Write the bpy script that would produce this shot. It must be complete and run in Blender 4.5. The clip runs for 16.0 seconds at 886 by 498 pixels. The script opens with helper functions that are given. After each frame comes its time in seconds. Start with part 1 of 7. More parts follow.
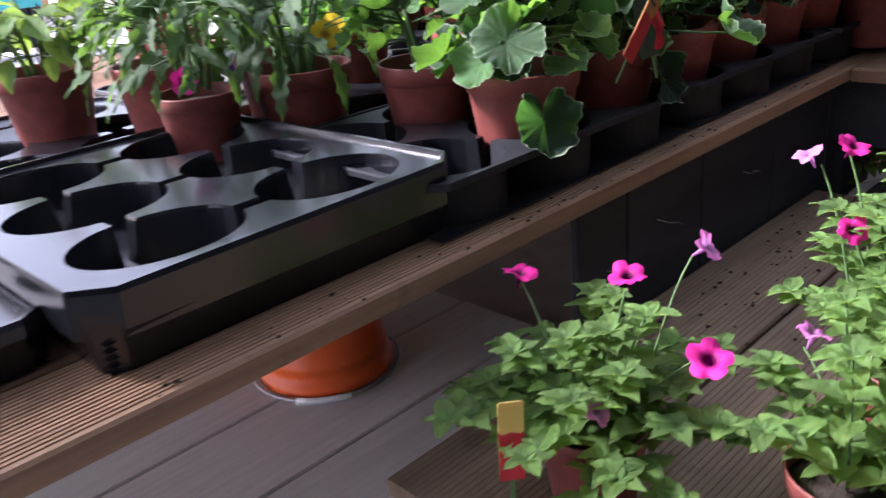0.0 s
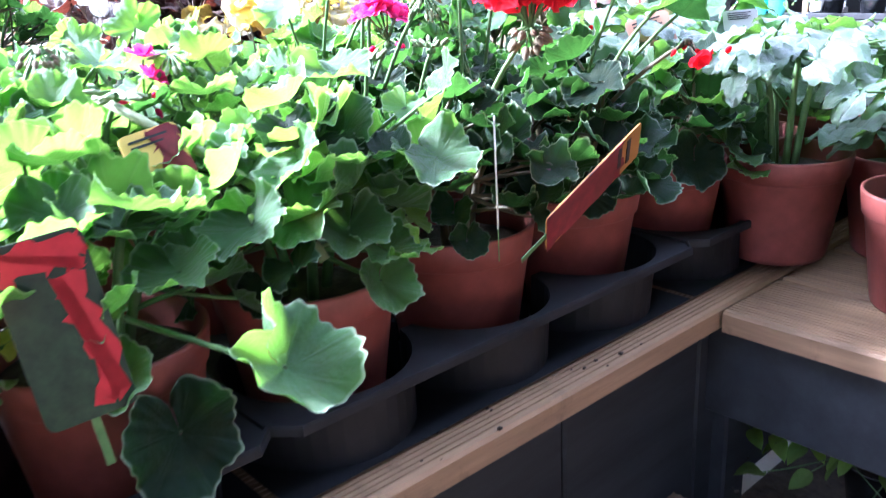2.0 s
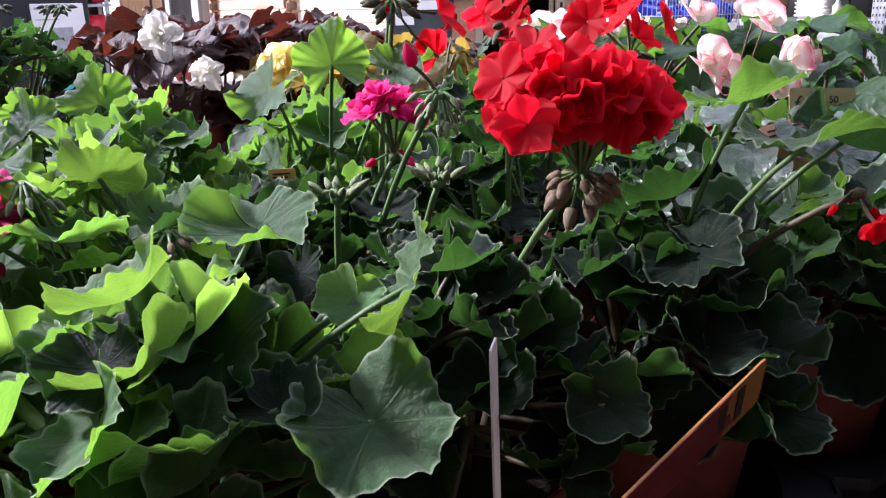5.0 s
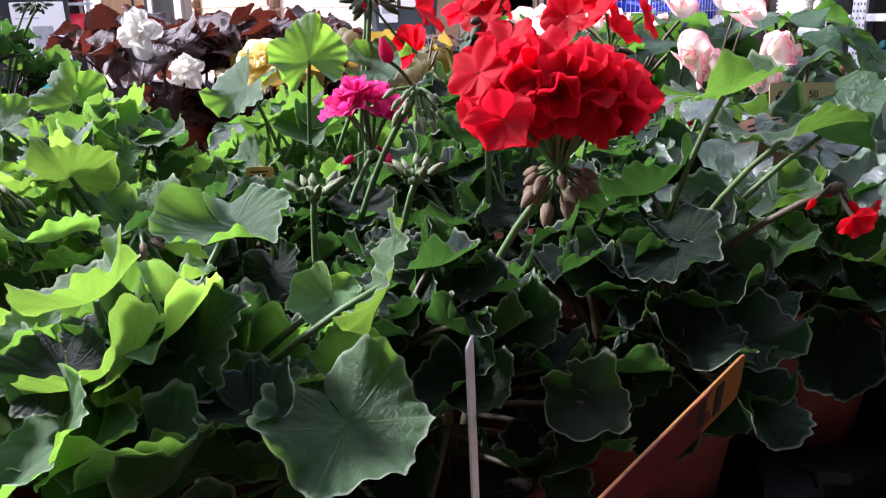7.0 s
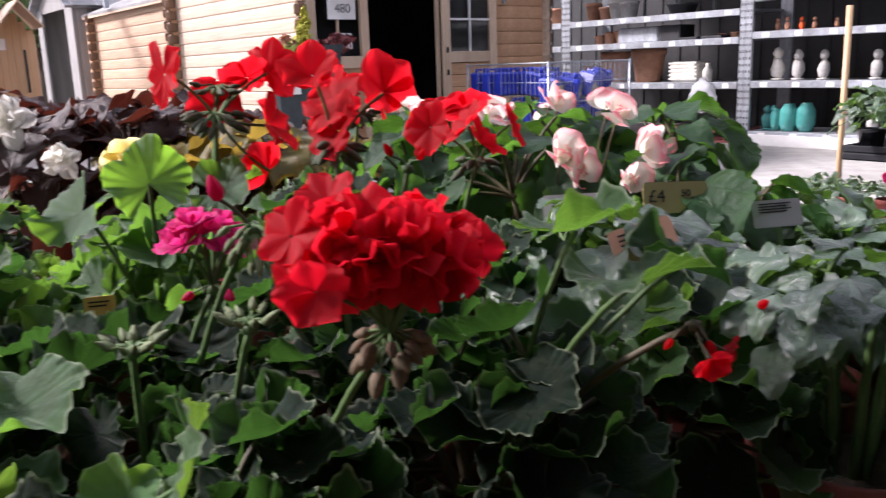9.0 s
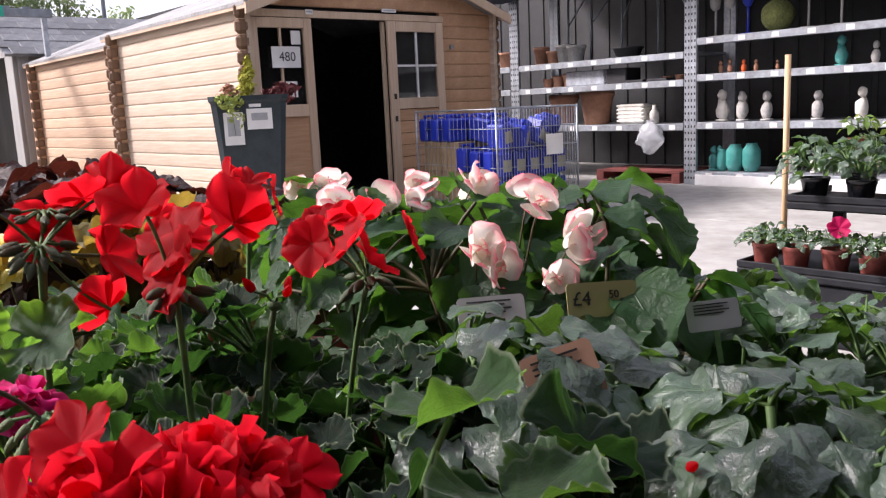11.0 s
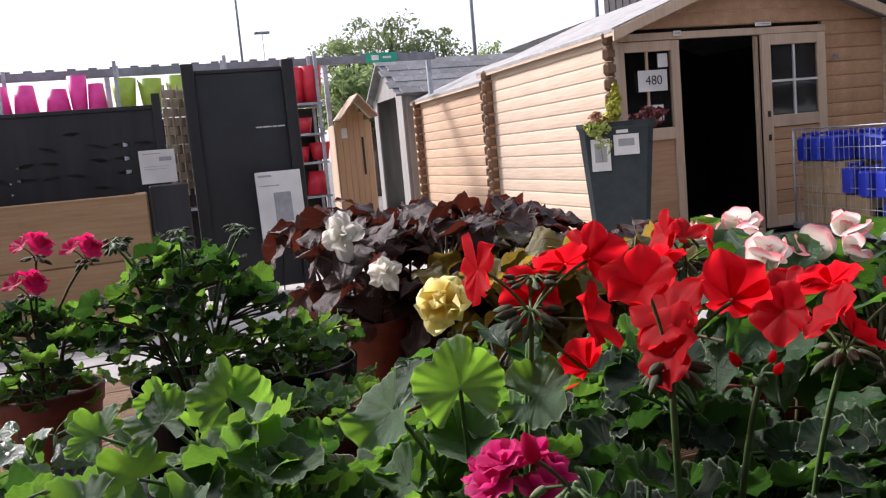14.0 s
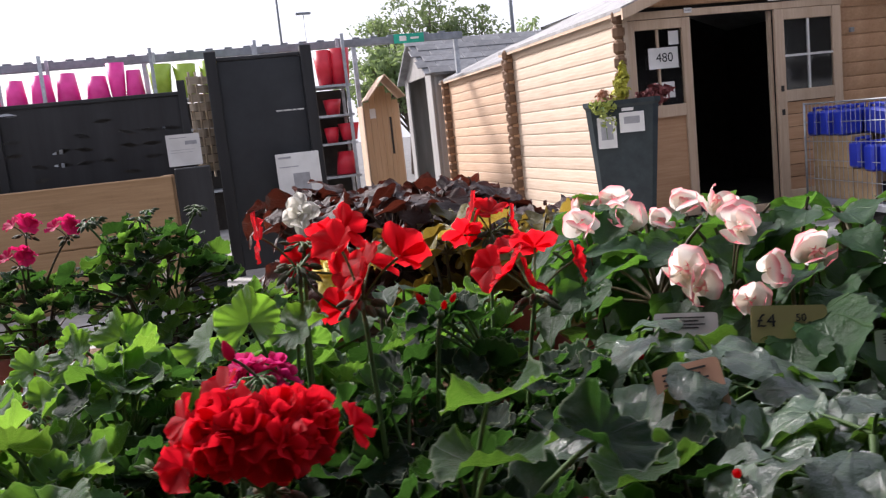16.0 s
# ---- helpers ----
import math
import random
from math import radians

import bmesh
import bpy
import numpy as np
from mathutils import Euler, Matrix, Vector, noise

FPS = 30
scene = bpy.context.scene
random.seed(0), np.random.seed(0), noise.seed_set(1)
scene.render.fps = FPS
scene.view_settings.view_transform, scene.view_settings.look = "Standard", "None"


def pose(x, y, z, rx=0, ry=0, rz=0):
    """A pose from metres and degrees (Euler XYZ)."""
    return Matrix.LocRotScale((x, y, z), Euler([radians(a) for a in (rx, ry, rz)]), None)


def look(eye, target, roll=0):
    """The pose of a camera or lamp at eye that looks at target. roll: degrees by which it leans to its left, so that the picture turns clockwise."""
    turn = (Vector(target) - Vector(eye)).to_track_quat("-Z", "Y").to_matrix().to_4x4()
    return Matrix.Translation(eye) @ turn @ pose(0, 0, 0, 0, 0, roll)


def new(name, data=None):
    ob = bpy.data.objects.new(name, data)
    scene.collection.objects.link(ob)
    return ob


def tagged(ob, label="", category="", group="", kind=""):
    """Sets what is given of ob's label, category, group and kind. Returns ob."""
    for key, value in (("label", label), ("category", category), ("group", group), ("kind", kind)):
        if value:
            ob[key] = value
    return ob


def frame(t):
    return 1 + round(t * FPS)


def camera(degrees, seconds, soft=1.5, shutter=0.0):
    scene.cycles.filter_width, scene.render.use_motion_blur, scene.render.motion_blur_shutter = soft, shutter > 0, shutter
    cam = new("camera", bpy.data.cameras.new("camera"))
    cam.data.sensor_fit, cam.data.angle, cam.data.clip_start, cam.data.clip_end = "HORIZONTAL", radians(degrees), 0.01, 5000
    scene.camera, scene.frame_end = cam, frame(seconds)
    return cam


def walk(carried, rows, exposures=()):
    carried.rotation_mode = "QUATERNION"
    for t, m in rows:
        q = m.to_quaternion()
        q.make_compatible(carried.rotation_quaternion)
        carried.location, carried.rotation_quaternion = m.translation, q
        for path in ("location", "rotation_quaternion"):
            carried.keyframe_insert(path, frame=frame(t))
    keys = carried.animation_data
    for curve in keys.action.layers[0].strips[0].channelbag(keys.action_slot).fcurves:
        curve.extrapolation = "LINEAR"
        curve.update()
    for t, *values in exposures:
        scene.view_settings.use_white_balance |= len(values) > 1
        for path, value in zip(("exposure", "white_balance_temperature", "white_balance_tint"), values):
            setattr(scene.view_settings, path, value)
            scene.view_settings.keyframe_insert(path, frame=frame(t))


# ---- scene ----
cam = camera(56.4, 16.0, soft=1.2, shutter=0.2)
PATH = [
    (0, (0.019, 0.01, 0.827), (-1.33, 1.274, 0.064), -5.3),
    (0.5, (-0.047, 0.301, 0.828), (-1.266, 1.651, -0.004), -4.2),
    (1, (0.019, 0.571, 0.825), (-1.322, 1.842, 0.06), -2.0),
    (1.5, (-0.059, 0.809, 0.834), (-1.462, 2.027, 0.096), -2.2),
    (2, (-0.152, 0.992, 0.858), (-1.581, 2.231, 0.209), -3.3),
    (2.5, (-0.197, 1.164, 0.869), (-1.767, 2.268, 0.308), -2.3),
    (3, (-0.25, 1.278, 0.921), (-1.956, 2.18, 0.394), -3.4),
    (3.5, (-0.323, 1.293, 0.913), (-2.009, 2.232, 0.387), -3.2),
    (4, (-0.351, 1.286, 0.898), (-2.001, 2.275, 0.354), -2.2),
    (6.5, (-0.363, 1.288, 0.888), (-1.969, 2.336, 0.32), -1.6),
    (7, (-0.362, 1.294, 0.888), (-1.964, 2.348, 0.318), -1.7),
    (7.5, (-0.351, 1.276, 0.894), (-1.993, 2.27, 0.334), -1.7),
    (8, (-0.378, 1.23, 0.935), (-2.095, 2.125, 0.435), -2.4),
    (8.5, (-0.391, 1.294, 0.947), (-2.06, 2.305, 0.509), -2.7),
    (9, (-0.378, 1.367, 0.929), (-1.886, 2.608, 0.497), -2.0),
    (9.2, (-0.36, 1.395, 0.924), (-1.809, 2.705, 0.496), -2.1),
    (11.3, (-0.443, 1.492, 1.003), (-1.911, 2.811, 0.677), -3.0),
    (11.5, (-0.452, 1.484, 1.017), (-1.973, 2.748, 0.715), -3.5),
    (12, (-0.473, 1.451, 1.024), (-2.104, 2.577, 0.758), -3.9),
    (12.5, (-0.487, 1.432, 1.021), (-2.197, 2.435, 0.759), -3.8),
    (13, (-0.496, 1.428, 1.016), (-2.264, 2.324, 0.747), -3.8),
    (13.5, (-0.49, 1.428, 1.014), (-2.316, 2.2, 0.748), -4.1),
    (14, (-0.478, 1.418, 1.022), (-2.362, 2.044, 0.784), -5.2),
    (14.5, (-0.437, 1.394, 1.022), (-2.309, 2.061, 0.795), -5.0),
    (15, (-0.371, 1.353, 0.998), (-2.209, 2.09, 0.717), -5.6),
    (15.5, (-0.266, 1.44, 1.011), (-2.133, 2.086, 0.703), -6.4),
    (16, (-0.174, 1.597, 1.02), (-2.087, 2.108, 0.739), -6.1),
]
EXPOSURES = [(0.0, 2.05, 5600, 27), (0.5, 2.5, 5500, 24), (1.0, 3.5, 5400, 20), (1.5, 4.05, 4950, 14), (2.0, 3.85, 4900, 20), (2.5, 3.15, 5150, 22), (3.0, 2.4, 5250, 26), (3.5, 1.62, 5600, 29), (4.2, 1.4, 5600, 29), (6.5, 1.58, 5600, 29), (7.5, 1.62, 5600, 29), (8.0, 1.8, 5450, 33), (8.5, 1.2, 5900, 28), (9.2, 0.9, 6000, 26), (11.3, 0.6, 6150, 23), (12.4, 0.42, 6140, 22), (13.2, 0.46, 6130, 22), (14.0, 0.52, 6120, 21), (14.5, 0.42, 6120, 21), (15.0, 0.42, 6110, 20), (15.5, 0.55, 6100, 20), (16.0, 0.62, 6100, 20)]
walk(cam, [(t, look(eye, target, roll)) for t, eye, target, roll in PATH], EXPOSURES)

# ---- world, sun and large lights ----
SUN_FROM = Vector((-0.62, -0.50, 0.60)).normalized()
world = bpy.data.worlds.new("sky")
scene.world = world
world.use_nodes = True
wn = world.node_tree.nodes
sky = wn.new("ShaderNodeTexSky")
sky.sky_type = "NISHITA"
sky.sun_disc = False
sky.sun_elevation = math.asin(SUN_FROM.z)
sky.sun_rotation = math.atan2(SUN_FROM.x, SUN_FROM.y)
sky.air_density, sky.dust_density, sky.ozone_density = 1.0, 5.0, 0.6
soft = wn.new("ShaderNodeMixRGB")
soft.inputs[0].default_value = 0.55
soft.inputs[2].default_value = (9.0, 9.2, 9.6, 1)
world.node_tree.links.new(sky.outputs[0], soft.inputs[1])
world.node_tree.links.new(soft.outputs[0], wn["Background"].inputs[0])
wn["Background"].inputs[1].default_value = 0.12
sun = new("sun", bpy.data.lights.new("sun", "SUN"))
sun.data.energy, sun.data.angle, sun.data.color = 4.8, radians(9), (1.0, 0.95, 0.87)
sun.matrix_world = look((0, 0, 0), tuple(-SUN_FROM))


# ---- materials ----
def material(name, rough=0.6, metal=0.0, spec=0.4):
    m = bpy.data.materials.new(name)
    m.use_nodes = True
    b = m.node_tree.nodes["Principled BSDF"]
    b.inputs["Roughness"].default_value = rough
    b.inputs["Metallic"].default_value = metal
    b.inputs["Specular IOR Level"].default_value = spec
    return m, m.node_tree.nodes, m.node_tree.links, b


def ramp(nodes, stops):
    r = nodes.new("ShaderNodeValToRGB")
    while len(r.color_ramp.elements) < len(stops):
        r.color_ramp.elements.new(0.5)
    for e, (at, c) in zip(r.color_ramp.elements, stops):
        e.position, e.color = at, (*c, 1)
    return r


def coords(nodes, links, scale=(1, 1, 1), kind="Object"):
    tc, mp = nodes.new("ShaderNodeTexCoord"), nodes.new("ShaderNodeMapping")
    mp.inputs["Scale"].default_value = scale
    links.new(tc.outputs[kind], mp.inputs["Vector"])
    return mp.outputs[0]


def tex_noise(nodes, links, vec, scale, detail=4, rough=0.6):
    n = nodes.new("ShaderNodeTexNoise")
    n.inputs["Scale"].default_value, n.inputs["Detail"].default_value, n.inputs["Roughness"].default_value = scale, detail, rough
    links.new(vec, n.inputs["Vector"])
    return n.outputs["Fac"]


def mixed(nodes, links, fac, a, b, mode="MIX"):
    m = nodes.new("ShaderNodeMixRGB")
    m.blend_type = mode
    for sock, v in ((m.inputs[0], fac), (m.inputs[1], a), (m.inputs[2], b)):
        if isinstance(v, (int, float)):
            sock.default_value = v
        elif isinstance(v, tuple):
            sock.default_value = (*v, 1)
        else:
            links.new(v, sock)
    return m.outputs[0]


def bumped(nodes, links, b, height, strength, distance=0.01):
    n = nodes.new("ShaderNodeBump")
    n.inputs["Strength"].default_value, n.inputs["Distance"].default_value = strength, distance
    links.new(height, n.inputs["Height"])
    links.new(n.outputs[0], b.inputs["Normal"])


def vary(nodes, links, col, amount=0.25):
    """Piece to piece change of value."""
    info, hsv = nodes.new("ShaderNodeObjectInfo"), nodes.new("ShaderNodeHueSaturation")
    mr = nodes.new("ShaderNodeMapRange")
    mr.inputs["To Min"].default_value, mr.inputs["To Max"].default_value = 1 - amount, 1 + amount
    links.new(info.outputs["Random"], mr.inputs["Value"])
    links.new(mr.outputs[0], hsv.inputs["Value"])
    links.new(col, hsv.inputs["Color"])
    return hsv.outputs[0]


def surface(name, dark, light, scale=20, rough=0.6, metal=0.0, bump=0.15, stretch=(1, 1, 1), change=0.0, dirt=0.0, spec=0.4, dist=0.004):
    """Two-scale mottled surface: fine grain, wide stains, relief."""
    m, n, l, b = material(name, rough, metal, spec)
    v = coords(n, l, stretch)
    fine, wide = tex_noise(n, l, v, scale, 6, 0.65), tex_noise(n, l, v, scale * 0.13, 3)
    r = ramp(n, ((0.3, dark), (0.7, light)))
    l.new(fine, r.inputs[0])
    w = ramp(n, ((0.35, (0.72, 0.70, 0.68)), (0.65, (1.08, 1.08, 1.08))))
    l.new(wide, w.inputs[0])
    c = mixed(n, l, 0.8, r.outputs[0], w.outputs[0], "MULTIPLY")
    if dirt:
        spots = ramp(n, ((0.55, (0, 0, 0)), (0.72, (1, 1, 1))))
        l.new(tex_noise(n, l, v, scale * 0.6, 5, 0.75), spots.inputs[0])
        k = n.new("ShaderNodeMath")
        k.operation = "MULTIPLY"
        k.inputs[1].default_value = dirt
        l.new(spots.outputs[0], k.inputs[0])
        c = mixed(n, l, k.outputs[0], c, (0.035, 0.028, 0.02))
    if change:
        c = vary(n, l, c, change)
    l.new(c, b.inputs["Base Color"])
    rr = n.new("ShaderNodeMapRange")
    rr.inputs["To Min"].default_value, rr.inputs["To Max"].default_value = max(0.05, rough - 0.12), min(1, rough + 0.12)
    l.new(wide, rr.inputs["Value"])
    l.new(rr.outputs[0], b.inputs["Roughness"])
    if bump:
        bumped(n, l, b, fine, bump, dist)
    return m


def timber(name, dark, light, along="Y", scale=9, rough=0.7, change=0.18, dirt=0.35):
    """Sawn wood, the grain along one axis, knots and dirt."""
    st = {"X": (0.06, 1, 1), "Y": (1, 0.06, 1), "Z": (1, 1, 0.06)}[along]
    m, n, l, b = material(name, rough)
    v = coords(n, l, st)
    flat = coords(n, l)
    grain = tex_noise(n, l, v, scale * 9, 5, 0.7)
    wide = tex_noise(n, l, v, scale * 1.2, 3)
    r = ramp(n, ((0.32, dark), (0.55, tuple((p + q) / 2 for p, q in zip(dark, light))), (0.72, light)))
    l.new(mixed(n, l, 0.5, grain, wide), r.inputs[0])
    spots = ramp(n, ((0.56, (0, 0, 0)), (0.74, (1, 1, 1))))
    l.new(tex_noise(n, l, flat, scale * 1.7, 6, 0.75), spots.inputs[0])
    k = n.new("ShaderNodeMath")
    k.operation = "MULTIPLY"
    k.inputs[1].default_value = dirt
    l.new(spots.outputs[0], k.inputs[0])
    c = mixed(n, l, k.outputs[0], r.outputs[0], (0.03, 0.022, 0.015))
    l.new(vary(n, l, c, change), b.inputs["Base Color"])
    bumped(n, l, b, grain, 0.35, 0.003)
    return m


def leafy(name, base, through_col, rough=0.5, veins=7, vein_col=(0.16, 0.24, 0.09), zone=0.0, mix=0.42, sheen=0.0, vstrength=0.45, rim=0.0, spec=0.3):
    """A leaf: mottled blade, radial veins, light passing through; rim paints a pale backlit edge."""
    m, n, l, b = material(name, rough, 0, spec)
    tc, sep = n.new("ShaderNodeTexCoord"), n.new("ShaderNodeSeparateXYZ")
    l.new(tc.outputs["Object"], sep.inputs[0])
    at = n.new("ShaderNodeMath")
    at.operation = "ARCTAN2"
    l.new(sep.outputs["Y"], at.inputs[0])
    l.new(sep.outputs["X"], at.inputs[1])
    ml = n.new("ShaderNodeMath")
    ml.operation = "MULTIPLY"
    ml.inputs[1].default_value = veins
    l.new(at.outputs[0], ml.inputs[0])
    cs = n.new("ShaderNodeMath")
    cs.operation = "COSINE"
    l.new(ml.outputs[0], cs.inputs[0])
    vr = ramp(n, ((0.93, (0, 0, 0)), (1.0, (vstrength,) * 3)))
    l.new(cs.outputs[0], vr.inputs[0])
    fine = tex_noise(n, l, tc.outputs["Object"], 7, 5, 0.65)
    wide = tex_noise(n, l, tc.outputs["Object"], 1.6, 2)
    r = ramp(n, ((0.3, tuple(0.6 * c for c in base)), (0.7, tuple(1.4 * c for c in base))))
    l.new(mixed(n, l, 0.6, fine, wide), r.inputs[0])
    c = mixed(n, l, vr.outputs[0], r.outputs[0], vein_col)
    # Pale margin painted in to imitate backlit hairs along the edge
    if rim:
        lr = n.new("ShaderNodeAttribute")
        lr.attribute_name = "rim"
        er = ramp(n, ((0.945, (0, 0, 0)), (0.985, (rim,) * 3)))
        l.new(lr.outputs["Fac"], er.inputs[0])
        c = mixed(n, l, er.outputs[0], c, (0.42, 0.50, 0.32))
    if zone:
        ln = n.new("ShaderNodeVectorMath")
        ln.operation = "LENGTH"
        l.new(tc.outputs["Object"], ln.inputs[0])
        zr = ramp(n, ((0.35, (0, 0, 0)), (0.52, (zone,) * 3), (0.62, (zone,) * 3), (0.75, (0, 0, 0))))
        l.new(ln.outputs["Value"], zr.inputs[0])
        c = mixed(n, l, zr.outputs[0], c, (0.03, 0.035, 0.015))
    c = vary(n, l, c, 0.3)
    l.new(c, b.inputs["Base Color"])
    b.inputs["Sheen Weight"].default_value = sheen
    b.inputs["Sheen Roughness"].default_value = 0.4
    bumped(n, l, b, mixed(n, l, 0.5, fine, vr.outputs[0]), 0.35, 0.06)
    tr = n.new("ShaderNodeBsdfTranslucent")
    l.new(vary(n, l, mixed(n, l, vr.outputs[0], mixed(n, l, wide, tuple(0.8 * q for q in through_col), through_col), tuple(0.55 * q for q in through_col)), 0.45), tr.inputs[0])
    ms = n.new("ShaderNodeMixShader")
    ms.inputs[0].default_value = mix
    l.new(b.outputs[0], ms.inputs[1])
    l.new(tr.outputs[0], ms.inputs[2])
    l.new(ms.outputs[0], n["Material Output"].inputs[0])
    return m


def petal(name, inner, outer, rough=0.55, mix=0.5, lo=0.55, hi=0.95):
    """A petal, its colour running from the base to the rim along the vertex value 'rim'."""
    m, n, l, b = material(name, rough, 0, 0.2)
    at = n.new("ShaderNodeAttribute")
    at.attribute_name = "rim"
    v = coords(n, l)
    fine = tex_noise(n, l, v, 60, 4)
    r = ramp(n, ((lo, inner), (hi, outer)))
    l.new(at.outputs["Fac"], r.inputs[0])
    w = ramp(n, ((0.3, (0.8, 0.78, 0.8)), (0.7, (1.08, 1.08, 1.08))))
    l.new(fine, w.inputs[0])
    c = vary(n, l, mixed(n, l, 0.7, r.outputs[0], w.outputs[0], "MULTIPLY"), 0.12)
    l.new(c, b.inputs["Base Color"])
    bumped(n, l, b, fine, 0.2, 0.002)
    tr = n.new("ShaderNodeBsdfTranslucent")
    l.new(c, tr.inputs[0])
    ms = n.new("ShaderNodeMixShader")
    ms.inputs[0].default_value = mix
    l.new(b.outputs[0], ms.inputs[1])
    l.new(tr.outputs[0], ms.inputs[2])
    l.new(ms.outputs[0], n["Material Output"].inputs[0])
    return m


M = {}
M["concrete"] = surface("concrete", (0.30, 0.29, 0.27), (0.42, 0.41, 0.38), 6, 0.85, bump=0.2, change=0.06, dirt=0.25)
M["ground"] = surface("ground", (0.10, 0.10, 0.095), (0.2, 0.195, 0.19), 4, 0.9, bump=0.2)
# Base colour raised to stand in for sunlight on the boards
M["grey_board"] = timber("weathered_lit_grey_board", (0.44, 0.43, 0.41), (0.66, 0.65, 0.62), "Y", 9, 0.85, 0.10, 0.12)
M["bench_y"] = timber("bench_wood", (0.14, 0.083, 0.045), (0.35, 0.215, 0.12), "Y", 9, dirt=0.5)
M["bench_x"] = timber("bench_wood_across", (0.17, 0.095, 0.048), (0.36, 0.21, 0.115), "X", 9)
M["deck"] = timber("deck_wood", (0.105, 0.07, 0.042), (0.24, 0.168, 0.105), "Y", 8, 0.75, 0.15, 0.5)
M["char_board"] = surface("charcoal_stained_board", (0.010, 0.012, 0.016), (0.030, 0.034, 0.041), 16, 0.65, bump=0.3, stretch=(1, 0.12, 1), change=0.15)
M["terracotta"] = surface("terracotta_plastic", (0.15, 0.036, 0.028), (0.23, 0.06, 0.047), 30, 0.55, bump=0.06, change=0.15, dirt=0.12)
M["purple_plastic"] = surface("purple_plastic", (0.13, 0.04, 0.26), (0.2, 0.07, 0.36), 12, 0.45, bump=0.04)
M["black_plastic"] = surface("black_plastic", (0.005, 0.0055, 0.007), (0.012, 0.013, 0.016), 14, 0.2, bump=0.02, dirt=0.0, spec=0.5)
M["dull_black"] = surface("dusty_black_plastic", (0.007, 0.008, 0.010), (0.018, 0.019, 0.023), 14, 0.6, bump=0.1, dirt=0.1, spec=0.25)
M["soil"] = surface("potting_soil", (0.012, 0.009, 0.006), (0.06, 0.042, 0.028), 60, 0.95, bump=0.9, dist=0.01)
M["orange"] = surface("orange_plastic", (0.72, 0.10, 0.015), (0.85, 0.15, 0.025), 9, 0.4, bump=0.03, dirt=0.12)
M["wire"] = surface("zinc_wire", (0.28, 0.29, 0.30), (0.44, 0.45, 0.46), 40, 0.4, 0.9, bump=0.05)
M["galv"] = surface("galvanised_steel", (0.28, 0.30, 0.33), (0.46, 0.49, 0.52), 22, 0.45, 0.6, bump=0.05, change=0.05)
M["geranium"] = leafy("geranium_leaf", (0.032, 0.086, 0.024), (0.17, 0.36, 0.035), 0.55, 7, (0.12, 0.21, 0.08), zone=0.3, sheen=0.2, spec=0.25, rim=0.6, vstrength=0.38)
# Paler leaf copy: the glow of backlit leaves put into the colour
M["geranium_pale_lit"] = leafy("pale_lit_geranium_leaf", (0.050, 0.125, 0.034), (0.26, 0.48, 0.045), 0.55, 7, (0.16, 0.27, 0.09), sheen=0.2, spec=0.25, rim=0.6, vstrength=0.38)
M["fan_leaf"] = leafy("fresh_geranium_leaf", (0.045, 0.10, 0.045), (0.25, 0.50, 0.035), 0.55, 7, (0.13, 0.22, 0.09), sheen=0.1, rim=0.6, vstrength=0.2)
# Dark-leaved variety, taken near black to put its shade into the colour
M["geranium_shaded"] = leafy("shaded_geranium_leaf", (0.008, 0.019, 0.011), (0.04, 0.11, 0.015), 0.6, 7, (0.02, 0.038, 0.02), zone=0.3, sheen=0.0, rim=0.5, spec=0.15)
M["begonia_leaf"] = leafy("begonia_leaf", (0.022, 0.06, 0.02), (0.09, 0.22, 0.02), 0.42, 9, (0.05, 0.10, 0.03))
M["bronze_leaf"] = leafy("bronze_begonia_leaf", (0.032, 0.016, 0.011), (0.20, 0.04, 0.022), 0.5, 9, (0.07, 0.028, 0.02), mix=0.14, vstrength=0.25, spec=0.25)
M["olive_leaf"] = leafy("olive_begonia_leaf", (0.10, 0.09, 0.022), (0.42, 0.28, 0.04), 0.42, 9, (0.16, 0.05, 0.03), mix=0.4, spec=0.3)
M["impatiens_leaf"] = leafy("impatiens_leaf", (0.042, 0.082, 0.042), (0.15, 0.32, 0.03), 0.30, 2, (0.09, 0.15, 0.07), mix=0.28, spec=1.0, sheen=0.12)
M["petunia_leaf"] = leafy("petunia_leaf", (0.08, 0.15, 0.035), (0.34, 0.50, 0.07), 0.6, 2, (0.15, 0.24, 0.06))
M["feather_leaf"] = leafy("feathery_leaf", (0.05, 0.10, 0.035), (0.16, 0.30, 0.04), 0.6, 2, (0.08, 0.13, 0.05))
M["yellowed_leaf"] = leafy("yellowed_leaf", (0.32, 0.26, 0.05), (0.6, 0.5, 0.06), 0.6, 7, (0.4, 0.34, 0.1))
M["stem"] = surface("green_stem", (0.05, 0.105, 0.03), (0.11, 0.19, 0.055), 50, 0.6, bump=0.1)
M["dark_stem"] = surface("brown_stem", (0.05, 0.035, 0.025), (0.11, 0.075, 0.05), 50, 0.7, bump=0.2)
M["red_stem"] = surface("reddish_stem", (0.05, 0.045, 0.022), (0.10, 0.075, 0.035), 50, 0.6, bump=0.1)
M["bud"] = surface("hairy_green_bud", (0.10, 0.14, 0.06), (0.20, 0.24, 0.11), 60, 0.7, bump=0.3)
M["dark_bud"] = surface("dark_bud", (0.035, 0.05, 0.025), (0.075, 0.105, 0.045), 60, 0.7, bump=0.3)
M["brown_bud"] = surface("brownish_bud", (0.09, 0.06, 0.035), (0.20, 0.15, 0.08), 60, 0.7, bump=0.3)
M["red_petal"] = petal("red_petal", (0.62, 0.008, 0.014), (0.84, 0.022, 0.03), mix=0.72)
M["crimson_petal"] = petal("crimson_petal", (0.68, 0.008, 0.02), (0.84, 0.02, 0.035), mix=0.62)
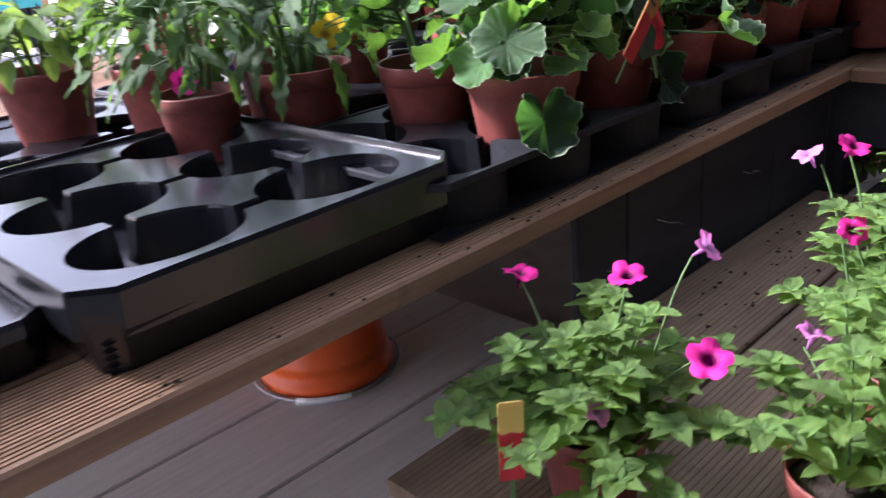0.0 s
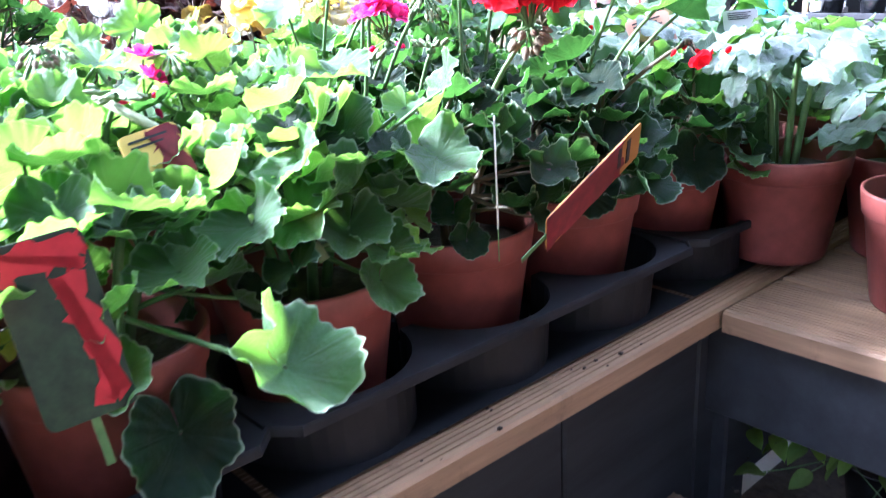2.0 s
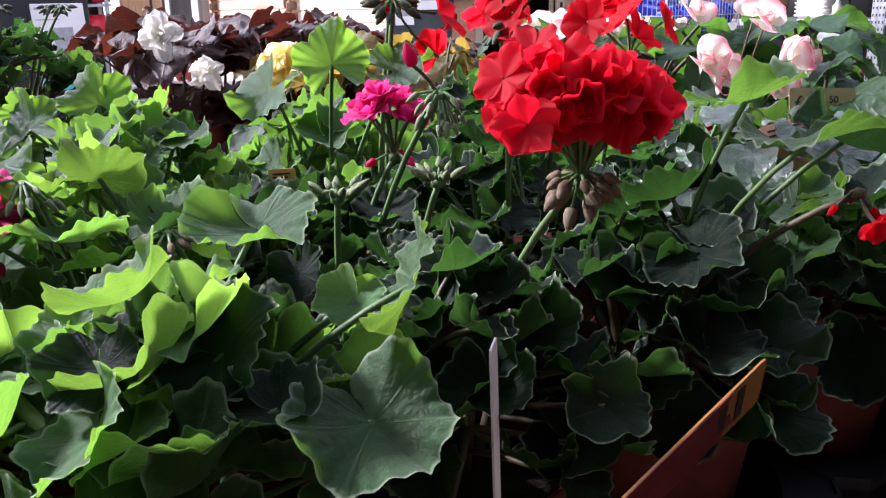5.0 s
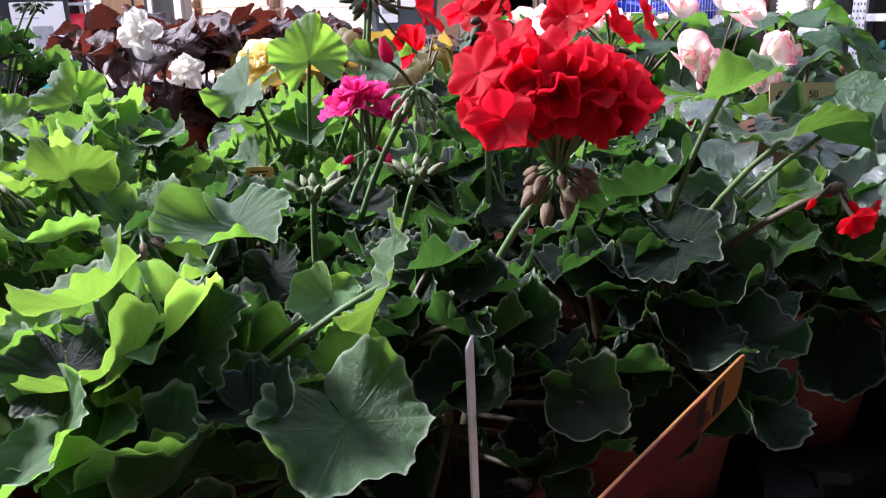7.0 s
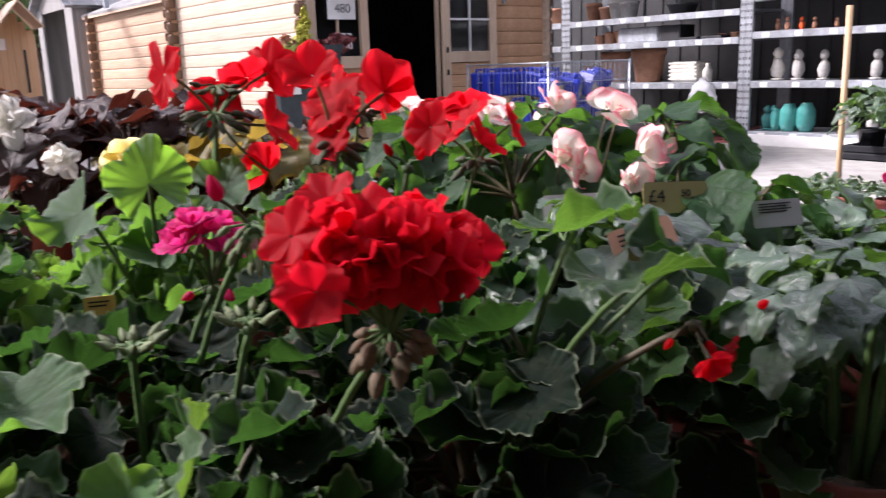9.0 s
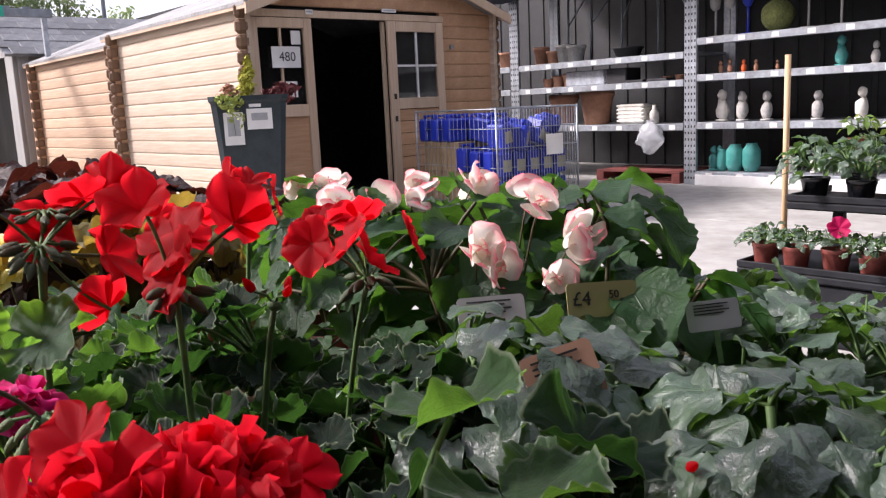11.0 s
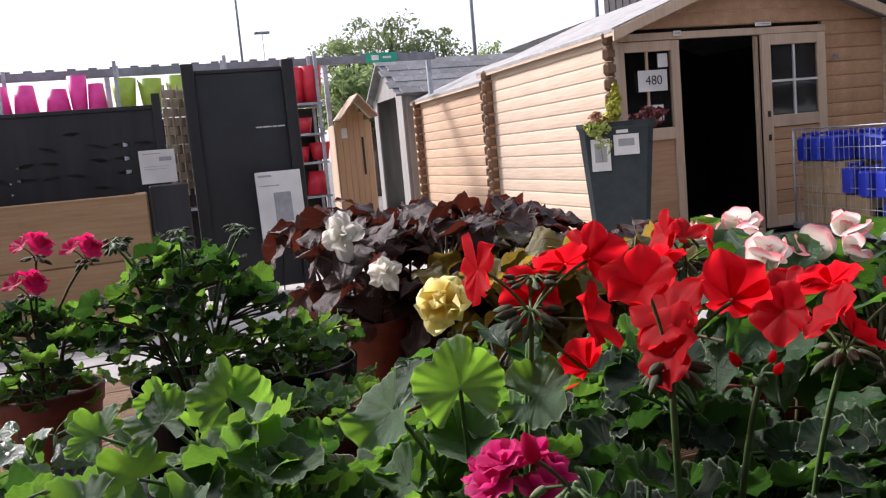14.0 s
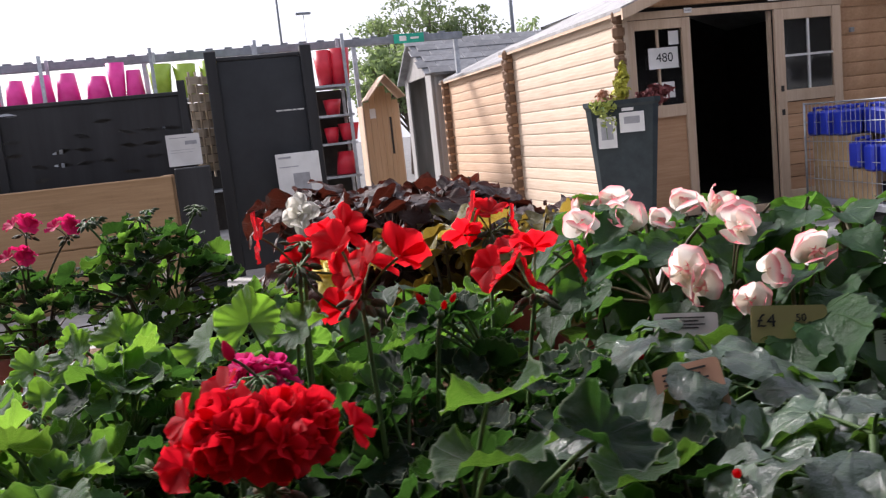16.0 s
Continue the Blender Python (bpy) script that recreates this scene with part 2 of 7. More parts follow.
M["magenta_petal"] = petal("magenta_petal", (0.60, 0.02, 0.17), (0.80, 0.08, 0.28))
M["cerise_petal"] = petal("cerise_petal", (0.55, 0.01, 0.10), (0.72, 0.03, 0.16))
M["petunia_petal"] = petal("petunia_petal", (0.10, 0.0, 0.05), (0.70, 0.03, 0.28), lo=0.12, hi=0.4)
M["petunia_back"] = petal("pale_petunia_petal", (0.45, 0.2, 0.42), (0.75, 0.22, 0.55), lo=0.2, hi=0.7)
M["pink_petal"] = petal("pink_edged_petal", (0.92, 0.86, 0.76), (0.86, 0.17, 0.22), lo=0.6, hi=0.99, mix=0.64)
M["white_petal"] = petal("white_petal", (0.78, 0.76, 0.66), (0.80, 0.78, 0.72))
M["yellow_petal"] = petal("yellow_petal", (0.86, 0.72, 0.22), (0.90, 0.82, 0.42), mix=0.68)
M["pansy_petal"] = petal("pansy_petal", (0.35, 0.18, 0.01), (0.80, 0.58, 0.03), lo=0.1, hi=0.4)
M["card"] = surface("white_card", (0.66, 0.65, 0.62), (0.74, 0.73, 0.70), 8, 0.6, bump=0.02)
M["card_yellow"] = surface("yellow_card", (0.62, 0.42, 0.09), (0.70, 0.50, 0.13), 8, 0.6, bump=0.02)
M["card_orange"] = surface("orange_card", (0.32, 0.14, 0.025), (0.42, 0.20, 0.04), 8, 0.55, bump=0.02)
M["card_peach"] = surface("peach_card", (0.50, 0.28, 0.18), (0.58, 0.34, 0.22), 8, 0.55, bump=0.02)
M["card_pale"] = surface("pale_card", (0.36, 0.34, 0.24), (0.44, 0.42, 0.30), 8, 0.55, bump=0.02)
M["card_olive"] = surface("olive_yellow_card", (0.30, 0.27, 0.10), (0.38, 0.34, 0.14), 8, 0.55, bump=0.02)
# Darker copy of the white card, its shade put into the colour
M["card_shaded"] = surface("shaded_white_card", (0.40, 0.39, 0.37), (0.48, 0.47, 0.45), 8, 0.6, bump=0.02)
M["photo_green"] = surface("leafy_photo_print", (0.006, 0.015, 0.007), (0.025, 0.050, 0.022), 60, 0.45, bump=0)
M["ink"] = surface("black_ink", (0.012, 0.012, 0.012), (0.03, 0.03, 0.03), 30, 0.6, bump=0)
M["grey_ink"] = surface("grey_ink", (0.30, 0.30, 0.31), (0.38, 0.38, 0.39), 30, 0.6, bump=0)
M["red_ink"] = surface("red_print", (0.36, 0.01, 0.016), (0.52, 0.02, 0.028), 60, 0.5, bump=0)
M["dark_red"] = surface("dark_red_print", (0.10, 0.008, 0.012), (0.22, 0.02, 0.025), 60, 0.5, bump=0)
M["teal_ink"] = surface("teal_print", (0.05, 0.36, 0.36), (0.08, 0.44, 0.42), 30, 0.6, bump=0)
# Side logs carry a paler, sunlit tone than the front logs
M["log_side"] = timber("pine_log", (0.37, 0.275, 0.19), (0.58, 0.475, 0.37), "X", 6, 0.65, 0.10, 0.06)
M["log_mellow"] = timber("mellow_pine_log", (0.34, 0.22, 0.135), (0.53, 0.38, 0.255), "X", 6, 0.65, 0.10, 0.08)
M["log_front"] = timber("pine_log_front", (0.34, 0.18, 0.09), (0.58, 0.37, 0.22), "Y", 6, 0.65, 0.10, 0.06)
M["tan_board"] = timber("tan_fence_board", (0.36, 0.22, 0.11), (0.52, 0.35, 0.20), "Z", 6, 0.65, 0.05, 0.08)
# Log ends coloured dark to imitate the shade at the corners
M["log_end"] = timber("shaded_pine_log_end", (0.11, 0.06, 0.032), (0.22, 0.13, 0.075), "Z", 6, 0.75, 0.15, 0.2)
M["pine_frame"] = timber("pine_frame", (0.42, 0.30, 0.20), (0.62, 0.48, 0.35), "Z", 6, 0.65, 0.06, 0.05)
M["roof_felt"] = surface("grey_roofing_felt", (0.20, 0.20, 0.20), (0.34, 0.34, 0.33), 40, 0.9, bump=0.5, change=0.12)
M["slate"] = surface("grey_plastic_shingle", (0.13, 0.135, 0.14), (0.22, 0.225, 0.23), 12, 0.6, bump=0.15, change=0.2)
M["grey_clad"] = surface("grey_resin_cladding", (0.22, 0.215, 0.205), (0.32, 0.315, 0.30), 14, 0.6, bump=0.15, stretch=(1, 1, 0.1), change=0.08)
# Near-black colour standing in for indoor shade, also used on dark ironwork
M["shade_and_iron"] = surface("dark_shade_and_iron", (0.02, 0.018, 0.016), (0.045, 0.04, 0.035), 10, 0.8, bump=0.1)
M["planter"] = surface("dark_green_planter", (0.018, 0.028, 0.032), (0.035, 0.048, 0.052), 12, 0.45, bump=0.06)
M["conifer"] = surface("yellow_conifer", (0.30, 0.32, 0.03), (0.55, 0.52, 0.07), 30, 0.7, bump=0.2, change=0.2)
M["heuchera"] = surface("red_heuchera", (0.10, 0.02, 0.02), (0.26, 0.05, 0.045), 30, 0.6, bump=0.2, change=0.2)
M["ivy"] = surface("yellow_green_ivy", (0.20, 0.26, 0.03), (0.45, 0.50, 0.10), 30, 0.6, bump=0.2, change=0.2)
M["blue_plastic"] = surface("blue_plastic", (0.012, 0.025, 0.30), (0.025, 0.05, 0.46), 10, 0.35, bump=0.04, change=0.15)
M["cardboard"] = surface("brown_cardboard", (0.30, 0.20, 0.105), (0.42, 0.30, 0.17), 10, 0.8, bump=0.1, change=0.08)
M["black_panel"] = surface("black_composite_panel", (0.012, 0.012, 0.013), (0.028, 0.028, 0.03), 9, 0.5, bump=0.15, stretch=(1, 1, 0.1), change=0.1)
M["black_sheet"] = surface("smooth_black_sheet", (0.020, 0.022, 0.025), (0.034, 0.037, 0.041), 3, 0.42, bump=0.02, spec=0.4)
M["sleeper"] = timber("sawn_sleeper", (0.26, 0.15, 0.07), (0.46, 0.30, 0.16), "Y", 5, 0.75, 0.12, 0.15)
M["lattice"] = timber("woven_lath", (0.42, 0.34, 0.24), (0.60, 0.50, 0.38), "Y", 8, 0.75, 0.12, 0.1)
M["pink_pot"] = surface("pink_plastic", (0.66, 0.03, 0.24), (0.78, 0.05, 0.32), 9, 0.4, bump=0.03, change=0.1)
M["green_pot"] = surface("lime_plastic", (0.24, 0.36, 0.03), (0.33, 0.46, 0.05), 9, 0.4, bump=0.03, change=0.1)
M["red_pot"] = surface("red_plastic", (0.50, 0.015, 0.03), (0.62, 0.025, 0.045), 9, 0.4, bump=0.03, change=0.1)
M["white_paint"] = surface("white_paint", (0.68, 0.68, 0.66), (0.80, 0.80, 0.78), 10, 0.5, bump=0.04)
M["clay"] = surface("clay_pot", (0.36, 0.17, 0.10), (0.50, 0.26, 0.16), 16, 0.8, bump=0.1, change=0.12)
M["basket"] = surface("cream_basket", (0.52, 0.50, 0.44), (0.66, 0.63, 0.56), 24, 0.7, bump=0.4, change=0.1)
M["stone"] = surface("cast_stone", (0.30, 0.29, 0.27), (0.46, 0.45, 0.42), 30, 0.85, bump=0.4, change=0.15)
M["teal_glaze"] = surface("teal_glaze", (0.04, 0.22, 0.20), (0.09, 0.33, 0.29), 8, 0.2, bump=0.04, change=0.2)
M["moss"] = surface("moss_ball", (0.09, 0.11, 0.03), (0.20, 0.22, 0.07), 50, 0.95, bump=0.9, dist=0.02)
M["red_pallet"] = timber("painted_red_pallet", (0.13, 0.035, 0.03), (0.24, 0.065, 0.05), "X", 7, 0.75, 0.15, 0.3)
# Sheet colour taken near black to hold the shade behind the racks
M["cladding"] = surface("shaded_wall_sheet", (0.014, 0.014, 0.015), (0.028, 0.029, 0.030), 5, 0.6, bump=0.05)
M["dark_cloth"] = surface("dark_canopy", (0.03, 0.032, 0.038), (0.06, 0.062, 0.07), 12, 0.8, bump=0.1)
M["rail"] = surface("grey_painted_steel", (0.16, 0.18, 0.20), (0.24, 0.26, 0.28), 12, 0.5, 0.3, bump=0.05)
M["sign_green"] = surface("green_sign", (0.01, 0.30, 0.20), (0.02, 0.38, 0.26), 8, 0.5, bump=0.02)
M["bark"] = surface("bark", (0.06, 0.045, 0.035), (0.14, 0.11, 0.085), 14, 0.9, bump=0.8, stretch=(1, 1, 0.3))
# Leaf colour lightened to imitate bright haze over the far trees
M["hazy_tree_leaf"] = leafy("hazy_tree_leaf", (0.11, 0.155, 0.075), (0.30, 0.40, 0.14), 0.55, 2, (0.06, 0.10, 0.03))
M["broom"] = timber("broom_handle", (0.45, 0.29, 0.15), (0.62, 0.43, 0.25), "Z", 8, 0.5, 0.05, 0.0)


def glassy(name, tint):
    m, n, l, b = material(name, 0.05, 0, 0.5)
    b.inputs["Base Color"].default_value = (*tint, 1)
    b.inputs["Transmission Weight"].default_value = 1.0
    return m


M["glass"] = glassy("window_glass", (0.92, 0.95, 0.95))
M["film"] = surface("clear_plastic_film", (0.60, 0.62, 0.64), (0.76, 0.78, 0.80), 9, 0.2, bump=0.6, dist=0.03)
fn, fl_ = M["film"].node_tree.nodes, M["film"].node_tree.links
clear, blend = fn.new("ShaderNodeBsdfTransparent"), fn.new("ShaderNodeMixShader")
blend.inputs[0].default_value = 0.62
fl_.new(fn["Principled BSDF"].outputs[0], blend.inputs[1])
fl_.new(clear.outputs[0], blend.inputs[2])
fl_.new(blend.outputs[0], fn["Material Output"].inputs[0])


# ---- mesh helpers ----
def box(bm, x0, x1, y0, y1, z0, z1, bevel=0.0):
    vs = [bm.verts.new((x, y, z)) for x in (x0, x1) for y in (y0, y1) for z in (z0, z1)]
    fs = [bm.faces.new([vs[i] for i in q]) for q in ((0, 1, 3, 2), (4, 6, 7, 5), (0, 4, 5, 1), (2, 3, 7, 6), (0, 2, 6, 4), (1, 5, 7, 3))]
    if bevel:
        es = list({e for f in fs for e in f.edges})
        bmesh.ops.bevel(bm, geom=es, offset=bevel, segments=1, profile=0.5, affect="EDGES")
    return bm


def boxed(x0, x1, y0, y1, z0, z1, bevel=0.0):
    return box(bmesh.new(), x0, x1, y0, y1, z0, z1, bevel)


def tube(bm, pts, r0, r1=None, n=6, cap=True):
    """A tapered tube along points."""
    r1 = r0 if r1 is None else r1
    pts = [Vector(p) for p in pts]
    rings, side = [], None
    for i, p in enumerate(pts):
        d = (pts[min(i + 1, len(pts) - 1)] - pts[max(i - 1, 0)]).normalized()
        if side is None:
            side = d.orthogonal().normalized()
        side = (side - d * side.dot(d)).normalized()
        up = d.cross(side)
        r = r0 + (r1 - r0) * i / (len(pts) - 1)
        rings.append([bm.verts.new(p + r * (math.cos(a) * side + math.sin(a) * up)) for a in (2 * math.pi * k / n for k in range(n))])
    for a, b in zip(rings, rings[1:]):
        for k in range(n):
            f = bm.faces.new((a[k], a[(k + 1) % n], b[(k + 1) % n], b[k]))
            f.smooth = True
    if cap:
        bm.faces.new(rings[0][::-1])
        bm.faces.new(rings[-1])
    return bm


def lathe(bm, profile, n=24, at=(0, 0, 0), smooth=True):
    """Turns (radius, height) pairs about the upright axis."""
    rings = []
    for r, z in profile:
        rings.append([bm.verts.new((at[0] + r * math.cos(2 * math.pi * k / n), at[1] + r * math.sin(2 * math.pi * k / n), at[2] + z)) for k in range(n)])
    for a, b in zip(rings, rings[1:]):
        for k in range(n):
            f = bm.faces.new((a[k], a[(k + 1) % n], b[(k + 1) % n], b[k]))
            f.smooth = smooth
    for ring in (rings[0][::-1], rings[-1]):
        if (ring[0].co - ring[1].co).length > 1e-5:
            bm.faces.new(ring)
    return bm


def blob(bm, at, radii, seed=0, rough=0.12, sub=2):
    """A lumpy rounded form."""
    out = bmesh.ops.create_icosphere(bm, subdivisions=sub, radius=1.0)["verts"]
    for v in out:
        k = 1 + rough * noise.noise(v.co * 1.7 + Vector((seed * 3.1, seed, 0)))
        v.co = Vector(at) + Vector((v.co.x * radii[0], v.co.y * radii[1], v.co.z * radii[2])) * k
        for f in v.link_faces:
            f.smooth = True
    return bm


def bent(base, tip, n=5):
    """A stalk that leaves the base upward and bends over to the tip."""
    base, tip = Vector(base), Vector(tip)
    mid = Vector((base.x * 0.55 + tip.x * 0.45, base.y * 0.55 + tip.y * 0.45, base.z * 0.3 + tip.z * 0.7))
    return [base * (1 - s) ** 2 + mid * 2 * s * (1 - s) + tip * s * s for s in (i / n for i in range(n + 1))]


def mesh_of(bm, name, mat):
    bmesh.ops.recalc_face_normals(bm, faces=bm.faces)
    me = bpy.data.meshes.new(name)
    bm.to_mesh(me)
    bm.free()
    me.materials.append(mat)
    return me


FRAME = Matrix()  # the group of things being placed may stand turned to the benches


def thing(name, label, category, at=(0, 0, 0), turn=0.0, group="", kind=""):
    ob = new(name)
    ob.empty_display_size = 0.05
    ob.matrix_world = FRAME @ pose(*at, 0, 0, turn)
    return tagged(ob, label, category, group, kind)


def part(name, bm, mat, parent, label="", m=None):
    ob = new(name, mesh_of(bm, name, mat))
    ob.parent = parent
    if m is not None:
        ob.matrix_basis = m
    return tagged(ob, label) if label else ob


def piece(name, me, parent, m, label=""):
    """An object of its own on shared mesh data."""
    ob = new(name, me)
    ob.parent = parent
    ob.matrix_basis = m
    return tagged(ob, label) if label else ob


def solo(name, bm, mat, label, category, group="", kind="", m=None):
    ob = new(name, mesh_of(bm, name, mat))
    ob.matrix_world = FRAME @ m if m is not None else FRAME.copy()
    return tagged(ob, label, category, group, kind)


def facing(at, normal, tip, size):
    """The pose of a leaf or flower: its +z along normal, its +x near tip."""
    z = Vector(normal).normalized()
    x = Vector(tip) - z * Vector(tip).dot(z)
    x = x.normalized() if x.length > 1e-4 else z.orthogonal().normalized()
    y = z.cross(x)
    m = Matrix((x, y, z)).transposed().to_4x4()
    return Matrix.Translation(at) @ m @ Matrix.Scale(size, 4)


def words(text, size, parent, mat, m, name="lettering"):
    cu = bpy.data.curves.new(name, "FONT")
    cu.body, cu.size, cu.extrude = text, size, 0.0004
    cu.align_x, cu.align_y = "CENTER", "CENTER"
    cu.materials.append(mat)
    ob = new(name, cu)
    ob.parent = parent
    ob.matrix_basis = m
    return ob


# ---- ground and enclosing structure ----
YARD = pose(0.118, -0.074, 0.037, 0, 0, -1.184)
YARD_SHEDS = pose(0.078, -0.049, 0.037, 0, 0, -1.235)
YARD_RACKS = pose(0.038, -0.050, 0.037, 0, 0, -1.735)
YARD_SCREENS = pose(0.029, -0.005, 0.037, 0, 0, -0.729)
FRAME = YARD
ground = solo("ground", boxed(-400, 400, -400, 400, -0.6, -0.02), M["ground"], "grey tarmac yard reaching to the horizon", "ground", kind="structure")
pavement = thing("pavement", "pale worn concrete yard slabs with dark joints", "pavement", kind="structure")
slab = mesh_of(boxed(-1.495, 1.495, -1.495, 1.495, -0.15, 0.0, 0.008), "slab", M["concrete"])
for i in range(6):
    for j in range(7):
        piece("slab", slab, pavement, pose(-13.1 + 3 * i, -6.4 + 3 * j, 0))

# East and south walls are added out of view to absorb and block light
wall_east = solo("wall_east", boxed(1.5, 1.7, -1.8, 13, 0, 4.6), M["char_board"], "plain dark wall added out of view to cut fill light", "wall", kind="structure")
wall_south = solo("wall_south", boxed(-0.5, 1.5, -1.8, -1.6, 0, 2.75), M["char_board"], "plain dark end wall added out of view to block light", "wall", kind="structure")
wall_north = thing("wall_north", "grey ribbed sheet wall behind the racking, darkened as in shade", "wall", (-4, 11.2, 0), kind="structure")
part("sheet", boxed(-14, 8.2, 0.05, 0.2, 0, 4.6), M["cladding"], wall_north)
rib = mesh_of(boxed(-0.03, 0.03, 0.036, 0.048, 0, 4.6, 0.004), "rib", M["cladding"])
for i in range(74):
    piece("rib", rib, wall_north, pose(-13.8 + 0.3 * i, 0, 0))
# Unseen sheets added overhead, sized to block sun and sky
ceiling = solo("ceiling", boxed(-0.75, 1.7, -0.6, 1.8, 2.75, 2.85), M["dark_cloth"], "unseen dark sheet added to shade the walkway", "ceiling", kind="structure")
shade_sheet_e = solo("ceiling", boxed(0.3, 1.7, 1.81, 13, 2.75, 2.85), M["dark_cloth"], "unseen dark sheet added overhead along the east wall", "ceiling", kind="structure")
shade_sheet_d = solo("ceiling", boxed(-2.85, -0.76, 0.0, 0.9, 2.74, 2.84), M["dark_cloth"], "unseen dark sheet added to shade the plant bench", "ceiling", kind="structure")
shade_sheet_c = solo("ceiling", boxed(-6.0, -0.76, -6.0, -1.62, 2.75, 2.85), M["dark_cloth"], "unseen dark sheet added to shade the bench end", "ceiling", kind="structure")
shade_sheet_b = solo("ceiling", boxed(-9.0, -0.76, 8.0, 11.4, 2.9, 3.0), M["dark_cloth"], "unseen dark sheet added to shade the racking", "ceiling", kind="structure")

# ---- display benches and lower deck ----
FRAME = Matrix()
FLOOR = 0.037
TOP = 0.435


def ribbed_board(length, width, thick, ribs=14, deep=0.003):
    """A grooved decking board along y, its top at z 0, its front at x 0, running to -x."""
    bm = bmesh.new()
    prof = [(0, -thick), (0, -0.004), (-0.003, 0)]
    step = (width - 0.012) / ribs
    for i in range(ribs):
        x = -0.006 - i * step
        prof += [(x, 0), (x - step * 0.45, 0), (x - step * 0.55, -deep), (x - step * 0.95, -deep)]
    prof += [(-width + 0.003, 0), (-width, -0.004), (-width, -thick)]
    a = [bm.verts.new((x, 0, z)) for x, z in prof]
    b = [bm.verts.new((x, length, z)) for x, z in prof]
    for i in range(len(prof)):
        j = (i + 1) % len(prof)
        bm.faces.new((a[i], a[j], b[j], b[i]))
    bm.faces.new(a)
    bm.faces.new(b[::-1])
    return bm


bench = thing("display_bench", "low brown timber plant bench with grooved top boards", "bench", (-0.642, -0.05, 0))
front = mesh_of(ribbed_board(2.8, 0.142, 0.028, 18, 0.0014), "board", M["bench_y"])
for i in range(16):
    piece("board", front, bench, pose(-0.152 * i, 0, TOP))
for x in (-0.12, -1.2, -2.25):
    for y in (0.05, 1.23, 2.55):
        part("leg", boxed(x - 0.035, x + 0.035, y - 0.035, y + 0.035, FLOOR, TOP - 0.03, 0.004), M["bench_x"], bench)
for y in (0.12, 0.8, 2.4):
    part("bearer", boxed(-2.4, -0.3, y - 0.02, y + 0.02, TOP - 0.09, TOP - 0.03, 0.003), M["bench_x"], bench)
# dark skirt boards under the front edge
for k, (y0, y1) in enumerate(((0.955, 1.088), (1.092, 1.33), (1.333, 1.62), (1.624, 1.90), (1.903, 2.2))):
    part("skirt_board", boxed(-0.062, -0.046, y0 + 0.05, y1 + 0.05, FLOOR + 0.01 if k < 3 else 0.08, TOP - 0.03, 0.003), M["char_board"], bench, "charcoal stained skirt board")
scuff = thing("paint_scuffs", "pale chalky scrape marks on the dark skirt", "scuff", (-0.687, 1.3, 0.28))
for k, (y, z, ln, sl) in enumerate(((0.19, 0.02, 0.05, -0.35), (-0.12, 0.02, 0.09, -0.4), (-0.27, -0.02, 0.10, -0.42), (0.235, 0.01, 0.03, -0.3))):
    bm = bmesh.new()
    pts = [(0, y + ln * s, z + ln * s * sl + 0.002 * math.sin(9 * s + k)) for s in (0, 0.25, 0.5, 0.75, 1)]
    tube(bm, pts, 0.0012, 0.0005, 4)
    part("scrape", bm, M["stone"], scuff)

side_bench = thing("display_bench", "brown timber plant bench butted against the long bench", "bench", (-0.635, 1.862, 0))
cross = ribbed_board(1.9, 0.142, 0.028, 18, 0.0014)
cross_me = mesh_of(cross, "board", M["bench_y"])
for i in range(6):
    piece("board", cross_me, side_bench, pose(0, 0.152 * i, TOP, 0, 0, -90))
for x in (0.5, 1.8):
    for y in (0.3, 0.8):
        part("leg", boxed(x - 0.035, x + 0.035, y - 0.035, y + 0.035, FLOOR, TOP - 0.03, 0.004), M["bench_x"], side_bench)
for k in range(4):
    part("skirt_board", boxed(-0.1 + 0.47 * k, 0.366 + 0.47 * k, 0.062, 0.078, 0.25, TOP - 0.03, 0.003), M["char_board"], side_bench, "charcoal stained skirt board")
part("post", boxed(-0.09, -0.03, 0.085, 0.145, FLOOR, 0.4, 0.004), M["char_board"], side_bench)

deck = thing("low_deck", "low brown grooved decking platform beside the bench", "deck", (-0.685, 0.52, 0))
dboard = mesh_of(ribbed_board(1.31, 0.2, 0.028, 20, 0.0012), "board", M["deck"])
for i in range(9):
    piece("board", dboard, deck, pose(0.202 + 0.206 * i, random.uniform(-0.01, 0.015), 0.16, 0, random.uniform(-0.4, 0.4), random.uniform(-0.2, 0.2)))
for y in (0.1, 0.65, 1.2):
    part("joist", boxed(0.02, 1.85, y - 0.025, y + 0.025, FLOOR, 0.132, 0.003), M["deck"], deck)

under = thing("floor_boards", "grey boards laid under the bench, lightened as if sunlit", "boards", (-1.1, 0.6, FLOOR))
gb = mesh_of(boxed(-0.098, 0.098, -1.3, 0.48, 0.002, 0.022, 0.003), "plank", M["grey_board"])
for i in range(9):
    piece("plank", gb, under, pose(-0.3 + 0.2 * i, random.uniform(-0.03, 0.03), 0))


# ---- bucket ----
bucket = thing("bucket", "upturned orange plastic bucket with a wire handle", "bucket", (-1.13, 0.765, FLOOR + 0.022))
bm = bmesh.new()
lathe(bm, ((0.118, 0.0), (0.124, 0.004), (0.124, 0.018), (0.115, 0.022), (0.113, 0.045), (0.116, 0.048), (0.112, 0.054), (0.096, 0.22), (0.092, 0.227), (0.0, 0.227)), 40)
part("body", bm, M["orange"], bucket)
bm = bmesh.new()
tube(bm, [(0.136 * math.cos(a), 0.136 * math.sin(a), 0.006 + 0.0 * a) for a in (radians(-150 + 12 * k) for k in range(20))], 0.003, n=6)
part("handle", bm, M["wire"], bucket, "bare wire handle")
